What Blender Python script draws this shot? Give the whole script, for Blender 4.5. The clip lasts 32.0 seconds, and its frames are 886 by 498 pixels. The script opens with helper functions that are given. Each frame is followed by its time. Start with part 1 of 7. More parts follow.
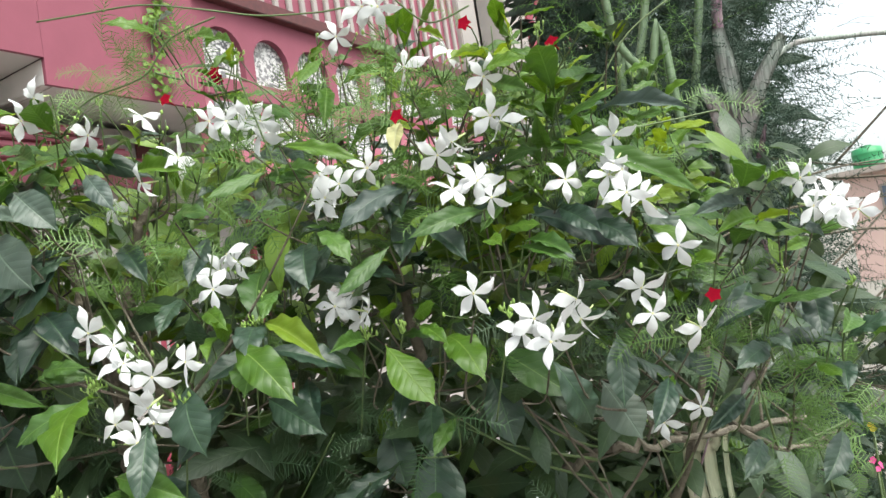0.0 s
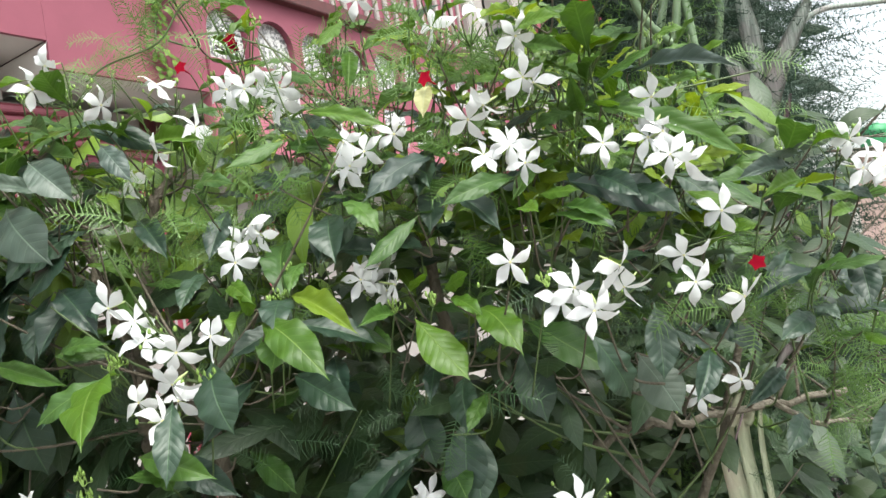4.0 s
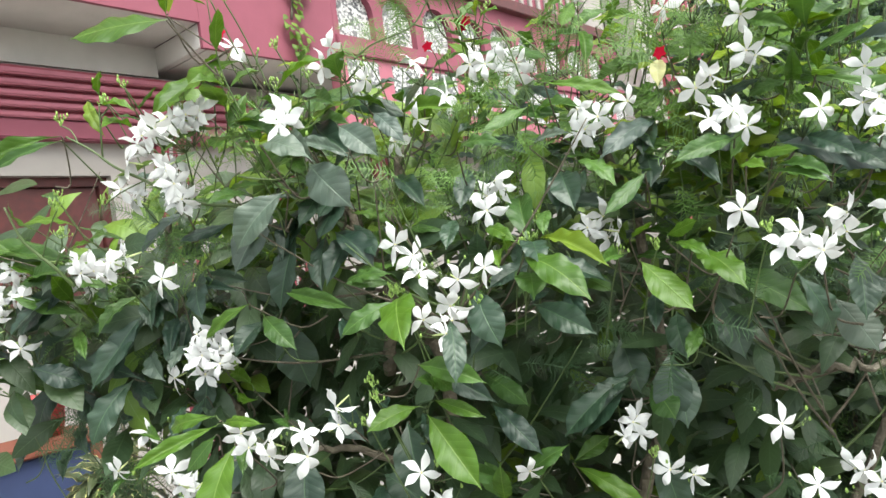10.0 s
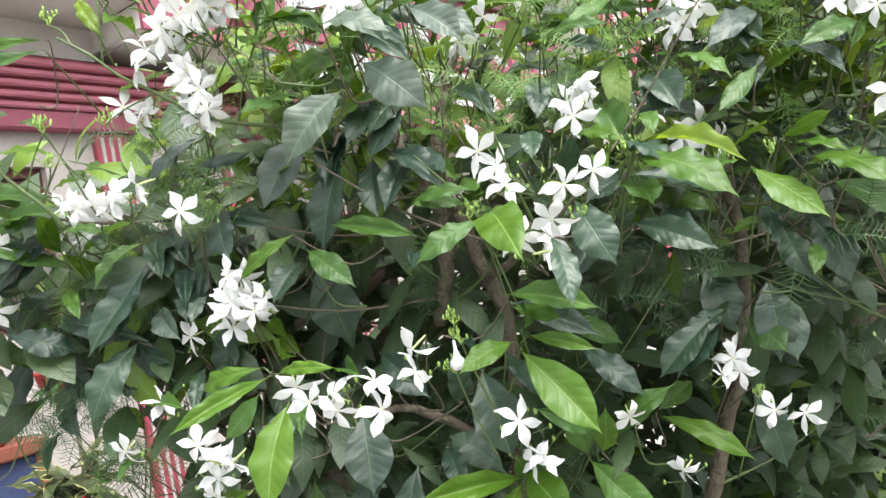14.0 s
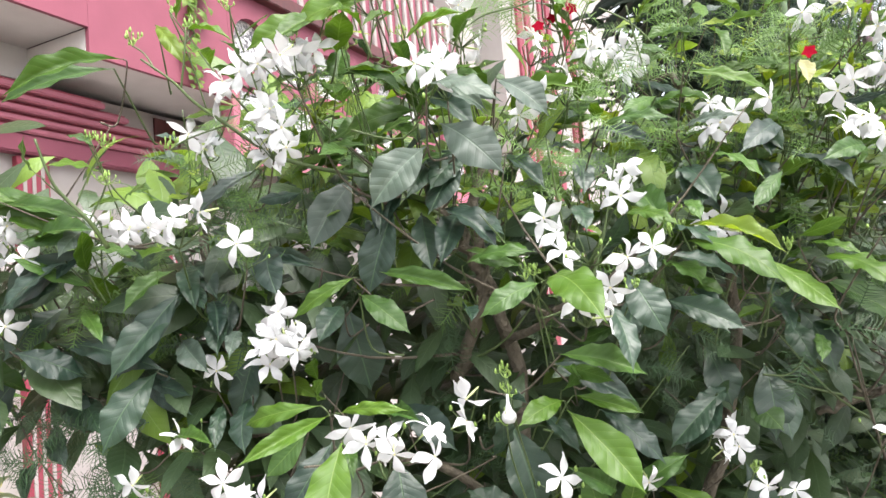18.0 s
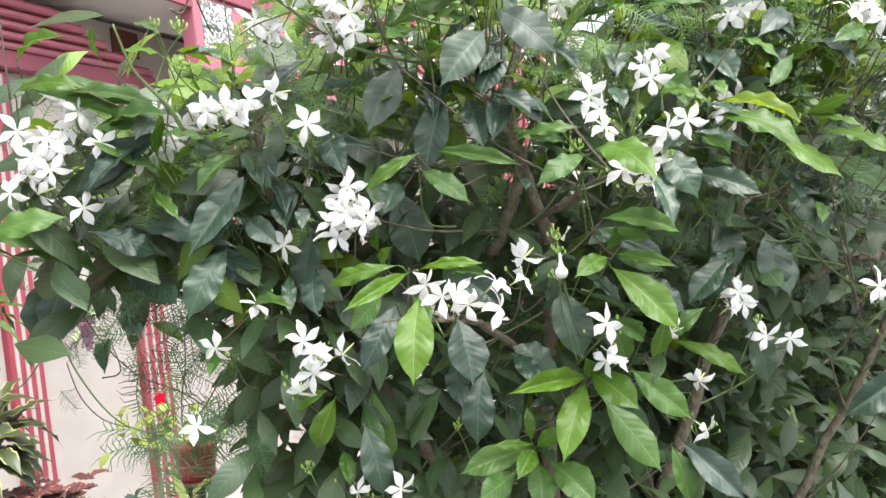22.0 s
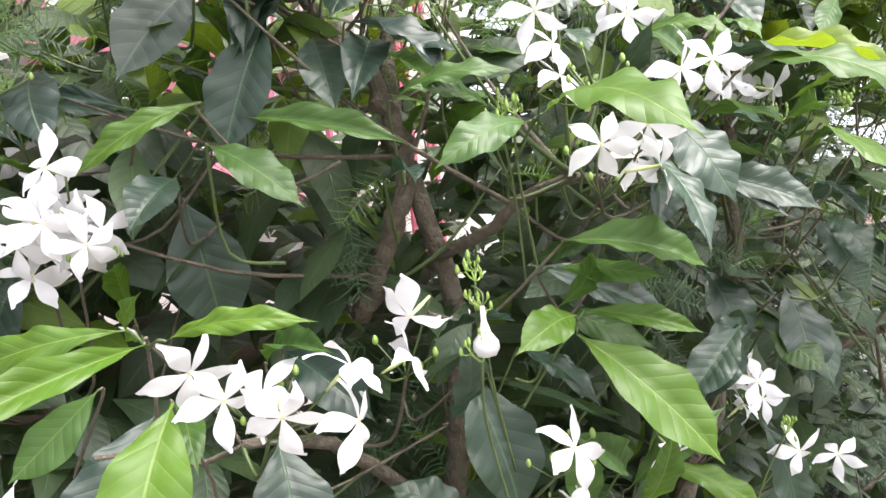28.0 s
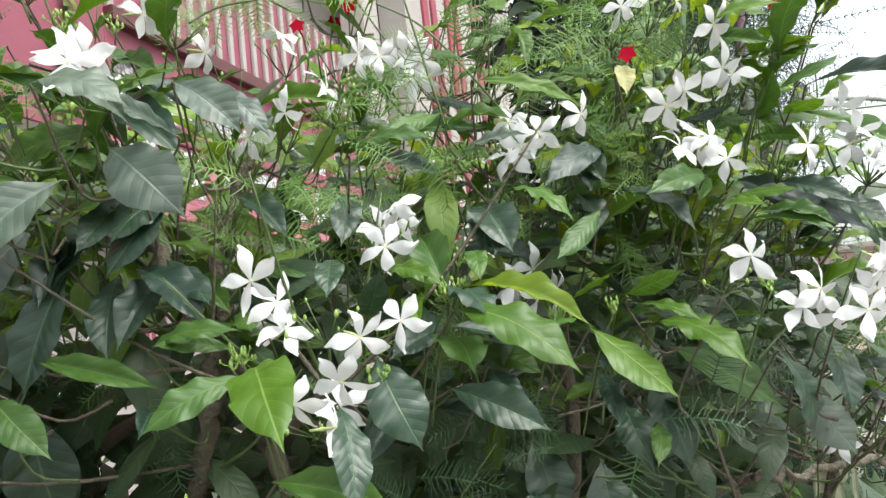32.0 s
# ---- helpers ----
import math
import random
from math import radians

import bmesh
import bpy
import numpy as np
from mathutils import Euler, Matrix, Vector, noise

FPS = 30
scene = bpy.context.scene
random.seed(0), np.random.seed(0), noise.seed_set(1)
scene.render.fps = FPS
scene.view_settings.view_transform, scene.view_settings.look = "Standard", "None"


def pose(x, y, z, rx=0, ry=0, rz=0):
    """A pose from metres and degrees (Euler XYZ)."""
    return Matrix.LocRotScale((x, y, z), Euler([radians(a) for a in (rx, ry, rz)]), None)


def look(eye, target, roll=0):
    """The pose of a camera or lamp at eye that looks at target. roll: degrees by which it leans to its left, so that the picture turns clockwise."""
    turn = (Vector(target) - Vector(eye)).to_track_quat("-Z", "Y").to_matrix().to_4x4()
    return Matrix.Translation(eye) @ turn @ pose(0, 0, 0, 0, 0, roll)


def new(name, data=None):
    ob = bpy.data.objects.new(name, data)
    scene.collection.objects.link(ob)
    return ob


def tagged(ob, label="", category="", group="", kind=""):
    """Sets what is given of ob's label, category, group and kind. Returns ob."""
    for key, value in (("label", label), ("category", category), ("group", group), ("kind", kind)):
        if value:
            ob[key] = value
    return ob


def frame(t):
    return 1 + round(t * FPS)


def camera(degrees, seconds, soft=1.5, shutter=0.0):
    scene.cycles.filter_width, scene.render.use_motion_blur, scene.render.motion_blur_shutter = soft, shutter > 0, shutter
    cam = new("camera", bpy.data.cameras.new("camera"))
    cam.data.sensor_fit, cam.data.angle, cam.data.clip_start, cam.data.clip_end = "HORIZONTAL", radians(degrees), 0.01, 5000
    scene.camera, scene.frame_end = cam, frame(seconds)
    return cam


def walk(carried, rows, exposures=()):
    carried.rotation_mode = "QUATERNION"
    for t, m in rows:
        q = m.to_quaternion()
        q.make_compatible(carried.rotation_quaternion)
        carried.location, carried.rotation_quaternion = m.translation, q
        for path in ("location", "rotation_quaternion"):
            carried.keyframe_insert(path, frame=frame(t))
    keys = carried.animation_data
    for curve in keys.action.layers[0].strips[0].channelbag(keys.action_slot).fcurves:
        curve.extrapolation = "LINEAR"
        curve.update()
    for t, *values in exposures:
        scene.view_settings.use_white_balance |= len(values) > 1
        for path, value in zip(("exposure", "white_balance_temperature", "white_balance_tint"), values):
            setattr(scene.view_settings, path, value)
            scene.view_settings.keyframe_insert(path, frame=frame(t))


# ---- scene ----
cam = camera(62.9, 32.0)
METRES, EYE, TILT, LEAN, TURN = 3.0, 1.6, 3.0, 9.0, 0.0
ROWS = [
    (0.0, 0.0, 0.0, 0.0, 0.0, 0.0, -0.0),
    (0.5, -0.0096, -0.0073, -0.0001, -0.26, 0.32, -0.12),
    (1.0, -0.0174, -0.0125, -0.0005, -0.17, -0.3, -0.14),
    (1.5, -0.0172, -0.0088, -0.0013, -0.93, 0.06, -0.86),
    (2.0, -0.009, 0.0008, -0.002, -1.22, -0.47, 0.95),
    (2.5, -0.0061, 0.0067, -0.0044, -1.64, -1.35, 1.08),
    (3.0, -0.0071, 0.0089, -0.0055, -2.06, -1.27, -0.21),
    (3.5, -0.0097, 0.0088, -0.0067, -0.67, -1.3, -0.13),
    (4.0, -0.0104, 0.0116, -0.0057, 0.34, -1.27, 0.62),
    (4.5, -0.0088, 0.0099, -0.0051, 0.15, -1.29, 1.01),
    (6.5, -0.0157, 0.0059, -0.0039, -1.67, -0.8, 1.08),
    (7.0, -0.0197, 0.0087, -0.0065, -0.8, -1.39, 1.09),
    (7.5, -0.0197, 0.0102, -0.004, -0.8, -0.51, 1.33),
    (8.0, -0.0281, 0.0035, -0.006, 1.19, -0.58, 1.06),
    (8.5, -0.0426, -0.0077, -0.008, 4.12, -0.74, -0.1),
    (9.0, -0.0567, -0.0241, -0.0108, 6.08, -1.47, -0.04),
    (9.5, -0.0707, -0.0359, -0.0154, 7.04, -3.33, 0.51),
    (10.0, -0.068, -0.0448, -0.0157, 7.77, -3.18, -0.08),
    (10.5, -0.0485, -0.0575, -0.0118, 6.05, -3.38, -0.34),
    (11.0, -0.0344, -0.0762, -0.0072, 7.11, -3.16, -1.34),
    (11.5, -0.0336, -0.076, -0.0044, 6.82, -5.05, -0.19),
    (12.0, -0.0662, -0.0632, -0.0164, 5.25, -5.36, 0.55),
    (12.5, -0.1138, -0.053, -0.0247, 3.17, -4.24, 1.93),
    (13.0, -0.1309, -0.0435, -0.0369, 3.53, -5.95, 0.89),
    (13.5, -0.1309, -0.0132, -0.0475, 4.25, -3.3, 1.85),
    (15.5, -0.1696, 0.0074, -0.063, -4.37, -2.41, -1.98),
    (16.0, -0.1838, -0.0035, -0.0659, -2.95, -3.19, -3.42),
    (16.5, -0.1843, -0.0072, -0.0658, -4.16, -4.17, -4.05),
    (17.0, -0.1848, -0.0094, -0.0631, -4.17, -3.97, -4.13),
    (17.5, -0.1903, -0.0119, -0.0589, -3.63, 0.41, -4.06),
    (18.0, -0.1964, -0.0134, -0.0597, -5.12, 2.51, -4.42),
    (18.5, -0.1992, -0.0146, -0.0613, -6.45, 1.12, -3.94),
    (19.0, -0.1949, -0.0157, -0.0658, -7.45, -0.67, -3.06),
    (19.5, -0.1785, -0.0338, -0.0578, -7.18, -1.13, -2.3),
    (20.0, -0.1632, -0.0559, -0.0556, -7.16, -2.31, -2.58),
    (20.5, -0.1637, -0.0603, -0.0593, -5.57, -4.29, -3.86),
    (21.0, -0.1797, -0.054, -0.0675, -7.36, -3.41, -4.3),
    (21.5, -0.2191, -0.0462, -0.0741, -6.57, -2.66, -3.39),
    (22.0, -0.244, -0.0404, -0.0823, -8.85, -3.7, -3.35),
    (22.5, -0.2559, -0.0315, -0.0899, -6.77, -5.51, -3.0),
    (23.0, -0.2578, -0.0104, -0.0929, -4.58, -5.02, -2.89),
    (23.5, -0.2483, 0.0229, -0.0961, -5.44, -3.82, -3.46),
    (24.0, -0.2464, 0.0432, -0.0982, -4.49, -3.97, -3.04),
    (24.5, -0.2695, 0.0628, -0.1047, -11.76, -2.76, -1.9),
    (26.5, -0.2491, 0.1165, -0.1036, -20.07, 2.57, -0.88),
    (27.0, -0.2179, 0.1222, -0.1004, -21.3, 2.7, -1.28),
    (27.5, -0.2059, 0.1242, -0.099, -20.0, 3.87, -2.39),
    (28.0, -0.1983, 0.1167, -0.1001, -17.18, 3.78, -3.56),
    (28.5, -0.1872, 0.0917, -0.0867, -18.49, 2.78, -2.99),
    (29.0, -0.1831, 0.0754, -0.0754, -18.11, 2.97, -2.85),
    (29.5, -0.1624, 0.075, -0.067, -16.82, 4.0, -3.18),
    (30.0, -0.1253, 0.0766, -0.0544, -15.84, 5.55, -2.32),
    (30.5, -0.0995, 0.0771, -0.0467, -14.64, 5.61, -1.16),
    (31.0, -0.0906, 0.0708, -0.045, -14.6, 6.91, -1.5),
    (31.5, -0.1043, 0.0664, -0.0446, -12.15, 6.44, -1.78),
    (32.0, -0.1162, 0.0646, -0.042, -10.5, 6.31, -2.85),
]
walk(cam, [(t, pose(0, 0, EYE, TILT, LEAN, TURN) @ pose(METRES * x, METRES * y, METRES * z, 90 + pitch, roll, yaw)) for t, x, y, z, yaw, pitch, roll in ROWS], exposures=((0, 1.42, 6500, 3), (4, 1.50, 6500, 3), (7, 1.38, 6500, 3), (10, 1.64, 6500, 1), (13, 1.82, 6500, 2), (16, 1.97, 6500, 11), (18, 1.95, 6500, 11), (20, 1.88, 6500, 10), (24, 2.05, 6500, 5), (27, 2.05, 6500, 13), (28, 2.12, 6500, 15), (29, 1.85, 6500, 14), (30, 1.82, 6500, 12), (31, 1.4, 6500, 4), (32, 1.5, 6500, 4)))

# ---- world and light: bright overcast day ----
world = bpy.data.worlds.new("sky")
scene.world = world
world.use_nodes = True
wn, wl = world.node_tree.nodes, world.node_tree.links
sky = wn.new("ShaderNodeTexSky")
sky.sky_type, sky.sun_disc = "NISHITA", False
SUN_UP, SUN_ROUND = 60.0, 145.0
sky.sun_elevation, sky.sun_rotation = radians(SUN_UP), radians(SUN_ROUND)
sky.air_density, sky.dust_density = 1.0, 4.0
pale = wn.new("ShaderNodeHueSaturation")
pale.inputs["Saturation"].default_value = 0.28
wl.new(sky.outputs[0], pale.inputs["Color"])
wl.new(pale.outputs[0], wn["Background"].inputs[0])
wn["Background"].inputs[1].default_value = 0.15
sun = new("sun", bpy.data.lights.new("sun", "SUN"))
sun.data.energy, sun.data.angle, sun.data.color = 1.5, radians(40), (1.0, 0.97, 0.92)
az, el = radians(SUN_ROUND), radians(SUN_UP)
sun.matrix_world = look((0, 0, 0), (-math.sin(az) * math.cos(el), -math.cos(az) * math.cos(el), -math.sin(el)))

# ---- materials ----
def material(name):
    m = bpy.data.materials.new(name)
    m.use_nodes = True
    nt = m.node_tree
    return m, nt.nodes, nt.links, nt.nodes["Principled BSDF"]


def mix(n, l, fac, a, b, mode="MIX"):
    q = n.new("ShaderNodeMix")
    q.data_type, q.blend_type = "RGBA", mode
    for k, v in ((0, fac), (6, a), (7, b)):
        if hasattr(v, "links"):
            l.new(v, q.inputs[k])
        else:
            q.inputs[k].default_value = v if k == 0 else (*v, 1)
    return q.outputs[2]


def calc(n, l, op, a, b=0.0, c=0.0):
    q = n.new("ShaderNodeMath")
    q.operation = op
    for k, v in enumerate((a, b, c)):
        if hasattr(v, "links"):
            l.new(v, q.inputs[k])
        else:
            q.inputs[k].default_value = v
    return q.outputs[0]


def noise_tex(n, l, scale, detail=3.0, coords="Object"):
    c = n.new("ShaderNodeTexCoord")
    t = n.new("ShaderNodeTexNoise")
    t.inputs["Scale"].default_value, t.inputs["Detail"].default_value = scale, detail
    l.new(c.outputs[coords], t.inputs["Vector"])
    return t.outputs["Fac"]


def ramp(n, l, fac, lo, hi):
    q = n.new("ShaderNodeMapRange")
    q.inputs["From Min"].default_value, q.inputs["From Max"].default_value = lo, hi
    l.new(fac, q.inputs["Value"])
    return q.outputs[0]


def leaf_material(name, base, vein, rough, through_light, joined=False, spec=0.5, relief=0.30):
    """A glossy leaf: pale midrib, quilted side veins, blotches, light coming through the blade."""
    m, n, l, p = material(name)
    uv = n.new("ShaderNodeUVMap")
    sep = n.new("ShaderNodeSeparateXYZ")
    l.new(uv.outputs[0], sep.inputs[0])
    across = calc(n, l, "ABSOLUTE", calc(n, l, "SUBTRACT", sep.outputs[0], 0.5))
    rib = ramp(n, l, across, 0.026, 0.008)
    wave = calc(n, l, "SUBTRACT", calc(n, l, "MULTIPLY", sep.outputs[1], 10.0), calc(n, l, "MULTIPLY", across, 3.6))
    frac = calc(n, l, "PINGPONG", wave, 0.5)
    side = ramp(n, l, frac, 0.07, 0.0)
    rnd = n.new("ShaderNodeNewGeometry").outputs["Random Per Island"] if joined else n.new("ShaderNodeObjectInfo").outputs["Random"]
    dark = tuple(v * 0.68 for v in base)
    warm = (base[0] * 1.45, base[1] * 1.22, base[2] * 0.9)
    col = mix(n, l, rnd, dark, warm)
    blot = ramp(n, l, noise_tex(n, l, 3.0, 4.0), 0.35, 0.75)
    col = mix(n, l, calc(n, l, "MULTIPLY", blot, 0.35), col, tuple(v * 1.35 for v in base))
    speck = ramp(n, l, noise_tex(n, l, 14.0, 2.0), 0.70, 0.78)
    col = mix(n, l, calc(n, l, "MULTIPLY", speck, 0.25), col, (base[0] * 2.0 + 0.02, base[1] * 1.2, base[2]))
    col = mix(n, l, calc(n, l, "MULTIPLY", side, 0.22), col, vein)
    col = mix(n, l, calc(n, l, "MULTIPLY", rib, 0.6), col, vein)
    l.new(col, p.inputs["Base Color"])
    p.inputs["Specular IOR Level"].default_value = spec
    rr = calc(n, l, "ADD", calc(n, l, "MULTIPLY", blot, 0.16), rough)
    l.new(rr, p.inputs["Roughness"])
    height = calc(n, l, "SUBTRACT", calc(n, l, "POWER", calc(n, l, "MULTIPLY", frac, 2.0), 0.5), calc(n, l, "MULTIPLY", rib, 1.2))
    bump = n.new("ShaderNodeBump")
    bump.inputs["Strength"].default_value, bump.inputs["Distance"].default_value = relief, 0.0013
    l.new(height, bump.inputs["Height"])
    l.new(bump.outputs[0], p.inputs["Normal"])
    tr = n.new("ShaderNodeBsdfTranslucent")
    l.new(mix(n, l, 0.5, col, (base[0] * 3.2, base[1] * 2.6, base[2] * 0.8)), tr.inputs["Color"])
    both = n.new("ShaderNodeMixShader")
    both.inputs[0].default_value = through_light
    l.new(p.outputs[0], both.inputs[1])
    l.new(tr.outputs[0], both.inputs[2])
    l.new(both.outputs[0], n["Material Output"].inputs["Surface"])
    return m


LEAF = {
    "g": leaf_material("young_leaf", (0.048, 0.112, 0.011), (0.17, 0.25, 0.06), 0.36, 0.26, spec=0.34),
    "m": leaf_material("grown_leaf", (0.036, 0.090, 0.017), (0.12, 0.20, 0.05), 0.38, 0.20, spec=0.36),
    "d": leaf_material("old_leaf", (0.015, 0.038, 0.026), (0.06, 0.12, 0.05), 0.36, 0.13, spec=0.5),
    # Sky sheen put into a grey-blue base; also the succulent's own grey-green.
    "p": leaf_material("grey_sheen_leaf", (0.034, 0.060, 0.050), (0.10, 0.15, 0.10), 0.44, 0.12, spec=0.6),
    "n": leaf_material("new_leaf", (0.125, 0.205, 0.018), (0.26, 0.34, 0.08), 0.38, 0.36, spec=0.4),
    "y": leaf_material("yellow_leaf", (0.30, 0.33, 0.20), (0.42, 0.42, 0.28), 0.6, 0.3),
}
# Darker green: older inner leaves, with the crown's shade put into the colour.
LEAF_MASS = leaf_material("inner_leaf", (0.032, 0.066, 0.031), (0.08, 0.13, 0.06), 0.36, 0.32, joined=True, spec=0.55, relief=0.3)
HEDGE_LEAF = leaf_material("hedge_leaf", (0.030, 0.056, 0.028), (0.07, 0.11, 0.05), 0.42, 0.26, joined=True, spec=0.4, relief=0.2)
# Lighter green: young top growth, with light from above put into the colour.
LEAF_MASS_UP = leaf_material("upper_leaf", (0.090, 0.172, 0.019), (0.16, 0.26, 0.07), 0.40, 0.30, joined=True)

# Darkened leaf for the thicket's backing: deep shade is put into the colour.
THICKET_SHADE_LEAF = leaf_material("thicket_shade_leaf", (0.016, 0.033, 0.021), (0.04, 0.07, 0.04), 0.5, 0.06, joined=True, spec=0.25, relief=0.1)


def soft_material(name, a, b, rough=0.6, scale=30.0, glow_through=0.0, metal=0.0, bump=0.0, per_piece=0.0, edge=0.2):
    m, n, l, p = material(name)
    f = ramp(n, l, noise_tex(n, l, scale, 5.0), 0.5 - edge, 0.5 + edge)
    big = ramp(n, l, noise_tex(n, l, scale * 0.13, 3.0), 0.35, 0.7)
    col = mix(n, l, f, a, b)
    col = mix(n, l, calc(n, l, "MULTIPLY", big, 0.45), col, tuple(v * 0.72 for v in a))
    if per_piece:
        r = n.new("ShaderNodeNewGeometry").outputs["Random Per Island"]
        col = mix(n, l, calc(n, l, "MULTIPLY", r, per_piece), col, tuple(v * 1.6 for v in b))
    l.new(col, p.inputs["Base Color"])
    p.inputs["Roughness"].default_value, p.inputs["Metallic"].default_value = rough, metal
    if bump:
        bp = n.new("ShaderNodeBump")
        bp.inputs["Strength"].default_value, bp.inputs["Distance"].default_value = bump, 0.01
        l.new(f, bp.inputs["Height"])
        l.new(bp.outputs[0], p.inputs["Normal"])
    if glow_through:
        tr = n.new("ShaderNodeBsdfTranslucent")
        l.new(col, tr.inputs["Color"])
        both = n.new("ShaderNodeMixShader")
        both.inputs[0].default_value = glow_through
        l.new(p.outputs[0], both.inputs[1])
        l.new(tr.outputs[0], both.inputs[2])
        l.new(both.outputs[0], n["Material Output"].inputs["Surface"])
    return m


PETAL = soft_material("white_petal", (0.72, 0.72, 0.725), (0.65, 0.66, 0.68), 0.55, 4.0, 0.25)
EYE_YELLOW = soft_material("flower_eye", (0.78, 0.70, 0.32), (0.75, 0.70, 0.42), 0.6, 20.0)
TUBE = soft_material("flower_tube", (0.55, 0.62, 0.30), (0.45, 0.55, 0.22), 0.5, 20.0, 0.2)
BUD = soft_material("bud_green", (0.22, 0.33, 0.07), (0.16, 0.27, 0.05), 0.5, 20.0)
STALK = soft_material("green_stalk", (0.075, 0.115, 0.032), (0.055, 0.085, 0.026), 0.5, 40.0)
BARK = soft_material("twig_bark", (0.12, 0.10, 0.072), (0.07, 0.058, 0.042), 0.8, 60.0, bump=0.6)
PALE_BARK = soft_material("pale_branch_bark", (0.19, 0.165, 0.13), (0.11, 0.095, 0.07), 0.8, 70.0, bump=0.6)
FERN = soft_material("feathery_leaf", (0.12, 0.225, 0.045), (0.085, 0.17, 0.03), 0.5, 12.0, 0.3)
# Shaded copy of FERN, its shade in the colour; also colours the palm fronds.
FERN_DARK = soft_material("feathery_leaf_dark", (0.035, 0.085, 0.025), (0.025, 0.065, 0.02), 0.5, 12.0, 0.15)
RED = soft_material("red_petal", (0.34, 0.003, 0.022), (0.27, 0.002, 0.016), 0.85, 20.0, 0.25)
RED.node_tree.nodes["Principled BSDF"].inputs["Specular IOR Level"].default_value = 0.1
WALL_PINK = soft_material("pink_paint", (0.245, 0.063, 0.098), (0.215, 0.054, 0.084), 0.75, 5.0, bump=0.15)
WALL_CREAM = soft_material("cream_paint", (0.335, 0.304, 0.292), (0.298, 0.266, 0.254), 0.75, 5.0, bump=0.15)
BOUNCE_CEMENT = soft_material("bounce_cement", (0.32, 0.30, 0.28), (0.26, 0.24, 0.225), 0.9, 9.0, bump=0.4)
SOFFIT = soft_material("grey_plaster", (0.62, 0.60, 0.585), (0.55, 0.535, 0.52), 0.85, 6.0, bump=0.2)
MAROON = soft_material("maroon_paint", (0.245, 0.032, 0.056), (0.205, 0.027, 0.047), 0.6, 8.0, bump=0.1)
RIB_PINK = soft_material("rose_paint", (0.38, 0.12, 0.165), (0.34, 0.105, 0.145), 0.7, 8.0, bump=0.15)
SPECKLE = soft_material("speckled_terrazzo", (0.58, 0.57, 0.57), (0.07, 0.07, 0.08), 0.7, 40.0, bump=0.5, edge=0.05)
DARK_WOOD = soft_material("dark_maroon_wood", (0.10, 0.022, 0.022), (0.06, 0.015, 0.015), 0.5, 20.0)


def fibre_material(name, a, b, c, rough=0.75):
    """Dry fibrous strap: long streaks down its length, stains across."""
    m, n, l, p = material(name)
    tc, mp, t = n.new("ShaderNodeTexCoord"), n.new("ShaderNodeMapping"), n.new("ShaderNodeTexNoise")
    mp.inputs["Scale"].default_value = (230, 230, 6)
    t.inputs["Scale"].default_value, t.inputs["Detail"].default_value = 1.0, 4.0
    l.new(tc.outputs["Object"], mp.inputs[0])
    l.new(mp.outputs[0], t.inputs["Vector"])
    col = mix(n, l, ramp(n, l, t.outputs["Fac"], 0.35, 0.62), a, b)
    col = mix(n, l, ramp(n, l, noise_tex(n, l, 9.0, 4.0), 0.48, 0.68), col, c)
    l.new(col, p.inputs["Base Color"])
    p.inputs["Roughness"].default_value = rough
    bp = n.new("ShaderNodeBump")
    bp.inputs["Strength"].default_value, bp.inputs["Distance"].default_value = 0.6, 0.002
    l.new(t.outputs["Fac"], bp.inputs["Height"])
    l.new(bp.outputs[0], p.inputs["Normal"])
    return m


SHEATH = fibre_material("dry_sheath", (0.40, 0.43, 0.39), (0.17, 0.20, 0.18), (0.27, 0.22, 0.23))
CANE = fibre_material("cane_stem", (0.20, 0.115, 0.155), (0.085, 0.045, 0.065), (0.27, 0.22, 0.22))
STRAW = fibre_material("split_cane", (0.60, 0.62, 0.47), (0.44, 0.47, 0.33), (0.52, 0.46, 0.36))
CANE_GREEN = soft_material("green_cane", (0.13, 0.19, 0.10), (0.09, 0.14, 0.07), 0.5, 25.0, bump=0.2)
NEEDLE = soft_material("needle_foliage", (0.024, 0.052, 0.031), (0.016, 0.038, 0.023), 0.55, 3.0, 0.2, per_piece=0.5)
NEEDLE_LIGHT = soft_material("pale_needle_foliage", (0.10, 0.19, 0.045), (0.07, 0.14, 0.035), 0.55, 3.0, 0.25, per_piece=0.5)
SOIL = soft_material("garden_soil", (0.22, 0.205, 0.18), (0.15, 0.14, 0.12), 0.95, 6.0, bump=0.8)
PLASTIC_RED = soft_material("red_plastic", (0.32, 0.022, 0.026), (0.26, 0.018, 0.02), 0.45, 10.0)
PLASTIC_MAUVE = soft_material("mauve_plastic", (0.34, 0.11, 0.26), (0.28, 0.09, 0.22), 0.4, 10.0)
CLAY = soft_material("clay_pot", (0.20, 0.085, 0.06), (0.14, 0.06, 0.045), 0.8, 20.0, bump=0.3)
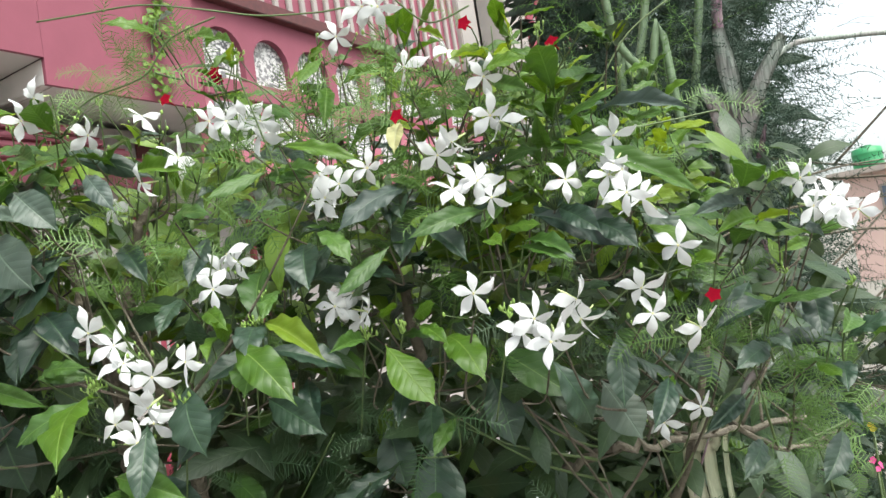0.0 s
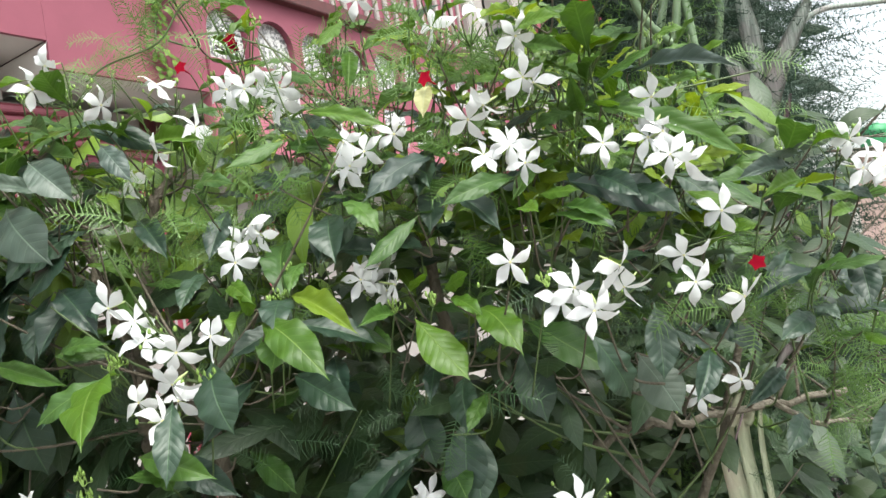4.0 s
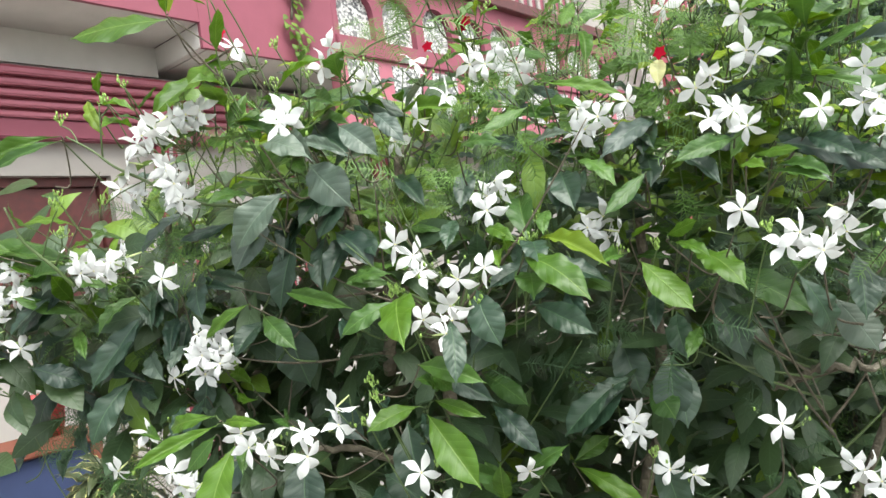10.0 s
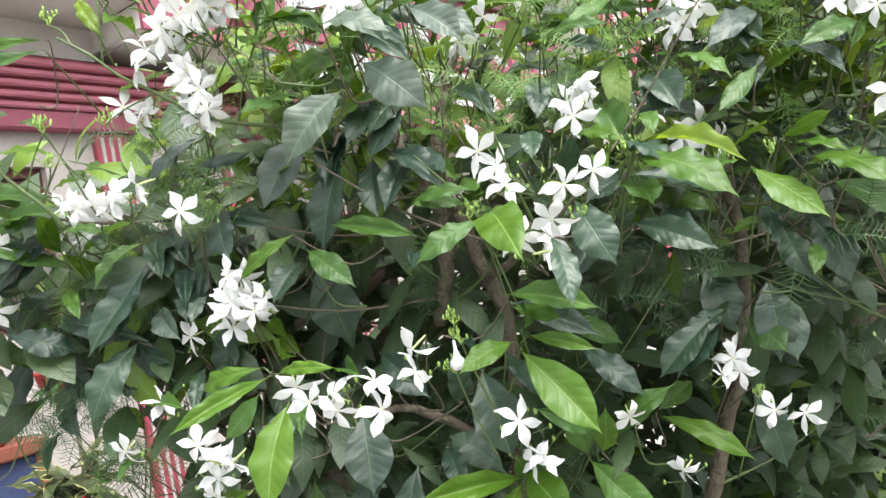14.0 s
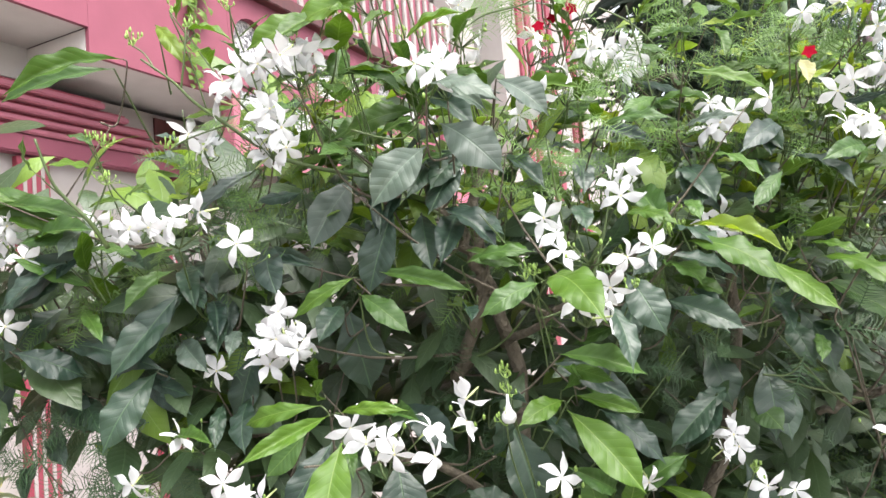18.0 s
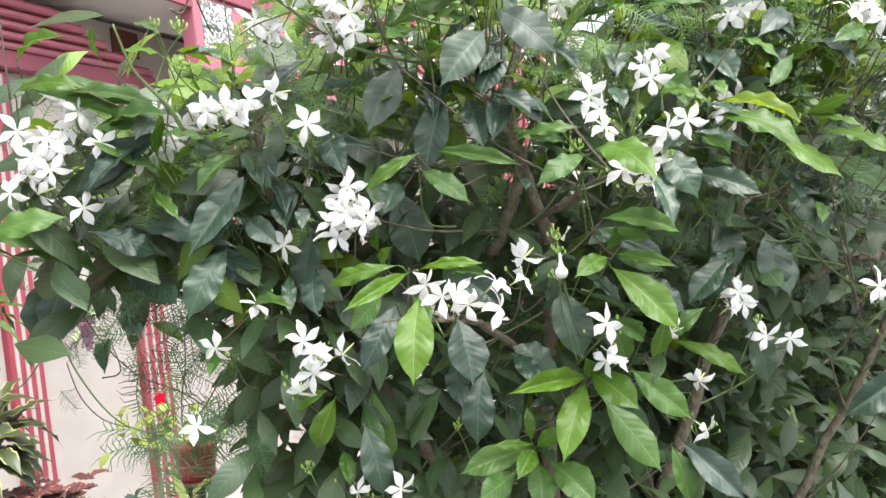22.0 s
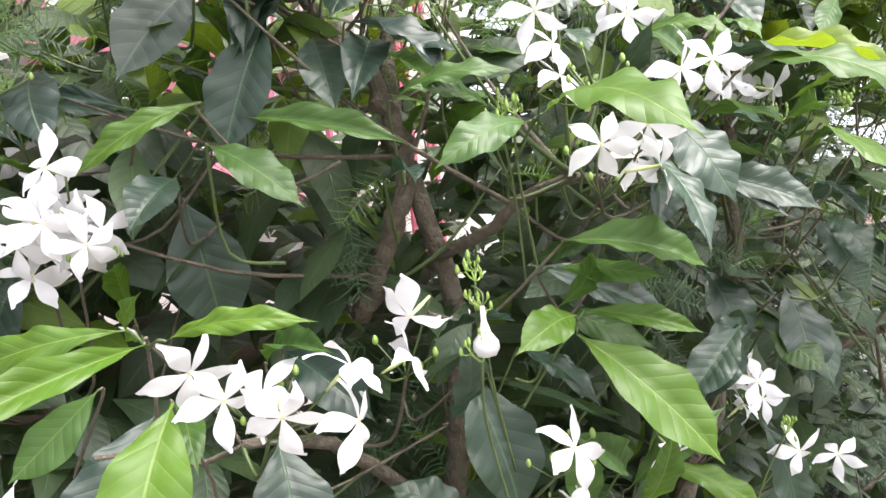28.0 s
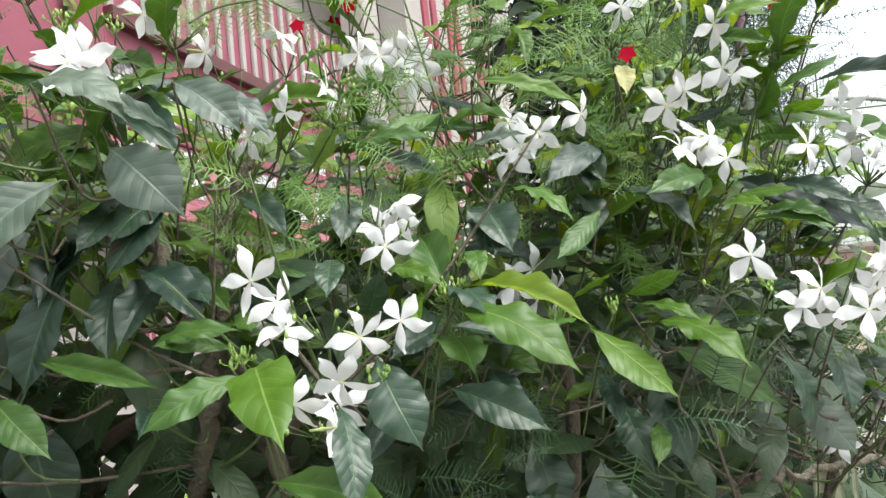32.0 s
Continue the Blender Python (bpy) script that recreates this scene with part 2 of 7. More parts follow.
def edged_leaf(name, inside, rim, at_edge, rough=0.5):
    """A leaf with a rim of another colour."""
    m, n, l, p = material(name)
    sep = n.new("ShaderNodeSeparateXYZ")
    l.new(n.new("ShaderNodeUVMap").outputs[0], sep.inputs[0])
    across = calc(n, l, "ABSOLUTE", calc(n, l, "SUBTRACT", sep.outputs[0], 0.5))
    wob = calc(n, l, "ADD", across, calc(n, l, "MULTIPLY", noise_tex(n, l, 14.0, 3.0), 0.08))
    f = ramp(n, l, wob, at_edge, at_edge + 0.03)
    r = n.new("ShaderNodeObjectInfo").outputs["Random"]
    ins = mix(n, l, r, tuple(v * 0.7 for v in inside), tuple(v * 1.4 for v in inside))
    l.new(mix(n, l, f, ins, rim), p.inputs["Base Color"])
    p.inputs["Roughness"].default_value = rough
    return m


COLEUS = edged_leaf("coleus_leaf", (0.088, 0.030, 0.028), (0.36, 0.20, 0.17), 0.43)
CROTON = edged_leaf("croton_leaf", (0.034, 0.044, 0.017), (0.26, 0.25, 0.10), 0.42, 0.4)
POTHOS = soft_material("pothos_leaf", (0.22, 0.34, 0.13), (0.42, 0.50, 0.30), 0.4, 30.0, 0.25, per_piece=0.3)
YELLOW_LEAF = soft_material("yellow_green_leaf", (0.25, 0.28, 0.06), (0.15, 0.21, 0.04), 0.45, 12.0, 0.25, per_piece=0.4)
YELLOW_BLOOM = soft_material("yellow_petal", (0.75, 0.62, 0.08), (0.7, 0.52, 0.05), 0.6, 20.0, 0.25)
PINK_BLOOM = soft_material("pink_petal", (0.70, 0.10, 0.30), (0.62, 0.07, 0.25), 0.6, 20.0, 0.25)
BLUE_PAINT = soft_material("blue_paint", (0.022, 0.035, 0.10), (0.018, 0.028, 0.08), 0.75, 8.0)
RUST_PAINT = soft_material("rust_paint", (0.17, 0.045, 0.025), (0.12, 0.035, 0.02), 0.75, 10.0)
TANK_GREEN = soft_material("green_tank", (0.03, 0.24, 0.09), (0.025, 0.2, 0.075), 0.5, 2.0)
FAR_PINK = soft_material("far_wall_paint", (0.62, 0.44, 0.40), (0.56, 0.40, 0.36), 0.8, 1.5)
FAR_ROOF = soft_material("far_slab", (0.40, 0.34, 0.30), (0.30, 0.26, 0.24), 0.85, 2.0)
GLASS_DARK, gn, gl, gp = material("window_glass")
gp.inputs["Base Color"].default_value = (0.10, 0.13, 0.18, 1)
gp.inputs["Roughness"].default_value = 0.12
gl.new(mix(gn, gl, noise_tex(gn, gl, 2.0), (0.08, 0.11, 0.16), (0.15, 0.18, 0.24)), gp.inputs["Base Color"])


# ---- mesh helpers ----
def mesh_of(name, bm, *mats):
    me = bpy.data.meshes.new(name)
    bm.to_mesh(me)
    bm.free()
    for m in mats:
        me.materials.append(m)
    plain = me.attributes.get("plain")
    for f in me.polygons:
        f.use_smooth = not (plain and plain.data[f.index].value)
    return me


def part(name, bm, mat, parent, label="", flat=False):
    """Link a bmesh as one mesh object under a thing or a part."""
    me = mesh_of(name, bm, *(mat if isinstance(mat, tuple) else (mat,)))
    if flat:
        for f in me.polygons:
            f.use_smooth = False
    ob = new(name, me)
    ob.parent = parent
    return tagged(ob, label)


def thing(name, label, category, at=(0, 0, 0), turn=0.0, group="", kind=""):
    ob = new(name)
    ob.matrix_world = pose(*at, 0, 0, turn)
    ob.empty_display_size = 0.1
    return tagged(ob, label, category, group, kind)


def box(bm, lo, hi, bevel=0.0, slot=0):
    lo, hi = Vector(lo), Vector(hi)
    r = bmesh.ops.create_cube(bm, size=1.0, matrix=Matrix.Translation((lo + hi) / 2) @ Matrix.Diagonal((*(hi - lo), 1)))
    faces = {f for v in r["verts"] for f in v.link_faces}
    for f in faces:
        f.material_index = slot
    if bevel:
        bmesh.ops.bevel(bm, geom=list({e for f in faces for e in f.edges}), offset=bevel, segments=2, affect="EDGES")
    return bm


def boxes(*spans, bevel=0.0):
    bm = bmesh.new()
    plain = bm.faces.layers.int.new("plain")
    for lo, hi in spans:
        box(bm, lo, hi, bevel)
    for f in bm.faces:
        f[plain] = 1
    return bm


def tube(bm, pts, radii, sides=7, slot=0):
    """A round, tapering stem along pts."""
    pts = [Vector(p) for p in pts]
    rings = []
    for i, p in enumerate(pts):
        d = (pts[min(i + 1, len(pts) - 1)] - pts[max(i - 1, 0)]).normalized()
        a = d.orthogonal().normalized() if not rings else (last - d * last.dot(d)).normalized()
        last = a
        b = d.cross(a)
        r = radii[i] if hasattr(radii, "__len__") else radii
        rings.append([bm.verts.new(p + (a * math.cos(k * math.tau / sides) + b * math.sin(k * math.tau / sides)) * r) for k in range(sides)])
    for r0, r1 in zip(rings, rings[1:]):
        for k in range(sides):
            bm.faces.new((r0[k], r0[(k + 1) % sides], r1[(k + 1) % sides], r1[k])).material_index = slot
    for ring in (rings[0][::-1], rings[-1]):
        bm.faces.new(ring).material_index = slot
    return bm


def glide(pts, steps=6):
    """A smooth line through pts."""
    pts = [Vector(p) for p in pts]
    out = []
    for i in range(len(pts) - 1):
        p0, p1, p2, p3 = pts[max(i - 1, 0)], pts[i], pts[i + 1], pts[min(i + 2, len(pts) - 1)]
        for k in range(steps):
            t = k / steps
            out.append(0.5 * (2 * p1 + (p2 - p0) * t + (2 * p0 - 5 * p1 + 4 * p2 - p3) * t * t + (3 * p1 - p0 - 3 * p2 + p3) * t ** 3))
    return out + [pts[-1]]


def lathe(bm, profile, sides=20, at=(0, 0, 0), slot=0):
    rings = [[bm.verts.new((at[0] + r * math.cos(k * math.tau / sides), at[1] + r * math.sin(k * math.tau / sides), at[2] + z)) for k in range(sides)] for r, z in profile]
    for r0, r1 in zip(rings, rings[1:]):
        for k in range(sides):
            bm.faces.new((r0[k], r0[(k + 1) % sides], r1[(k + 1) % sides], r1[k])).material_index = slot
    bm.faces.new(rings[0][::-1]).material_index = slot
    return bm


def blade(rng, rows=11, cols=7, droop=0.12, fold=0.16, wave=0.025, belly=0.46):
    """An oblong leaf, drawn in at the base, with a short drawn-out point: 1 long along y, 1 wide along x, its upper side along z."""
    ph, sway, lop = rng.uniform(0, 6.3), rng.uniform(-0.06, 0.06), rng.uniform(-0.04, 0.04)
    beat = rng.uniform(20, 28)
    v_, f_, uv = [], [], []
    for i in range(rows):
        v = i / (rows - 1)
        q = max(0.0, (v - 0.05) / 0.88)
        w = math.sin(math.pi * q ** (1.22 + 2.0 * (belly - 0.46))) ** 0.72 if 0 < q < 1 else 0.0
        w = max(w * 0.475, 0.5 * 0.13 * (1.0 - v) / 0.10 if v > 0.90 else 0.0)
        w = max(w, 0.020 if v < 0.5 else 0.004)
        for j in range(cols):
            u = 2 * j / (cols - 1) - 1
            rip = wave * math.sin(v * beat + ph + (1.3 if u > 0 else 0)) * abs(u) ** 1.6
            z = droop * 4 * v * (1 - v) + fold * abs(u) * w * 0.6 - 0.10 * u * u * w + rip * (0.1 + 1.9 * w)
            v_.append((u * w * (1 + 0.8 * rip) + sway * math.sin(v * math.pi) + lop * v * (1 - v), v + 0.02 * rip, z))
            uv.append((0.5 + 0.5 * u * min(1.0, w * 2 + 0.1), v))
    for i in range(rows - 1):
        for j in range(cols - 1):
            a = i * cols + j
            f_.append((a, a + 1, a + 1 + cols, a + cols))
    return v_, f_, uv


def leaf_mesh(name, mat, data):
    v_, f_, uv = data
    me = bpy.data.meshes.new(name)
    me.from_pydata(v_, [], f_)
    lay = me.uv_layers.new(name="UVMap")
    for lp in me.loops:
        lay.data[lp.index].uv = uv[lp.vertex_index]
    for p in me.polygons:
        p.use_smooth = True
    me.materials.append(mat)
    return me


def leaf_matrix(base, tip, width, face, thick=1.0):
    base, tip = Vector(base), Vector(tip)
    y = tip - base
    length = y.length
    y.normalize()
    z = Vector(face)
    z = (z - y * z.dot(y)).normalized()
    x = y.cross(z)
    m = Matrix((x * width, y * length, z * length * thick)).transposed().to_4x4()
    m.translation = base
    return m


def leaf_cloud(name, label_mat, placings, rng, parent, rows=7, cols=5, label=""):
    """Many leaves joined into one mesh, for the depth of the bush."""
    shapes = [blade(rng, rows, cols, rng.uniform(0.05, 0.2), rng.uniform(0.1, 0.25), 0.012) for _ in range(5)]
    arrs = [(np.array(s[0]), np.array(s[1]), np.array(s[2])) for s in shapes]
    V, Fc, U, off = [], [], [], 0
    for m in placings:
        a, f, u = arrs[rng.randrange(5)]
        mm = np.array(m)
        V.append(a @ mm[:3, :3].T + mm[:3, 3])
        Fc.append(f + off)
        U.append(u)
        off += len(a)
    V, Fc, U = np.concatenate(V), np.concatenate(Fc), np.concatenate(U)
    me = bpy.data.meshes.new(name)
    me.from_pydata(V.tolist(), [], Fc.tolist())
    lay = me.uv_layers.new(name="UVMap")
    idx = np.empty(len(me.loops), dtype=np.int32)
    me.loops.foreach_get("vertex_index", idx)
    lay.data.foreach_set("uv", U[idx].astype(np.float32).ravel())
    me.polygons.foreach_set("use_smooth", [True] * len(me.polygons))
    me.materials.append(label_mat)
    ob = new(name, me)
    ob.parent = parent
    return tagged(ob, label, kind="stuff")

# ---- ground ----
GROUND_Z = -0.55
bm = bmesh.new()
rg = random.Random(3)
xs = [-2000, -300, -60, -15] + [-8 + 0.4 * i for i in range(41)] + [15, 60, 300, 2000]
ys = [-2000, -300, -60, -15] + [-4 + 0.4 * i for i in range(41)] + [20, 60, 300, 2000]
grid = [[bm.verts.new((x, y, GROUND_Z + 0.03 * noise.noise((x * 0.9, y * 0.9, 0)) if abs(x) < 12 and abs(y) < 14 else GROUND_Z)) for y in ys] for x in xs]
for i in range(len(xs) - 1):
    for j in range(len(ys) - 1):
        bm.faces.new((grid[i][j], grid[i + 1][j], grid[i + 1][j + 1], grid[i][j + 1]))
ground = new("ground", mesh_of("ground", bm, SOIL))
tagged(ground, "dry brown garden soil round the shrub", "ground", kind="structure")

# Ground here is out of view; slab added to bounce light onto the house.
bm = boxes(((-5, -2.6, GROUND_Z - 0.05), (12, 0.598, GROUND_Z + 0.05)), bevel=0.01)
yard = new("pavement", mesh_of("pavement", bm, BOUNCE_CEMENT))
yard.matrix_world = pose(-2.18, 4.34, 0, 0, 0, 58)
tagged(yard, "grey cement slab added to bounce light onto the house wall", "pavement", kind="structure")

# ---- the pink house: x along the front, y into the house, upper wall at y 0, ground floor wall set back ----
house = thing("house", "pink and cream house with ribbed cornice and arched balcony", "house", (-2.18, 4.34, 0), 58)
BACK = 0.6
part("wall", boxes(((-5, BACK, GROUND_Z), (-1.8, BACK + 0.2, 3.15)), ((-0.43, BACK, GROUND_Z), (9, BACK + 0.2, 3.15)), ((-1.8, BACK, 2.46), (-0.43, BACK + 0.2, 3.15)), ((-1.8, BACK, GROUND_Z), (-0.43, BACK + 0.2, 1.5))), WALL_CREAM, house, "cream-painted ground floor wall")
vent = part("vent_window", boxes(((-1.8, BACK + 0.06, 1.5), (-1.74, BACK + 0.14, 2.46)), ((-0.49, BACK + 0.06, 1.5), (-0.43, BACK + 0.14, 2.46)), ((-1.74, BACK + 0.06, 1.5), (-0.49, BACK + 0.14, 1.56)), ((-1.74, BACK + 0.06, 2.40), (-0.49, BACK + 0.14, 2.46)), bevel=0.004), DARK_WOOD, house, "dark wooden frame of a shuttered window")
for k in range(2):
    part("pane", boxes(((-1.735 + 0.625 * k, BACK + 0.09, 1.565), (-1.12 + 0.625 * k, BACK + 0.11, 2.395)), bevel=0.003), DARK_WOOD, vent)


def pilaster(s, width, top=2.66):
    bm = boxes(((s, BACK - 0.05, GROUND_Z), (s + width, BACK, top)), bevel=0.004)
    p = part("pilaster", bm, MAROON, house, "maroon pilaster with white stripes")
    for k in range(3):
        x = s + width * (k + 0.75) / 3.6 - 0.012
        part("stripe", boxes(((x, BACK - 0.057, GROUND_Z + 0.02), (x + 0.024, BACK - 0.048, top - 0.02)), bevel=0.002), WALL_CREAM, p)


pilaster(-0.11, 0.215)
pilaster(0.88, 0.26)
pilaster(2.0, 0.25)
part("vent", boxes(((0.99, BACK - 0.02, 2.93), (1.24, BACK - 0.002, 3.12)), bevel=0.004), DARK_WOOD, house, "small dark vent under the soffit")
# ribbed cornice over the porch wall
part("cornice_band", boxes(((-5, BACK - 0.09, 2.67), (1.3, BACK, 2.79)), bevel=0.01), WALL_PINK, house, "smooth rose band under the ribs")
for k in range(5):
    z, s1 = 2.793 + 0.056 * k, (1.27, 1.03, 0.82, 0.61, 0.40)[k]
    part("cornice_rib", boxes(((-5, BACK - 0.11 - 0.03 * k, z), (s1, BACK, z + 0.037)), bevel=0.008), RIB_PINK, house)
    part("cornice_groove", boxes(((-5, BACK - 0.085 - 0.03 * k, z + 0.037), (s1 - 0.02, BACK, z + 0.056))), MAROON, house)
# soffit of the overhanging upper floor
part("soffit", boxes(((-5, 0.032, 3.365), (0.0, BACK + 0.2, 3.45))), SOFFIT, house, "grey plaster underside of the upper floor")
part("frieze", boxes(((-5, BACK - 0.02, 3.152), (0.0, BACK + 0.18, 3.363))), SOFFIT, house, "grey plaster strip above the ribs")
part("soffit", boxes(((0.06, 0.032, 3.195), (9, BACK + 0.2, 3.28))), SOFFIT, house)
# Step face joining both soffits, added where light brightens the soffit's edge; no beam.
part("beam_end", boxes(((0.002, 0.033, 3.2), (0.058, BACK + 0.1, 3.363)), bevel=0.006), SOFFIT, house, "grey plaster step between the two soffit heights")
for lo, hi in (((-5, 0, 3.36), (-0.002, 0.03, 9.0)), ((0.0, 0, 3.19), (1.198, 0.03, 9.0))):
    part("upper_wall", boxes((lo, hi)), WALL_PINK, house, "rose-pink upper floor wall")
part("back_wall", boxes(((-5, 3.8, GROUND_Z), (14, 4.0, 9.0)), ((-5.2, 0, GROUND_Z), (-5, 4.0, 9.0)), ((14, 0, GROUND_Z), (14.2, 4.0, 9.0)), ((1.12, 1.0, 3.3), (14, 1.2, 9.0))), WALL_CREAM, house)
part("roof", boxes(((-5.4, -0.3, 9.0), (14.4, 4.2, 9.15)), bevel=0.02), SOFFIT, house)


def arch_bay(s, w, z0, spring, z1, y0, y1):
    """A pink bay with a round-headed opening through it."""
    bm = bmesh.new()
    jamb = 0.055
    r = w / 2 - jamb
    arc = [(s + w / 2 - r * math.cos(a * math.pi / 12), spring + r * math.sin(a * math.pi / 12)) for a in range(13)]
    outer = [(s + w * a / 12, z1) for a in range(13)]
    ring_in = [(s + jamb, z0)] + arc + [(s + w - jamb, z0)]
    ring_out = [(s, z0)] + outer + [(s + w, z0)]
    lay = {}
    for y in (y0, y1):
        lay[y] = ([bm.verts.new((a, y, b)) for a, b in ring_in], [bm.verts.new((a, y, b)) for a, b in ring_out])
        for k in range(len(ring_in) - 1):
            bm.faces.new((lay[y][0][k], lay[y][0][k + 1], lay[y][1][k + 1], lay[y][1][k]))
    for k in range(len(ring_in) - 1):
        bm.faces.new((lay[y0][0][k], lay[y0][0][k + 1], lay[y1][0][k + 1], lay[y1][0][k]))
        bm.faces.new((lay[y0][1][k], lay[y0][1][k + 1], lay[y1][1][k + 1], lay[y1][1][k]))
    bay = part("arch_bay", bm, WALL_PINK, house, flat=True)
    return bay


for k in range(10):
    s = 1.2 + 0.52 * k
    arch_bay(s, 0.52, 3.46, 3.68, 4.06, 0.0, 0.10)
    part("arch_panel", boxes(((s + 0.05, 0.06, 3.46), (s + 0.47, 0.09, 4.0)), bevel=0.004), SPECKLE, house, "speckled terrazzo panel set in an arch")
    part("lower_panel", boxes(((s + 0.08, -0.006, 2.9), (s + 0.44, 0.03, 3.28)), bevel=0.006), SPECKLE, house)
part("arch_sill", boxes(((1.2, -0.03, 3.31), (6.25, 0.05, 3.458)), bevel=0.006), WALL_PINK, house)
part("apron", boxes(((1.2, 0, 2.72), (6.25, 0.12, 3.308)), bevel=0.006), RIB_PINK, house, "rose-pink wall under the arches")
part("balcony_band", boxes(((1.2, -0.08, 4.062), (6.25, 0.2, 4.18)), bevel=0.008), DARK_WOOD, house, "dark maroon ledge above the arches")
part("parapet", boxes(((1.2, 0.03, 4.182), (5.43, 0.15, 5.2))), WALL_PINK, house, "rose-pink balcony parapet")
for k in range(24):
    s = 1.24 + 0.175 * k
    part("baluster", boxes(((s, -0.005, 4.19), (s + 0.06, 0.028, 5.18)), bevel=0.006), WALL_CREAM, house)
part("column", boxes(((5.45, -0.03, 4.182), (5.93, 0.3, 9.0)), bevel=0.012), WALL_CREAM, house, "white balcony column")
part("far_wall", boxes(((6.26, -0.3, GROUND_Z), (14, 0.1, 9.0))), WALL_CREAM, house, "cream wall farther along the front")
for s in (6.9, 8.0, 9.4):
    part("far_stripe", boxes(((s, -0.34, 0.1), (s + 0.22, -0.302, 8.5)), ((s + 0.38, -0.34, 0.1), (s + 0.6, -0.302, 8.5)), bevel=0.004), MAROON, house)
# creeper on the pink wall
rg = random.Random(11)
pl = []
for k in range(230):
    z = rg.uniform(3.2, 6.0)
    s = 0.82 + 0.05 * math.sin(z * 5) + rg.gauss(0, 0.05)
    b = Vector((s, -0.012 - rg.random() * 0.04, z))
    t = b + Vector((rg.uniform(-0.07, 0.07), -0.03, -rg.uniform(0.03, 0.09)))
    pl.append(leaf_matrix(b, t, 0.045, (rg.uniform(-0.3, 0.3), -1, 0.5)))
creeper = thing("wall_creeper", "small-leaved green creeper hanging down the pink wall", "creeper", (-2.18, 4.34, 0), 58)
leaf_cloud("foliage", LEAF_MASS_UP, pl, rg, creeper)
part("stem", tube(bmesh.new(), glide([(0.82 + 0.05 * math.sin(z * 0.5 * 5), -0.012, z * 0.5) for z in range(7, 13)]), 0.01), BARK, creeper)

# ---- far house with its water tank ----
far = thing("distant_house", "distant pale pink house with flat roof", "house", (14.743, 25.815, -0.55), -42)
ROOF = 3.75
part("wall", boxes(((0, 0, GROUND_Z), (9, 6, ROOF))), FAR_PINK, far)
part("roof_slab", boxes(((-0.4, -0.5, ROOF), (9.4, 6.5, ROOF + 0.2)), bevel=0.03), FAR_ROOF, far, "grey overhanging roof slab")
for k in range(3):
    w = part("window", boxes(((1.1 + 2.9 * k, -0.06, ROOF - 1.5), (2.9 + 2.9 * k, 0.02, ROOF - 0.45)), bevel=0.01), FAR_ROOF, far, "dark framed window with blue-grey panes")
    for j in range(3):
        x = 1.18 + 2.9 * k + 0.57 * j
        part("pane", boxes(((x, -0.09, ROOF - 1.42), (x + 0.5, -0.062, ROOF - 0.53))), GLASS_DARK, w)
tank = thing("water_tank", "green plastic water tank on the distant roof", "tank", (0, 0, 0), 0)
tank.matrix_world = pose(*(16.553, 27.063, -0.55)[:2], ROOF + 0.2 - 0.55)
part("body", lathe(bmesh.new(), [(0.50, 0), (0.52, 0.04), (0.52, 0.3), (0.535, 0.33), (0.52, 0.36), (0.52, 0.62), (0.535, 0.65), (0.52, 0.68), (0.5, 0.84), (0.3, 0.9), (0.01, 0.92)], 28), TANK_GREEN, tank)
part("lid", lathe(bmesh.new(), [(0.2, 0.9), (0.2, 0.96), (0.01, 0.98)], 18), TANK_GREEN, tank)


# ---- needle-leaved thicket and canes behind the shrub ----
def needle_cloud(name, mat, parent, rng, count, pick, length, needle, label=""):
    """Drooping twigs set with fine needles, joined."""
    V, Fc = [], []
    for _ in range(count):
        p, d = pick(rng)
        p, d = np.array(p), np.array(d) / np.linalg.norm(d)
        L = length * rng.uniform(0.6, 1.3)
        side = np.cross(d, (rng.uniform(-1, 1), rng.uniform(-1, 1), rng.uniform(-0.3, 0.6)))
        side /= np.linalg.norm(side) + 1e-9
        sag = rng.uniform(0.1, 0.5)
        bend = side * rng.uniform(-0.5, 0.5)
        n = 16
        q0 = p
        for i in range(1, n):
            t = i / (n - 1)
            q = p + d * L * t + np.array((0, 0, -sag * L * t * t)) + bend * L * (t * t - 0.3 * t)
            o = len(V)
            w = 0.0016 * (1.2 - t) + 0.0006
            V += [q0 - side * w, q0 + side * w, q + side * w]
            Fc.append((o, o + 1, o + 2))
            for sg in (-1, 1):
                if rng.random() < 0.2:
                    continue
                a = d * rng.uniform(0.2, 0.8) + side * sg + np.array((rng.uniform(-0.7, 0.7), rng.uniform(-0.7, 0.7), rng.uniform(-0.8, 0.5)))
                a /= np.linalg.norm(a)
                k = needle * (1.15 - 0.75 * t) * rng.uniform(0.7, 1.2)
                e = np.cross(a, d)
                e = e / (np.linalg.norm(e) + 1e-9)
                e = np.cross(a, e) * needle * 0.036
                o = len(V)
                V += [q - e, q + e, q + a * k]
                Fc.append((o, o + 1, o + 2))
            q0 = q
    me = bpy.data.meshes.new(name)
    me.from_pydata([tuple(v) for v in V], [], Fc)
    me.materials.append(mat)
    ob = new(name, me)
    ob.parent = parent
    return tagged(ob, label, kind="stuff")


thicket = thing("needle_thicket", "tall dark feathery thicket with green canes behind the shrub", "thicket", (1.2, 2.6, 0))
tk = random.Random(21)


def in_thicket(r):
    y = 1.72 + 1.3 * r.random() ** 1.3
    x = y * (0.2 + 0.32 * r.random() ** 0.8) + r.gauss(0, 0.05)
    z = GROUND_Z + r.uniform(0.4, 2.9 + 0.8 * y)
    return (x - 1.2, y - 2.6, z), (r.uniform(-1, 1), r.uniform(-1, 0.4), r.uniform(-0.2, 0.9))


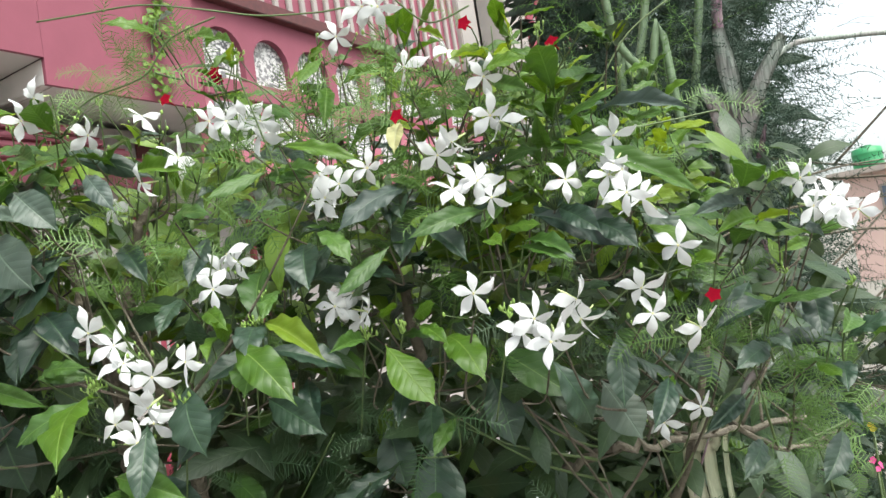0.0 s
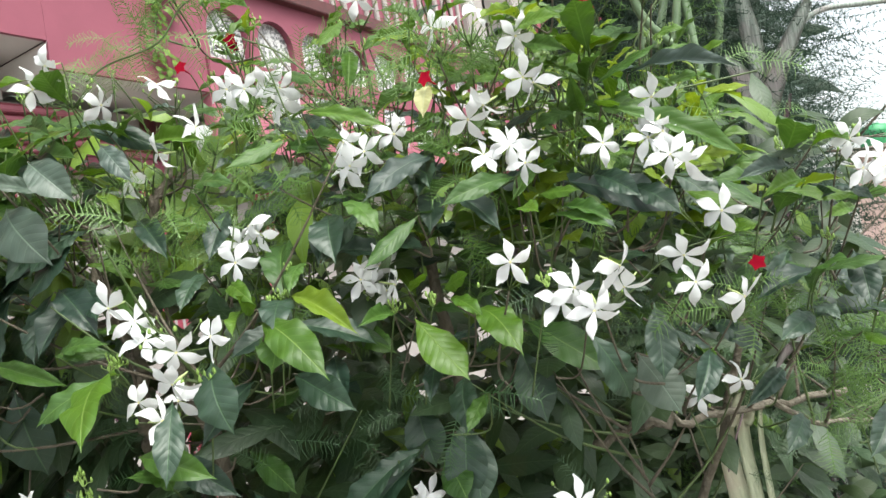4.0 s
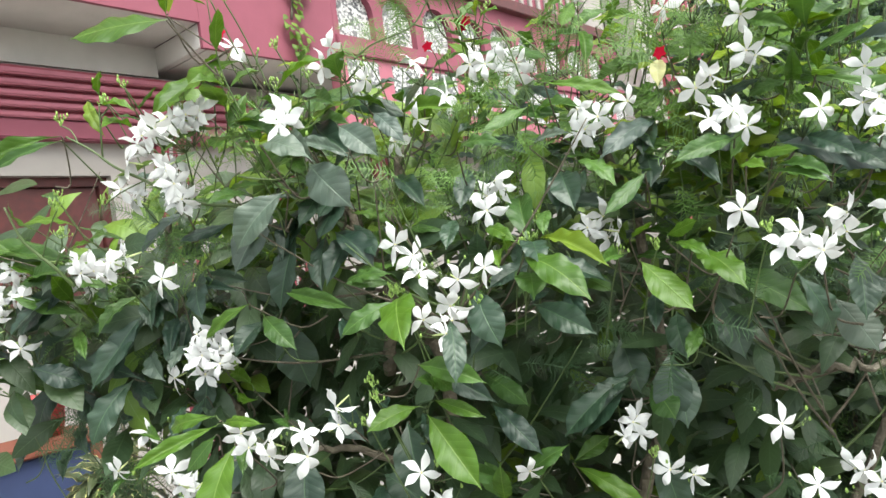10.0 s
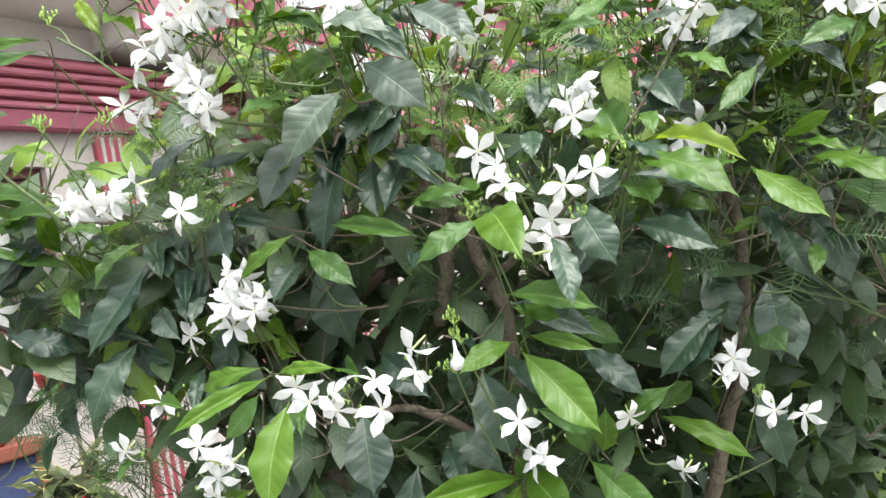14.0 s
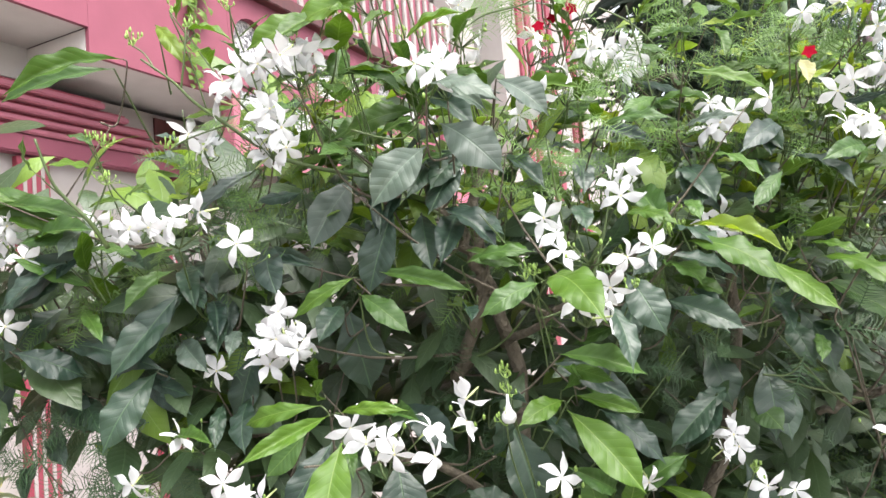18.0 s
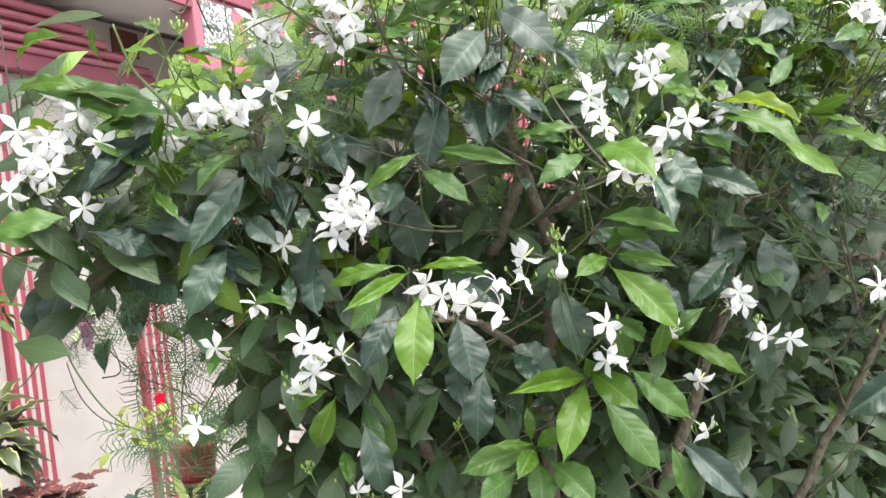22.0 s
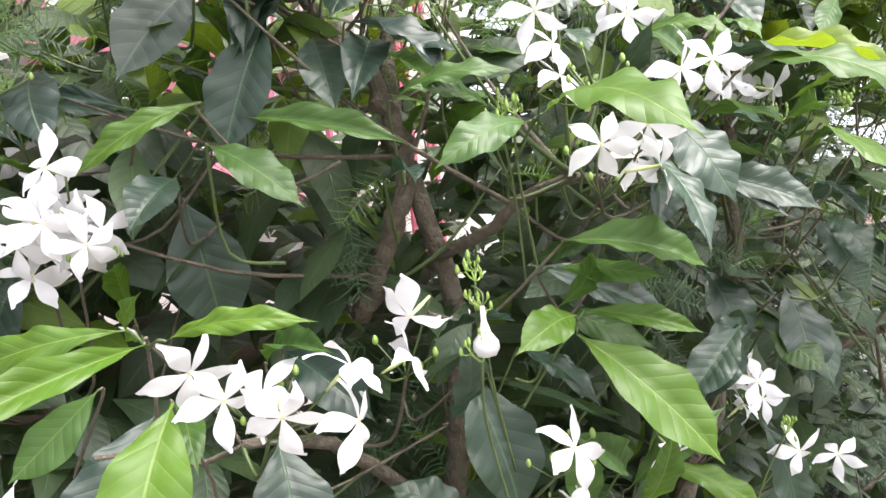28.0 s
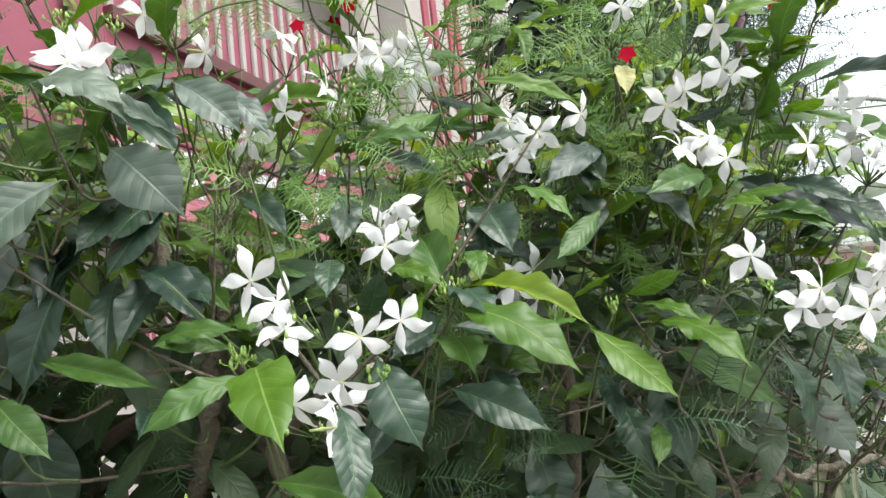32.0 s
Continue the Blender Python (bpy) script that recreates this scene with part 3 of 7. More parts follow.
def at_thicket_edge(r):
    y = r.uniform(1.75, 2.8)
    return (y * (0.45 + 0.17 * r.random() ** 1.6) - 1.2, y - 2.6, r.uniform(0.6, 3.8)), (r.uniform(-0.6, 1), r.uniform(-1, 0.4), r.uniform(-0.5, 0.9))


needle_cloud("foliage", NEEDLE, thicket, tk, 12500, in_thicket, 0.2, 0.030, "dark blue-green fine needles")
needle_cloud("edge_foliage", NEEDLE, thicket, tk, 520, at_thicket_edge, 0.10, 0.013)
needle_cloud("pale_foliage", NEEDLE_LIGHT, thicket, tk, 420, lambda r: ((r.uniform(0.35, 0.72) - 1.2, r.uniform(1.6, 2.0) - 2.6, r.uniform(0.2, 2.6)), (r.uniform(-1, 1), r.uniform(-1, 0.4), r.uniform(0, 1))), 0.2, 0.030, "lighter feathery shoots")
# Backing leaves fill the depth, their dark colour standing in for shade.
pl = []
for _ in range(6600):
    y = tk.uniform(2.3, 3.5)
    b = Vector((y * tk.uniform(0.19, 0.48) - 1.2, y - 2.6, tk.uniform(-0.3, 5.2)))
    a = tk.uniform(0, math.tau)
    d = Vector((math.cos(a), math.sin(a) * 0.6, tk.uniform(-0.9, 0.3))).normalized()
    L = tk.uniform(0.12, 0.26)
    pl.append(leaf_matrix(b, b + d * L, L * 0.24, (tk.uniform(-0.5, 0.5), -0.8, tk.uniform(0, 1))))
leaf_cloud("back_foliage", THICKET_SHADE_LEAF, pl, tk, thicket, label="narrow backing leaves deep in the thicket, shade put into their colour")
for line in ([(0.503, 1.735, 1.863), (0.542, 1.726, 2.022), (0.585, 1.718, 2.181), (0.636, 1.705, 2.422)], [(0.586, 1.790, 1.746), (0.654, 1.783, 1.863), (0.704, 1.775, 2.025), (0.766, 1.758, 2.342)], [(0.611, 1.680, 1.930), (0.557, 1.676, 2.012), (0.492, 1.672, 2.110), (0.479, 1.663, 2.286)]):
    line = [(line[0][0] + 0.02, line[0][1] + 0.1, GROUND_Z)] + line
    part("cane", tube(bmesh.new(), glide([Vector(q) - Vector((1.2, 2.6, 0)) for q in line], 5), 0.010, 9), CANE_GREEN, thicket, "stout green cane")
for k in range(2):
    x, y = tk.uniform(-0.75, -0.3), tk.uniform(-0.3, 0.3)
    lean = tk.uniform(-0.25, 0.3)
    pts = glide([(x, y, GROUND_Z), (x + lean * 0.3, y, 1.3), (x + lean * 0.8, y + 0.05, 2.6), (x + lean * 1.6, y + 0.1, 4.2)], 5)
    part("cane", tube(bmesh.new(), pts, [0.018 - 0.0005 * i for i in range(len(pts))], 8), CANE_GREEN, thicket, "slender green cane")
for k in range(34):
    p = Vector((tk.uniform(-0.45, -0.1), tk.uniform(-0.8, -0.1), tk.uniform(1.0, 3.4)))
    d = Vector((tk.uniform(0.2, 1.0), tk.uniform(-0.4, 0.4), tk.uniform(-0.3, 0.8)))
    pts = glide([p, p + d * 0.35 + Vector((0, 0, tk.uniform(-0.05, 0.1))), p + d * 0.8 + Vector((0, 0, tk.uniform(-0.15, 0.15)))], 5)
    part("twig", tube(bmesh.new(), pts, [0.0042 - 0.0003 * i for i in range(len(pts))], 5), BARK, thicket)


def strip(pts, widths, face, curl=0.25, cols=5):
    """A dry, channelled strap of leaf sheath."""
    pts = glide(pts, 5)
    bm = bmesh.new()
    rows_ = []
    for i, p in enumerate(pts):
        t = i / (len(pts) - 1)
        d = (pts[min(i + 1, len(pts) - 1)] - pts[max(i - 1, 0)]).normalized()
        side = d.cross(Vector(face)).normalized()
        up = side.cross(d)
        k = t * (len(widths) - 1)
        a = int(min(k, len(widths) - 2))
        w = widths[a] + (widths[a + 1] - widths[a]) * (k - a)
        rows_.append([bm.verts.new(p + side * u * w / 2 + up * curl * w * (u * u) + up * 0.002 * math.sin(9 * t + 3 * u)) for u in np.linspace(-1, 1, cols)])
    for r0, r1 in zip(rows_, rows_[1:]):
        for j in range(cols - 1):
            bm.faces.new((r0[j], r0[j + 1], r1[j + 1], r1[j]))
    bmesh.ops.solidify(bm, geom=bm.faces[:], thickness=0.0015)
    return bm


hedge = thing("low_hedge", "dark leafy undergrowth behind the shrub", "hedge", (0.3, 1.9, 0))
pl = []
for _ in range(2100):
    b = Vector((tk.uniform(-1.1, 1.5), tk.uniform(-0.1, 0.5), tk.uniform(-0.4, 1.40)))
    a = tk.uniform(0, math.tau)
    d = Vector((math.cos(a), math.sin(a) * 0.6 - 0.3, tk.uniform(-0.8, 0.4))).normalized()
    L = tk.uniform(0.08, 0.17)
    pl.append(leaf_matrix(b, b + d * L, L * 0.36, (tk.uniform(-0.5, 0.5), -0.8, tk.uniform(0, 1))))
for _ in range(2700):
    b = Vector((tk.uniform(-0.95, 0.55), tk.uniform(-0.42, 0.0), tk.uniform(0.4, 1.78)))
    a = tk.uniform(0, math.tau)
    d = Vector((math.cos(a), math.sin(a) * 0.6 - 0.2, tk.uniform(-0.7, 0.5))).normalized()
    L = tk.uniform(0.06, 0.12)
    pl.append(leaf_matrix(b, b + d * L, L * 0.36, (tk.uniform(-0.5, 0.5), -0.8, tk.uniform(0.2, 1))))
leaf_cloud("foliage", HEDGE_LEAF, pl, tk, hedge)
for k in range(14):
    x = tk.uniform(-0.7, 1.4)
    part("stem", tube(bmesh.new(), glide([(x, 0.1, GROUND_Z), (x + tk.uniform(-0.1, 0.1), 0.12, 0.7), (x + tk.uniform(-0.2, 0.2), 0.1, 1.4)], 4), 0.006, 6), BARK, hedge)
FRONT = (0, -1, 0.1)
cane = thing("dry_cane", "dry sugar cane stem with peeling grey sheaths", "cane", (0.827, 1.862, -0.55))
inv = Matrix.Translation(cane.matrix_world.translation).inverted()


def local(*pts):
    return [inv @ Vector(p) for p in pts]


base = cane.matrix_world.translation
pts = local((base.x, base.y, GROUND_Z), (0.837, 1.862, 1.275), (0.831, 1.832, 1.480), (0.791, 1.795, 1.628), (0.796, 1.787, 1.769), (0.788, 1.778, 1.941), (0.775, 1.770, 2.114), (0.801, 1.756, 2.365), (0.824, 1.743, 2.617))
part("stem", tube(bmesh.new(), glide(pts, 5), 0.013, 12), CANE, cane, "mauve-brown jointed stem")
for q in ((0.796, 1.787, 1.769), (0.790, 1.795, 1.621), (0.835, 1.833, 1.451), (0.785, 1.777, 1.963)):
    part("joint", lathe(bmesh.new(), [(0.015, -0.014), (0.0175, -0.006), (0.018, 0), (0.0175, 0.006), (0.015, 0.014)], 14, local(q)[0]), SHEATH, cane)
part("sheath", strip(local((0.901, 1.711, 2.072), (0.799, 1.720, 1.910), (0.738, 1.729, 1.741), (0.693, 1.738, 1.584)), [0.022, 0.050, 0.044, 0.008], FRONT, 0.04), SHEATH, cane, "long grey peeling sheath")
part("sheath", strip(local((0.678, 1.698, 1.972), (0.715, 1.701, 1.905), (0.725, 1.716, 1.810), (0.727, 1.730, 1.716)), [0.014, 0.054, 0.044, 0.005], FRONT, 0.05), SHEATH, cane)
part("sheath", strip(local((0.757, 1.729, 2.116), (0.767, 1.735, 2.017), (0.773, 1.740, 1.905), (0.773, 1.757, 1.768)), [0.030, 0.050, 0.042, 0.012], FRONT, -0.05), SHEATH, cane)
part("sheath", strip(local((0.836, 1.742, 1.868), (0.812, 1.745, 1.802), (0.785, 1.750, 1.723), (0.784, 1.765, 1.627)), [0.006, 0.018, 0.016, 0.004], FRONT, 0.3), CANE, cane, "torn brown sheath")
part("sheath", strip(local((0.796, 1.760, 1.527), (0.806, 1.763, 1.456), (0.816, 1.788, 1.356)), [0.012, 0.03, 0.02], FRONT, 0.2), SHEATH, cane)
part("branch", tube(bmesh.new(), glide(local((0.909, 1.873, 2.023), (1.001, 1.869, 2.083), (1.121, 1.868, 2.085), (1.299, 1.868, 2.069), (1.568, 1.919, 2.010))), 0.0072, 8), SHEATH, cane, "grey side branch")
for k in range(34):
    q = base + Vector((tk.uniform(-0.10, 0.05), -0.02, 0.0))
    z = tk.uniform(1.1, 2.3)
    w = tk.uniform(0.008, 0.022)
    x0 = q.x - base.x - 0.08 * max(0.0, z - 1.3)
    part("frayed_strip", strip([(x0, -0.03, z + 0.35), (x0 + tk.uniform(-0.03, 0.03), -0.045, z + 0.1), (x0 + tk.uniform(-0.07, 0.05), -0.05, z - 0.15)], [w * 0.4, w, w * 0.3], FRONT, 0.2), SHEATH if k % 3 else CANE, cane)
stake = thing("split_stake", "pale split cane stake leaning in the shrub", "stake", (0.350, 1.168, -0.55))
inv = Matrix.Translation(stake.matrix_world.translation).inverted()
sb = stake.matrix_world.translation
LOW = Vector((0.350, 1.138, 0.926))
FOOT = Vector((LOW.x * 2.2 - sb.x * 1.2, LOW.y * 1.6 - sb.y * 0.6, GROUND_Z))
DX = Vector((0.026, 0.002, 0.0))
part("strap", strip(local(FOOT, LOW, (0.347, 1.167, 1.253), (0.363, 1.165, 1.291), (0.383, 1.162, 1.338)), [0.034, 0.033, 0.029, 0.022, 0.003], FRONT, 0.03), STRAW, stake)
part("strap", strip(local(FOOT + DX, LOW + DX, (0.377, 1.172, 1.247), (0.391, 1.170, 1.286), (0.406, 1.162, 1.342)), [0.024, 0.023, 0.021, 0.016, 0.003], FRONT, -0.03), STRAW, stake)
part("strap", strip(local(FOOT + DX * 1.75, LOW + DX * 1.75, (0.402, 1.166, 1.267), (0.425, 1.153, 1.320), (0.440, 1.141, 1.354)), [0.012, 0.012, 0.009, 0.006, 0.002], FRONT, -0.1), STRAW, stake)
part("torn_leaf", strip(local((0.437, 1.150, 1.358), (0.457, 1.149, 1.384), (0.489, 1.158, 1.398), (0.528, 1.177, 1.411)), [0.004, 0.014, 0.013, 0.003], FRONT, 0.15), SHEATH, stake, "dry grey torn leaf")
part("split", tube(bmesh.new(), glide(local((0.336, 1.161, 1.203), (0.356, 1.159, 1.254), (0.371, 1.157, 1.287), (0.380, 1.159, 1.303)), 4), [0.0016] * 10 + [0.0013, 0.001, 0.0006], 5), CANE, stake, "reddish split between the straps")
# small garden flowers behind the stake
herb = thing("garden_flower", "thin garden plant with yellow blossoms beside a pink one", "flower plant", (0.918, 1.671, -0.55))
hb = herb.matrix_world.translation
for q, mat in (((0.916, 1.668, 1.135), YELLOW_BLOOM), ((1.061, 1.686, 1.049), YELLOW_BLOOM), ((0.890, 1.632, 1.053), PINK_BLOOM)):
    q = Vector(q) - hb
    part("stem", tube(bmesh.new(), glide([(q.x * 0.3, q.y * 0.3, 0), (q.x * 0.7, q.y * 0.7 + 0.02, q.z * 0.5), q], 5), 0.003, 6), STALK, herb)
    bm = bmesh.new()
    for k in range(7):
        c = q + Vector((tk.gauss(0, 0.008), tk.gauss(0, 0.008), tk.gauss(0, 0.008)))
        d = Vector((tk.uniform(-1, 1), -1, tk.uniform(-0.5, 1))).normalized()
        a = d.orthogonal().normalized()
        ring = [bm.verts.new(c + (a * math.cos(j * 1.2566) + d.cross(a) * math.sin(j * 1.2566)) * 0.007 + d * 0.003) for j in range(5)]
        mid = bm.verts.new(c)
        for j in range(5):
            bm.faces.new((mid, ring[j], ring[(j + 1) % 5]))
    part("blossom", bm, mat, herb)

# ---- the flowering shrub ----
shrub = thing("flowering_shrub", "crape jasmine shrub with glossy green leaves and white pinwheel flowers", "shrub", (-0.3, 1.2, GROUND_Z))
home = shrub.matrix_world.inverted()
rs = random.Random(5)
SHAPES = {k: [leaf_mesh("leaf_" + k, m, blade(random.Random(40 + 7 * i + ord(k)), 24, 9, (0.03, 0.10, 0.15, 0.07, 0.12)[i], (0.10, 0.26, 0.18, 0.36, 0.5)[i], (0.016, 0.026, 0.032, 0.020, 0.028)[i], (0.46, 0.45, 0.50, 0.48, 0.47)[i])) for i in range(5)] for k, m in LEAF.items()}
TIPS = []


def leaf(base, tip, width, kind, plain=False):
    """One leaf of the shrub, from its stalk to its point; plain: it lies open to the front."""
    ob = new("leaf", SHAPES[kind][rs.randrange(5)])
    ob.parent = shrub
    face = (rs.uniform(-0.35, 0.35), -0.85, rs.uniform(0.25, 0.8))
    if plain:
        face = (rs.uniform(-0.2, 0.2), -0.85, rs.uniform(0.3, 0.6))
    ob.matrix_basis = home @ leaf_matrix(base, tip, width, face)
    TIPS.append(Vector(base))
    return ob


def petal(rng):
    """One lopsided, twisted pinwheel petal along x from the throat, about 0.5 long, narrow at both ends, with a hooked tail."""
    rows_, cols = 14, 6
    pts = []
    curl, twist, ph = rng.uniform(-0.10, 0.30), rng.uniform(0.25, 1.0), rng.uniform(0, 6.3)
    broad, hook, lift = rng.uniform(0.090, 0.112), rng.uniform(0.10, 0.21), rng.uniform(-0.14, 0.12)
    for i in range(rows_):
        t = i / (rows_ - 1)
        w = 0.016 + broad * math.sin(math.pi * min(1.0, (t / 0.96) ** 1.45)) ** 0.75
        if t > 0.84:
            w = min(w, 0.080 - 0.072 * ((t - 0.84) / 0.16) ** 0.6)
        end = max(0.0, t - 0.62) / 0.38
        for j in range(cols):
            u = 2 * j / (cols - 1) - 1
            x = 0.02 + 0.47 * t - 0.02 * u * end
            y = u * w * (1.18 if u > 0 else 0.84) + 0.055 * math.sin(t * 2.2) + hook * end ** 2
            z = 0.03 * math.sin(t * 3) - curl * t * t * 0.7 + twist * u * w * (0.25 + 0.5 * t) - 0.8 * u * u * w * w + 0.016 * math.sin(7 * t + 2.5 * u + ph) * t + lift * end ** 2
            pts.append((x, y, z))
    return pts, rows_, cols


def flower_mesh(seed):
    rng = random.Random(seed)
    bm = bmesh.new()
    for k in range(5):
        pts, r_, c_ = petal(rng)
        a = k * math.tau / 5 + rng.uniform(-0.13, 0.13)
        tilt = rng.uniform(-0.30, 0.42)
        m = Matrix.Rotation(a, 4, "Z") @ Matrix.Rotation(tilt, 4, "Y")
        grow = rng.uniform(0.86, 1.1)
        vs = [bm.verts.new(m @ (Vector(p) * grow)) for p in pts]
        for i in range(r_ - 1):
            for j in range(c_ - 1):
                q = i * c_ + j
                bm.faces.new((vs[q], vs[q + 1], vs[q + 1 + c_], vs[q + c_]))
    lathe(bm, [(0.016, -0.42), (0.022, -0.30), (0.030, -0.2), (0.022, -0.1), (0.024, -0.02), (0.028, 0.008), (0.018, 0.012), (0.008, 0.004)], 9, slot=1)
    for f in bm.faces:
        if f.material_index == 1 and f.calc_center_median().z > 0.0:
            f.material_index = 2
    return mesh_of("flower", bm, PETAL, TUBE, EYE_YELLOW)


FLOWERS = [flower_mesh(100 + i) for i in range(11)]
SIZE = 0.0525
BOUGHS = []


def limb(pts, r0, r1, mat=BARK, name="branch"):
    line = glide(pts, 6)
    n = len(line) - 1
    wob = [p + Vector((rs.gauss(0, 1), rs.gauss(0, 1), rs.gauss(0, 1))) * min(0.004, r0 * 0.5) if 0 < i < n else p for i, p in enumerate(line)]
    radii = [r0 + (r1 - r0) * i / n for i in range(n + 1)]
    ob = part(name, tube(bmesh.new(), [home @ p for p in wob], radii, 8), mat, shrub)
    BOUGHS.extend((p, r) for p, r in zip(wob, radii))
    return ob


limb([(-0.36, 1.28, GROUND_Z), (-0.34, 1.24, 0.4), (-0.38, 1.2, 0.75)], 0.032, 0.024, name="trunk")
limb([(-0.38, 1.2, 0.75), (-0.42, 1.14, 1.05), (-0.40, 1.08, 1.35), (-0.45, 1.05, 1.62), (-0.40, 1.06, 1.8)], 0.018, 0.006)
limb([(-0.38, 1.2, 0.72), (-0.62, 1.16, 1.05), (-0.78, 1.1, 1.35), (-0.85, 1.06, 1.6), (-0.82, 1.02, 1.72)], 0.016, 0.005)
limb([(-0.36, 1.22, 0.6), (-0.16, 1.2, 0.95), (-0.05, 1.12, 1.3), (-0.06, 1.04, 1.6), (-0.12, 1.04, 1.85)], 0.016, 0.005)
limb([(-0.30, 1.25, GROUND_Z), (-0.30, 1.25, 0.2), (0.05, 1.26, 0.7), (0.28, 1.16, 1.15), (0.38, 1.1, 1.45)], 0.015, 0.005)
limb([(0.150, 1.197, 1.277), (0.208, 1.135, 1.314), (0.255, 1.114, 1.313), (0.342, 1.113, 1.314), (0.437, 1.133, 1.313), (0.536, 1.152, 1.311)], 0.0068, 0.005, PALE_BARK)
limb([(0.189, 1.125, 1.315), (0.201, 1.126, 1.268), (0.210, 1.128, 1.224), (0.230, 1.130, 1.161)], 0.0016, 0.0008, PALE_BARK)
limb([(0.404, 1.132, 1.327), (0.467, 1.134, 1.277), (0.577, 1.165, 1.253)], 0.005, 0.003, PALE_BARK)
limb([(-0.62, 1.16, 1.05), (-0.9, 1.2, 1.28), (-1.1, 1.2, 1.45), (-1.25, 1.18, 1.6)], 0.009, 0.004)
limb([(-0.41, 1.1, 1.2), (-0.55, 1.0, 1.3), (-0.62, 0.95, 1.32)], 0.008, 0.004)
limb([(-0.42, 1.07, 1.45), (-0.36, 0.95, 1.5), (-0.33, 0.88, 1.5)], 0.007, 0.004)
limb([(-0.532, 1.067, 1.748), (-0.506, 1.022, 1.673), (-0.471, 0.995, 1.599), (-0.456, 0.995, 1.536), (-0.470, 1.025, 1.478), (-0.494, 1.080, 1.406)], 0.007, 0.011)


def nearest_limb(p, down=0.05):
    q = Vector(p) + Vector((0, 0.05, -down))
    return min((l for l in BOUGHS if l[0].z < p[2] + 0.02), key=lambda l: (l[0] - q).length)


def blossoms(*places):
    """A cluster of flowers and buds on thin green stalks, at the end of a twig."""
    places = [Vector(p) for p in places]
    mid = sum(places, Vector()) / len(places)
    root = mid + Vector((rs.uniform(-0.015, 0.015), 0.045, -0.03))
    if len(places) > 2:
        for _ in range(len(places) // 3):
            a = places[rs.randrange(len(places))]
            places.append(a * 0.6 + mid * 0.4 + Vector((rs.uniform(-0.018, 0.018), 0.018, rs.uniform(-0.02, 0.014))))
    bm = bmesh.new()
    ends = []
    for p in places:
        face = Vector((rs.uniform(-0.7, 0.7), -1, rs.uniform(-0.75, 0.6))).normalized()
        if rs.random() < 0.25:
            face = Vector((rs.choice((-1, 1)) * rs.uniform(0.7, 1.2), -0.5, rs.uniform(-0.9, 0.9))).normalized()
        back = p - face * SIZE * 0.42
        ends.append((p, face))
        tube(bm, glide([home @ root, home @ (root * 0.45 + back * 0.55 + Vector((0, 0.004, -0.004))), home @ back], 4), 0.0009, 5)
    for _ in range(rs.randrange(4, 9)):
        q = root + Vector((rs.uniform(-0.035, 0.035), rs.uniform(-0.035, 0.0), rs.uniform(0.005, 0.045)))
        tube(bm, [home @ root, home @ q], 0.0007, 4)
        w = rs.uniform(0.0012, 0.0024)
        lathe(bm, [(w * 0.5, -w), (w, 0.0), (w * 0.9, w), (w * 0.4, w * 2.0)], 7, home @ q, slot=1)
    cl = part("inflorescence", bm, (STALK, BUD), shrub)
    for p, face in ends:
        ob = new("flower", FLOWERS[rs.randrange(11)])
        ob.parent = cl
        side = Vector((0, 0, 1)).cross(face).normalized()
        m = Matrix((side, face.cross(side), face)).transposed().to_4x4()
        ob.matrix_basis = Matrix.Translation(home @ p) @ m @ Matrix.Rotation(rs.uniform(0, 6.3), 4, "Z") @ Matrix.Scale(SIZE * rs.uniform(0.92, 1.08), 4)
    lp, lr = nearest_limb(root, 0.12)
    if (lp - root).length > 0.2:
        lp = root + Vector((rs.gauss(0, 0.05), rs.uniform(0.06, 0.14), -rs.uniform(0.05, 0.14)))
    mid2 = root * 0.5 + lp * 0.5 + Vector((rs.uniform(-0.025, 0.025), 0.03, -0.03))
    pts = glide([home @ lp, home @ mid2, home @ root], 5)
    part("twig", tube(bmesh.new(), pts, [0.0020 - 0.0009 * i / (len(pts) - 1) for i in range(len(pts))], 6), STALK if rs.random() < 0.5 else BARK, shrub)


def front(x, z):
    return 0.86 + 0.16 * ((x + 0.3) / 0.75) ** 2 + max(0.0, z - 1.6) ** 2 * 0.9


def crown_top(x):
    return 1.98 - 0.22 * max(0.0, x - 0.1) - 0.22 * max(0.0, -0.55 - x)



blossoms((-0.401, 0.816, 1.611), (-0.382, 0.831, 1.593), (-0.319, 0.772, 1.554), (-0.285, 0.781, 1.564))
blossoms((-0.374, 0.794, 1.508), (-0.344, 0.773, 1.488), (-0.336, 0.792, 1.521))
blossoms((-0.141, 0.932, 1.597), (-0.116, 0.941, 1.610), (-0.100, 0.924, 1.584), (-0.132, 0.951, 1.590))
blossoms((0.031, 0.774, 1.588))
blossoms((0.090, 0.768, 1.552), (0.076, 0.777, 1.539), (0.098, 0.727, 1.529), (0.131, 0.734, 1.567), (0.137, 0.757, 1.545))
blossoms((0.029, 0.856, 1.713), (0.060, 0.851, 1.718), (0.073, 0.847, 1.695))
blossoms((0.018, 0.851, 1.755), (0.037, 0.844, 1.767))
blossoms((0.098, 0.852, 1.784), (0.087, 0.850, 1.792))
blossoms((0.223, 0.822, 1.701), (0.212, 0.778, 1.670), (0.233, 0.797, 1.663), (0.217, 0.832, 1.710))
blossoms((-0.316, 0.940, 1.821))
blossoms((-0.361, 0.923, 1.791))
blossoms((-0.398, 0.912, 1.763))
blossoms((-0.262, 0.908, 1.683), (-0.277, 0.919, 1.664), (-0.278, 0.887, 1.641))
blossoms((-0.132, 0.909, 1.764), (-0.107, 0.891, 1.746), (-0.068, 0.868, 1.756), (-0.127, 0.892, 1.732))
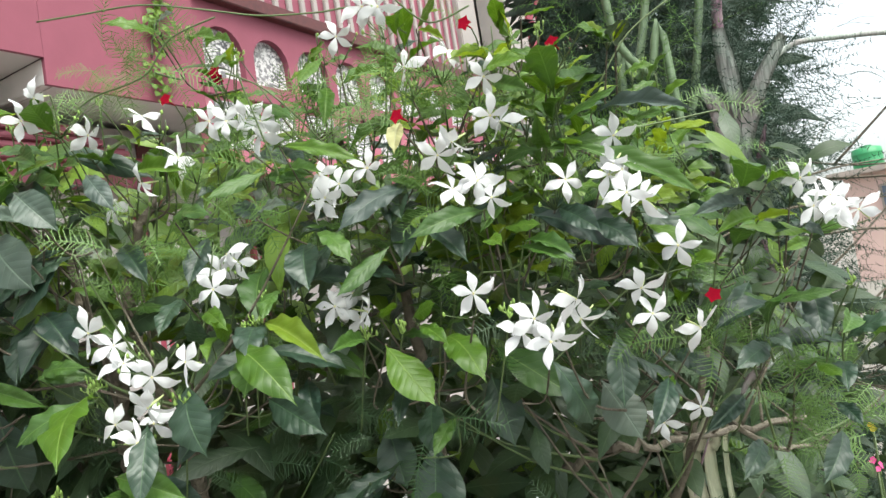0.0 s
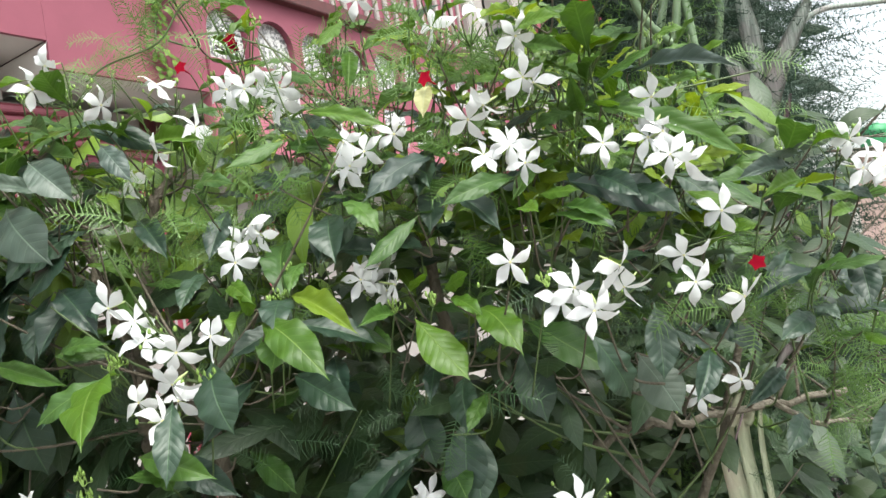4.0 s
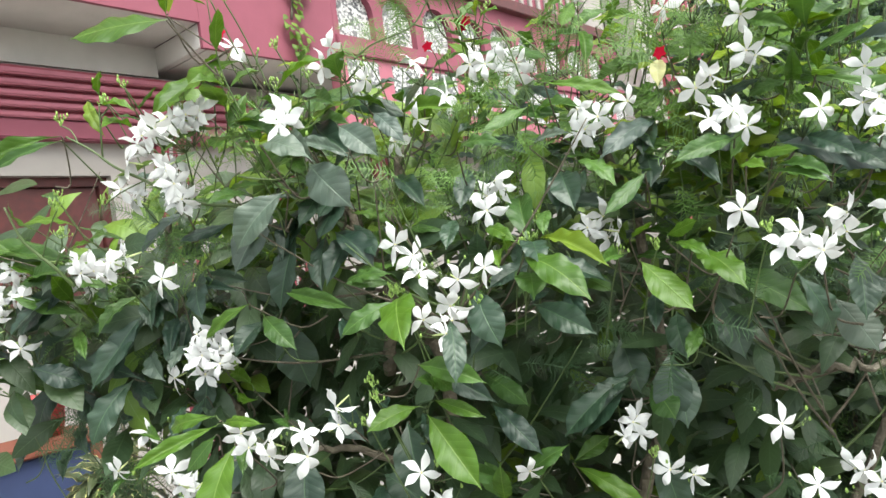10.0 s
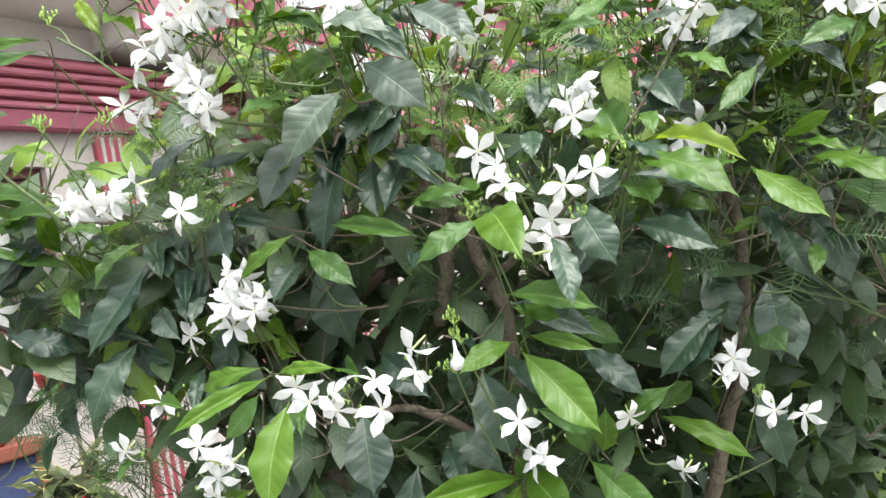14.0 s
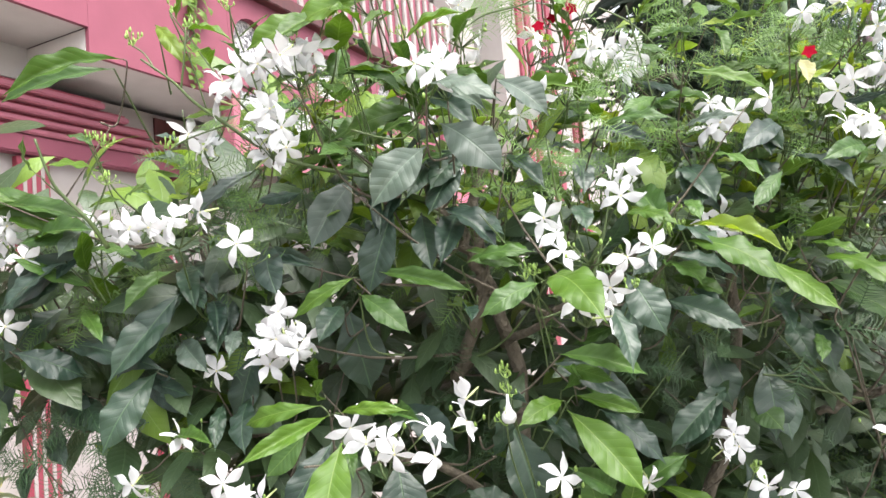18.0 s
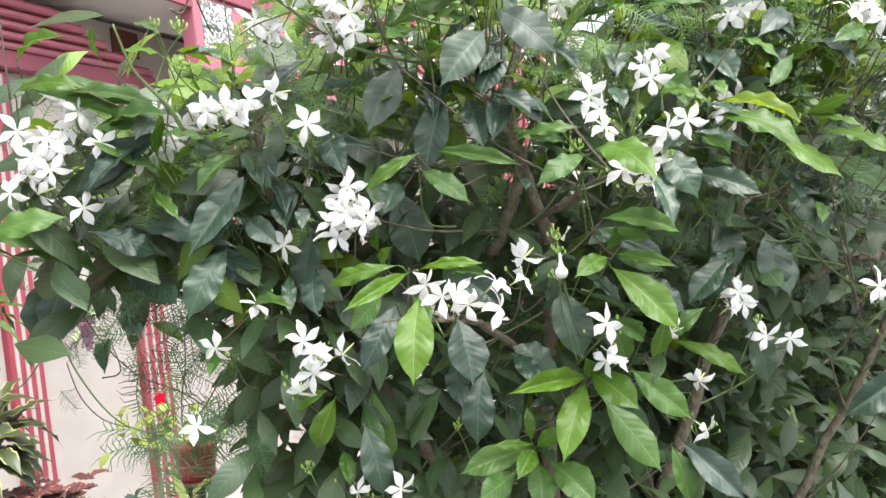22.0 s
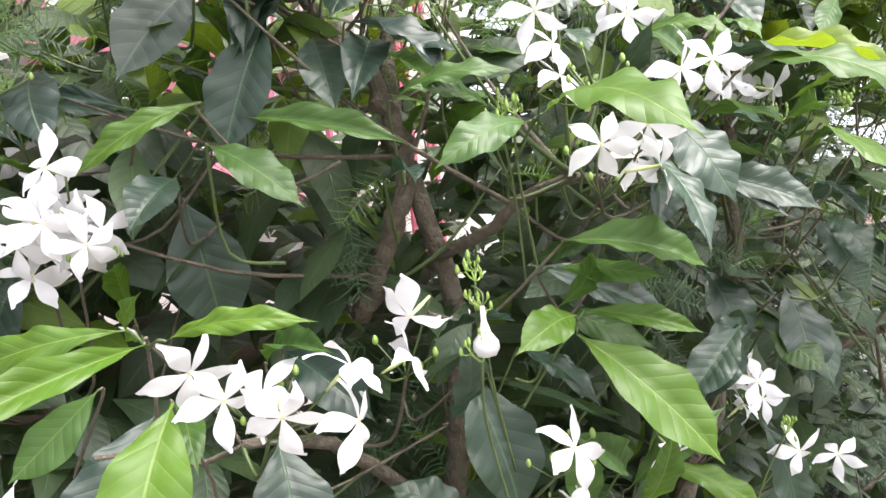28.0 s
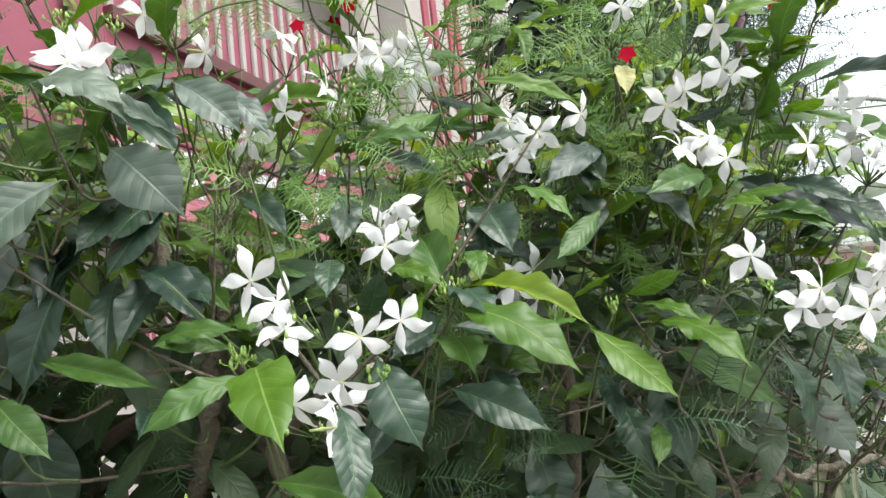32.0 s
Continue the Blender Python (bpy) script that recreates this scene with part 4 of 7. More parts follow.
blossoms((-0.093, 0.996, 1.969))
blossoms((-0.048, 0.929, 1.978), (-0.027, 0.912, 1.968))
blossoms((0.049, 0.860, 1.882))
blossoms((-0.005, 0.869, 1.871))
blossoms((0.231, 0.864, 1.748))
blossoms((0.160, 0.837, 1.701))
blossoms((0.087, 0.851, 1.840))
blossoms((-0.485, 0.889, 1.885), (-0.469, 0.896, 1.913))
blossoms((-0.437, 0.958, 1.874))
blossoms((-0.358, 0.945, 1.885))
blossoms((-0.276, 0.964, 1.869), (-0.253, 0.962, 1.865), (-0.225, 0.958, 1.863), (-0.207, 0.958, 1.857))
blossoms((0.443, 0.844, 1.626), (0.466, 0.845, 1.636), (0.478, 0.847, 1.624), (0.498, 0.849, 1.614))
blossoms((0.432, 0.841, 1.661))
blossoms((0.274, 0.830, 1.605))
blossoms((0.231, 0.827, 1.533), (0.222, 0.822, 1.564))
blossoms((0.291, 0.853, 1.506))
blossoms((0.306, 0.948, 1.395))
blossoms((0.273, 1.014, 1.367))
blossoms((-0.590, 0.829, 1.917))
blossoms((-0.539, 0.840, 1.816))
blossoms((-0.722, 0.792, 1.809), (-0.695, 0.780, 1.814), (-0.691, 0.813, 1.826), (-0.679, 0.842, 1.840), (-0.660, 0.844, 1.843))
blossoms((-0.784, 0.855, 1.790), (-0.829, 0.902, 1.761), (-0.812, 0.905, 1.742))
blossoms((-0.717, 0.836, 1.769), (-0.704, 0.828, 1.743), (-0.701, 0.838, 1.721))
blossoms((-0.878, 0.881, 1.642), (-0.846, 0.874, 1.650), (-0.811, 0.860, 1.653), (-0.903, 0.886, 1.642))
blossoms((-0.775, 0.887, 1.615))
blossoms((-0.729, 0.881, 1.526), (-0.736, 0.901, 1.492), (-0.711, 0.904, 1.476), (-0.751, 0.933, 1.460))
blossoms((-0.129, 0.990, 1.278), (-0.105, 0.989, 1.280), (-0.114, 0.982, 1.299))
blossoms((-0.812, 0.904, 1.322), (-0.803, 0.905, 1.303), (-0.761, 0.876, 1.301))
blossoms((-0.804, 0.929, 1.271), (-0.828, 0.963, 1.240))
blossoms((-0.071, 0.985, 1.222), (-0.041, 0.966, 1.217))
blossoms((0.104, 0.889, 1.212))
blossoms((0.161, 0.880, 1.229), (0.175, 0.868, 1.216), (0.181, 0.854, 1.192))
blossoms((-0.387, 0.849, 1.253), (-0.399, 0.855, 1.247))
blossoms((-0.273, 0.906, 1.266))
blossoms((-0.209, 0.961, 1.171))
blossoms((-0.410, 0.813, 1.307))
blossoms((0.074, 0.903, 1.294))
blossoms((-0.213, 0.943, 1.098))
blossoms((-1.130, 0.971, 1.637), (-1.152, 0.975, 1.614), (-1.165, 0.983, 1.590), (-1.131, 0.972, 1.593))
blossoms((-1.196, 0.996, 1.568), (-1.157, 0.990, 1.564))
blossoms((-1.086, 0.973, 1.670), (-1.057, 0.952, 1.623))
blossoms((-1.099, 0.986, 1.538))
blossoms((-0.979, 0.970, 1.210))
blossoms((-0.875, 0.960, 1.376))
blossoms((-0.939, 0.964, 1.319))
blossoms((-0.828, 0.980, 1.455))
blossoms((-0.761, 0.982, 1.073))
blossoms((-0.697, 0.952, 1.079))
blossoms((-0.521, 0.774, 1.788), (-0.511, 0.782, 1.798))
blossoms((-0.648, 0.807, 1.388), (-0.631, 0.787, 1.372), (-0.601, 0.780, 1.359), (-0.558, 0.796, 1.382), (-0.556, 0.797, 1.349))
blossoms((-0.513, 0.818, 1.406), (-0.515, 0.820, 1.381))
blossoms((-0.788, 1.113, 1.580), (-0.739, 0.962, 1.522), (-0.742, 0.904, 1.494), (-0.715, 0.922, 1.480), (-0.756, 0.919, 1.479), (-0.727, 0.917, 1.492))
blossoms((-0.779, 0.879, 1.820), (-0.757, 0.880, 1.832), (-0.736, 0.880, 1.834), (-0.701, 0.864, 1.836), (-0.681, 0.879, 1.843))
blossoms((-0.721, 0.864, 1.776), (-0.723, 0.868, 1.746), (-0.730, 0.896, 1.724))
blossoms((-1.006, 1.038, 1.638), (-0.957, 1.015, 1.647), (-0.930, 1.012, 1.656), (-0.924, 1.034, 1.664), (-0.990, 1.009, 1.665), (-0.985, 1.035, 1.622))
blossoms((-1.10, 1.00, 1.66), (-1.16, 1.02, 1.62), (-1.05, 1.02, 1.68))
blossoms((-1.19, 1.03, 1.66), (-1.13, 1.05, 1.70), (-1.02, 1.00, 1.60))
leaf((-0.330, 0.962, 1.995), (-0.386, 0.925, 2.007), 0.023, 'g')
leaf((-0.342, 0.998, 2.014), (-0.294, 0.943, 2.014), 0.022, 'p')
leaf((-0.172, 1.115, 1.951), (-0.125, 1.055, 1.961), 0.029, 'g')
leaf((-0.292, 1.054, 2.002), (-0.236, 0.996, 1.980), 0.022, 'g')
leaf((-0.536, 1.049, 1.891), (-0.389, 1.051, 1.822), 0.036, 'd')
leaf((-0.542, 0.950, 1.818), (-0.458, 0.897, 1.742), 0.047, 'd')
leaf((-0.227, 1.010, 1.785), (-0.142, 0.944, 1.770), 0.022, 'm')
leaf((-0.305, 0.866, 1.726), (-0.235, 0.790, 1.715), 0.022, 'm')
leaf((-0.320, 1.088, 1.796), (-0.245, 1.039, 1.787), 0.022, 'g')
leaf((-0.202, 0.853, 1.716), (-0.154, 0.790, 1.715), 0.022, 'p')
leaf((-0.268, 0.989, 1.756), (-0.209, 0.918, 1.714), 0.026, 'd')
leaf((-0.020, 0.863, 1.804), (-0.032, 0.835, 1.761), 0.022, 'y')
leaf((-0.008, 0.934, 1.931), (-0.002, 0.872, 1.940), 0.022, 'g')
leaf((0.019, 0.913, 1.932), (0.049, 0.857, 1.952), 0.023, 'g')
leaf((-0.195, 1.022, 1.836), (-0.153, 0.936, 1.787), 0.022, 'd')
leaf((0.123, 0.899, 1.901), (0.110, 0.831, 1.925), 0.022, 'g')
leaf((0.150, 0.894, 1.919), (0.182, 0.827, 1.902), 0.022, 'g')
leaf((0.104, 0.892, 1.860), (0.154, 0.831, 1.849), 0.022, 'g')
leaf((0.249, 0.884, 1.866), (0.256, 0.826, 1.874), 0.022, 'p')
leaf((0.244, 0.888, 1.869), (0.198, 0.826, 1.873), 0.022, 'g')
leaf((0.097, 0.896, 1.845), (0.138, 0.828, 1.807), 0.022, 'm')
leaf((0.167, 0.896, 1.817), (0.190, 0.827, 1.812), 0.022, 'g')
leaf((0.120, 0.899, 1.805), (0.144, 0.832, 1.801), 0.022, 'm')
leaf((0.159, 0.911, 1.753), (0.138, 0.838, 1.787), 0.022, 'm')
leaf((0.054, 0.939, 1.749), (0.103, 0.860, 1.754), 0.022, 'd')
leaf((0.154, 0.888, 1.675), (0.188, 0.817, 1.633), 0.031, 'd')
leaf((0.192, 0.881, 1.652), (0.228, 0.819, 1.607), 0.034, 'd')
leaf((0.084, 0.873, 1.659), (0.121, 0.810, 1.652), 0.022, 'g')
leaf((0.373, 0.858, 1.639), (0.291, 0.824, 1.634), 0.022, 'p')
leaf((0.392, 0.877, 1.620), (0.310, 0.814, 1.609), 0.022, 'g')
leaf((0.410, 0.884, 1.661), (0.419, 0.815, 1.654), 0.022, 'g')
leaf((0.351, 0.874, 1.660), (0.362, 0.813, 1.651), 0.022, 'p')
leaf((0.412, 0.931, 1.601), (0.415, 0.853, 1.604), 0.022, 'd')
leaf((0.446, 0.936, 1.611), (0.458, 0.855, 1.584), 0.022, 'd')
leaf((-0.517, 0.982, 1.718), (-0.520, 0.908, 1.677), 0.022, 'd')
leaf((-0.593, 1.123, 1.670), (-0.597, 1.056, 1.600), 0.040, 'd')
leaf((-0.284, 0.871, 1.613), (-0.240, 0.800, 1.588), 0.022, 'g')
leaf((-0.258, 0.857, 1.584), (-0.267, 0.794, 1.558), 0.022, 'g')
leaf((-0.499, 0.895, 1.510), (-0.498, 0.826, 1.493), 0.022, 'd')
leaf((-0.233, 0.889, 1.501), (-0.155, 0.829, 1.455), 0.042, 'd')
leaf((-0.194, 0.882, 1.626), (-0.206, 0.816, 1.592), 0.022, 'm')
leaf((-0.036, 0.872, 1.559), (-0.003, 0.810, 1.534), 0.022, 'g')
leaf((-0.083, 0.930, 1.571), (-0.060, 0.863, 1.592), 0.022, 'g')
leaf((-0.106, 0.911, 1.549), (-0.142, 0.833, 1.545), 0.022, 'm')
leaf((-0.042, 0.881, 1.569), (-0.011, 0.817, 1.584), 0.022, 'g')
leaf((-0.329, 0.923, 1.637), (-0.339, 0.852, 1.593), 0.029, 'd')
leaf((-0.397, 0.823, 1.447), (-0.303, 0.789, 1.417), 0.035, 'm')
leaf((0.468, 0.939, 1.531), (0.445, 0.881, 1.464), 0.037, 'd')
leaf((0.402, 1.011, 1.324), (0.340, 0.938, 1.296), 0.031, 'd')
leaf((0.391, 1.021, 1.385), (0.303, 0.949, 1.357), 0.027, 'd')
leaf((0.493, 0.968, 1.334), (0.430, 0.917, 1.282), 0.035, 'd')
leaf((0.488, 0.967, 1.370), (0.485, 0.899, 1.348), 0.022, 'd')
leaf((0.448, 0.915, 1.435), (0.446, 0.854, 1.423), 0.022, 'g')
leaf((0.390, 0.912, 1.471), (0.390, 0.846, 1.462), 0.022, 'p')
leaf((0.092, 0.858, 1.633), (0.147, 0.797, 1.604), 0.022, 'm')
leaf((0.258, 0.959, 1.438), (0.256, 0.895, 1.427), 0.022, 'g')
leaf((0.235, 0.968, 1.471), (0.281, 0.919, 1.415), 0.026, 'd')
leaf((-0.562, 0.994, 1.689), (-0.603, 0.923, 1.614), 0.040, 'd')
leaf((-0.483, 0.935, 1.719), (-0.533, 0.895, 1.634), 0.047, 'd')
leaf((-0.487, 0.957, 1.641), (-0.524, 0.884, 1.566), 0.039, 'd')
leaf((-0.968, 1.065, 1.449), (-0.863, 0.984, 1.424), 0.030, 'd')
leaf((-0.114, 1.004, 1.347), (-0.194, 0.971, 1.286), 0.043, 'd')
leaf((-0.313, 0.898, 1.232), (-0.308, 0.849, 1.299), 0.029, 'g')
leaf((-0.738, 1.063, 1.186), (-0.720, 1.009, 1.108), 0.037, 'm')
leaf((0.141, 0.928, 1.154), (0.018, 0.941, 1.083), 0.050, 'd')
leaf((0.119, 0.863, 1.164), (0.136, 0.824, 1.091), 0.037, 'd')
leaf((-0.259, 0.860, 1.579), (-0.259, 0.800, 1.602), 0.022, 'g')
leaf((-0.340, 0.797, 1.504), (-0.337, 0.742, 1.426), 0.032, 'd')
leaf((-0.387, 0.857, 1.430), (-0.346, 0.779, 1.414), 0.023, 'm')
leaf((-0.824, 1.026, 1.543), (-0.821, 0.958, 1.474), 0.035, 'd')
leaf((-1.021, 1.035, 1.635), (-1.014, 0.957, 1.596), 0.022, 'd')
leaf((-0.786, 0.991, 1.416), (-0.789, 0.935, 1.347), 0.039, 'd')
leaf((-0.573, 1.016, 1.797), (-0.653, 0.982, 1.761), 0.035, 'm')
leaf((-0.083, 1.021, 1.250), (-0.058, 1.016, 1.131), 0.052, 'd')
leaf((-0.478, 0.888, 1.323), (-0.473, 0.826, 1.394), 0.032, 'd')
leaf((-1.011, 0.966, 1.617), (-1.073, 0.928, 1.557), 0.036, 'd')
leaf((-1.159, 1.187, 1.480), (-1.245, 1.186, 1.324), 0.058, 'd')
leaf((-0.976, 0.979, 1.676), (-1.175, 0.997, 1.727), 0.045, 'm')
leaf((-0.778, 1.051, 1.207), (-0.819, 1.050, 1.124), 0.040, 'g')
leaf((-0.860, 1.049, 1.195), (-0.787, 1.003, 1.229), 0.027, 'g')
leaf((-0.721, 1.073, 1.211), (-0.713, 1.065, 1.063), 0.056, 'm')
leaf((-0.507, 0.956, 1.255), (-0.488, 0.888, 1.215), 0.033, 'd')
leaf((-0.782, 1.040, 1.479), (-0.814, 1.037, 1.372), 0.048, 'd')
leaf((-0.826, 1.074, 1.566), (-0.816, 0.992, 1.493), 0.033, 'd')
leaf((-0.776, 1.049, 1.120), (-0.772, 0.989, 1.081), 0.029, 'm')
leaf((-1.329, 1.036, 1.652), (-1.238, 0.966, 1.589), 0.029, 'm')
leaf((-1.226, 1.124, 1.535), (-1.179, 1.033, 1.510), 0.022, 'd')
leaf((-0.700, 0.989, 1.691), (-0.752, 0.903, 1.667), 0.022, 'd')
leaf((-0.574, 0.998, 1.698), (-0.596, 0.918, 1.613), 0.034, 'd')
leaf((-0.536, 0.962, 1.647), (-0.534, 0.892, 1.559), 0.040, 'd')
leaf((-0.598, 0.660, 1.904), (-0.716, 0.648, 1.899), 0.051, 'g')
leaf((-0.637, 0.740, 1.942), (-0.593, 0.675, 1.952), 0.022, 'g')
leaf((-0.650, 0.870, 1.896), (-0.745, 0.862, 1.851), 0.045, 'g')
leaf((-0.536, 0.735, 1.756), (-0.465, 0.701, 1.724), 0.036, 'p')
leaf((-0.747, 0.975, 1.622), (-0.731, 0.911, 1.542), 0.042, 'd')
leaf((-0.625, 0.901, 1.720), (-0.663, 0.831, 1.707), 0.028, 'm')
leaf((-0.916, 0.902, 1.851), (-1.053, 0.891, 1.808), 0.032, 'm')
leaf((-1.171, 0.979, 1.702), (-1.063, 0.956, 1.697), 0.031, 'g')
leaf((-1.234, 0.982, 1.502), (-1.115, 0.968, 1.526), 0.043, 'm')
leaf((-1.159, 0.973, 1.741), (-1.073, 0.921, 1.761), 0.029, 'g')
leaf((-0.595, 0.945, 1.262), (-0.605, 0.875, 1.202), 0.037, 'd')
leaf((0.083, 0.858, 1.846), (0.132, 0.803, 1.839), 0.028, 'g')
leaf((-0.109, 0.935, 1.881), (-0.114, 0.883, 1.816), 0.022, 'g')
leaf((-0.158, 1.089, 1.944), (-0.110, 1.024, 1.964), 0.027, 'g')
leaf((-0.218, 1.016, 1.898), (-0.161, 0.944, 1.850), 0.022, 'm')
leaf((-0.061, 0.931, 1.493), (-0.078, 0.857, 1.444), 0.024, 'd')
leaf((-0.692, 0.966, 1.430), (-0.694, 0.901, 1.462), 0.022, 'g')
leaf((-0.684, 0.958, 1.406), (-0.677, 0.881, 1.440), 0.022, 'g')
leaf((-0.658, 0.868, 1.367), (-0.647, 0.792, 1.332), 0.022, 'm')
leaf((-0.601, 0.874, 1.384), (-0.568, 0.783, 1.390), 0.022, 'm')
leaf((-0.386, 0.865, 1.399), (-0.396, 0.784, 1.435), 0.022, 'm')
leaf((-0.313, 0.919, 1.256), (-0.391, 0.865, 1.307), 0.029, 'm')
leaf((-0.472, 0.904, 1.384), (-0.442, 0.808, 1.395), 0.022, 'd')
leaf((-0.411, 0.887, 1.371), (-0.382, 0.820, 1.328), 0.023, 'd')
leaf((-1.113, 0.998, 1.558), (-1.011, 0.985, 1.603), 0.047, 'd')
leaf((-0.877, 1.043, 1.603), (-0.847, 0.965, 1.535), 0.032, 'd')
leaf((-1.088, 1.100, 1.460), (-1.015, 1.047, 1.379), 0.045, 'd')
leaf((-0.956, 1.069, 1.467), (-0.878, 1.003, 1.418), 0.028, 'd')
leaf((-1.042, 0.986, 1.733), (-1.040, 0.928, 1.779), 0.026, 'g')
leaf((-1.023, 0.988, 1.699), (-1.105, 0.977, 1.696), 0.022, 'm')
leaf((-1.055, 0.972, 1.643), (-0.957, 0.929, 1.649), 0.034, 'm')
leaf((-0.584, 0.832, 1.897), (-0.697, 0.846, 1.862), 0.045, 'g')
leaf((-0.532, 0.931, 1.784), (-0.638, 0.944, 1.755), 0.046, 'm')
leaf((-0.456, 0.841, 1.747), (-0.512, 0.787, 1.765), 0.022, 'p')
leaf((-0.425, 0.911, 1.811), (-0.376, 0.871, 1.750), 0.030, 'p')
leaf((-0.218, 0.980, 1.785), (-0.154, 0.935, 1.767), 0.023, 'm')
leaf((-0.034, 0.969, 1.748), (-0.054, 0.902, 1.682), 0.039, 'd')
leaf((-0.167, 0.937, 1.683), (-0.158, 0.865, 1.619), 0.048, 'd')
leaf((-0.300, 0.912, 1.576), (-0.291, 0.833, 1.615), 0.029, 'd')
leaf((-0.185, 0.914, 1.513), (-0.171, 0.859, 1.458), 0.028, 'd')
leaf((-0.032, 0.952, 1.458), (-0.037, 0.886, 1.395), 0.039, 'd')
leaf((-0.136, 0.969, 1.359), (-0.218, 0.959, 1.294), 0.045, 'd')
leaf((-0.513, 0.932, 1.647), (-0.447, 0.881, 1.580), 0.043, 'd')
leaf((0.108, 0.899, 1.874), (0.161, 0.857, 1.851), 0.022, 'g')
leaf((0.138, 0.918, 1.901), (0.122, 0.855, 1.923), 0.022, 'g')
leaf((-0.196, 0.955, 1.776), (-0.125, 0.903, 1.764), 0.022, 'm')
leaf((-0.157, 1.022, 1.899), (-0.103, 0.952, 1.880), 0.022, 'm')
leaf((0.221, 0.907, 1.896), (0.246, 0.856, 1.859), 0.022, 'g')
leaf((0.268, 0.913, 1.869), (0.267, 0.856, 1.885), 0.022, 'p')
leaf((0.104, 0.861, 1.639), (0.152, 0.804, 1.610), 0.022, 'm')
leaf((-0.224, 0.922, 1.495), (-0.166, 0.854, 1.452), 0.036, 'd')
leaf((-0.394, 0.884, 1.434), (-0.300, 0.846, 1.380), 0.036, 'd')
leaf((-0.293, 0.951, 1.230), (-0.212, 0.909, 1.296), 0.032, 'm')
leaf((-0.495, 0.877, 1.565), (-0.412, 0.832, 1.572), 0.022, 'm')
leaf((-0.303, 0.982, 1.716), (-0.318, 0.915, 1.648), 0.034, 'd')
leaf((-0.161, 0.963, 1.685), (-0.182, 0.883, 1.620), 0.039, 'd')
leaf((-0.574, 0.938, 1.654), (-0.617, 0.934, 1.535), 0.053, 'd')
leaf((-0.278, 0.887, 1.500), (-0.325, 0.816, 1.446), 0.034, 'd')
leaf((0.209, 0.925, 1.509), (0.194, 0.885, 1.420), 0.042, 'd')
leaf((0.291, 0.986, 1.470), (0.329, 0.922, 1.426), 0.033, 'd')
leaf((-0.964, 0.970, 1.664), (-1.007, 0.931, 1.617), 0.036, 'p')
leaf((-0.883, 1.079, 1.615), (-0.828, 1.016, 1.549), 0.038, 'd')
leaf((-0.881, 1.006, 1.597), (-0.941, 0.961, 1.540), 0.029, 'm')
leaf((-0.785, 1.047, 1.617), (-0.687, 1.004, 1.592), 0.025, 'd')
leaf((-0.966, 0.960, 1.663), (-1.067, 0.960, 1.643), 0.037, 'm')
leaf((-0.955, 1.038, 1.624), (-0.901, 0.944, 1.594), 0.024, 'd')
leaf((-0.880, 1.016, 1.500), (-0.832, 0.958, 1.453), 0.037, 'p')
leaf((-1.253, 1.108, 1.537), (-1.163, 1.038, 1.517), 0.031, 'd')
leaf((-1.107, 0.980, 1.702), (-0.976, 0.969, 1.669), 0.030, 'm')
leaf((-0.972, 0.988, 1.637), (-1.109, 0.996, 1.554), 0.048, 'd')
leaf((-1.219, 1.218, 1.458), (-1.271, 1.218, 1.327), 0.058, 'd')
leaf((-1.245, 1.198, 1.338), (-1.246, 1.119, 1.300), 0.031, 'd')
leaf((-1.072, 1.103, 1.454), (-1.023, 1.036, 1.381), 0.048, 'd')
leaf((-1.097, 1.130, 1.391), (-1.060, 1.065, 1.330), 0.034, 'd')
leaf((-0.964, 1.075, 1.418), (-0.939, 0.995, 1.383), 0.027, 'd')
leaf((-1.140, 1.161, 1.330), (-1.126, 1.078, 1.283), 0.027, 'd')
leaf((-0.928, 1.012, 1.308), (-0.950, 0.947, 1.280), 0.022, 'm')
leaf((-0.467, 0.929, 1.724), (-0.583, 0.971, 1.663), 0.041, 'd')
leaf((-0.521, 0.811, 1.780), (-0.471, 0.739, 1.723), 0.024, 'p')
leaf((-0.489, 0.955, 1.657), (-0.440, 0.867, 1.598), 0.031, 'd')
leaf((-0.201, 0.919, 1.781), (-0.269, 0.877, 1.751), 0.022, 'm')
leaf((-0.584, 1.006, 1.651), (-0.575, 0.910, 1.674), 0.023, 'd')
leaf((-0.147, 0.906, 1.692), (-0.101, 0.843, 1.642), 0.031, 'm')
leaf((-0.130, 0.936, 1.683), (-0.177, 0.868, 1.620), 0.031, 'd')
leaf((-0.056, 0.877, 1.659), (-0.125, 0.840, 1.607), 0.025, 'm')
leaf((0.064, 0.873, 1.684), (-0.032, 0.829, 1.660), 0.029, 'm')
leaf((0.121, 0.896, 1.672), (0.240, 0.866, 1.611), 0.055, 'd')
leaf((0.062, 0.860, 1.645), (0.072, 0.794, 1.634), 0.022, 'g')
leaf((0.111, 0.865, 1.639), (0.155, 0.819, 1.605), 0.022, 'p')
leaf((-0.171, 0.884, 1.802), (-0.070, 0.858, 1.762), 0.022, 'g')
leaf((-0.037, 0.975, 1.751), (-0.038, 0.897, 1.688), 0.033, 'd')
leaf((-0.021, 0.914, 1.684), (0.035, 0.859, 1.622), 0.034, 'd')
leaf((0.256, 0.894, 1.449), (0.213, 0.843, 1.398), 0.030, 'd')
leaf((-0.009, 0.920, 1.435), (-0.043, 0.864, 1.402), 0.022, 'm')
leaf((-0.102, 1.004, 1.362), (-0.182, 0.970, 1.337), 0.030, 'd')
leaf((-0.959, 1.055, 1.456), (-0.863, 0.986, 1.398), 0.035, 'd')
leaf((-0.875, 1.043, 1.587), (-0.835, 0.961, 1.537), 0.024, 'd')
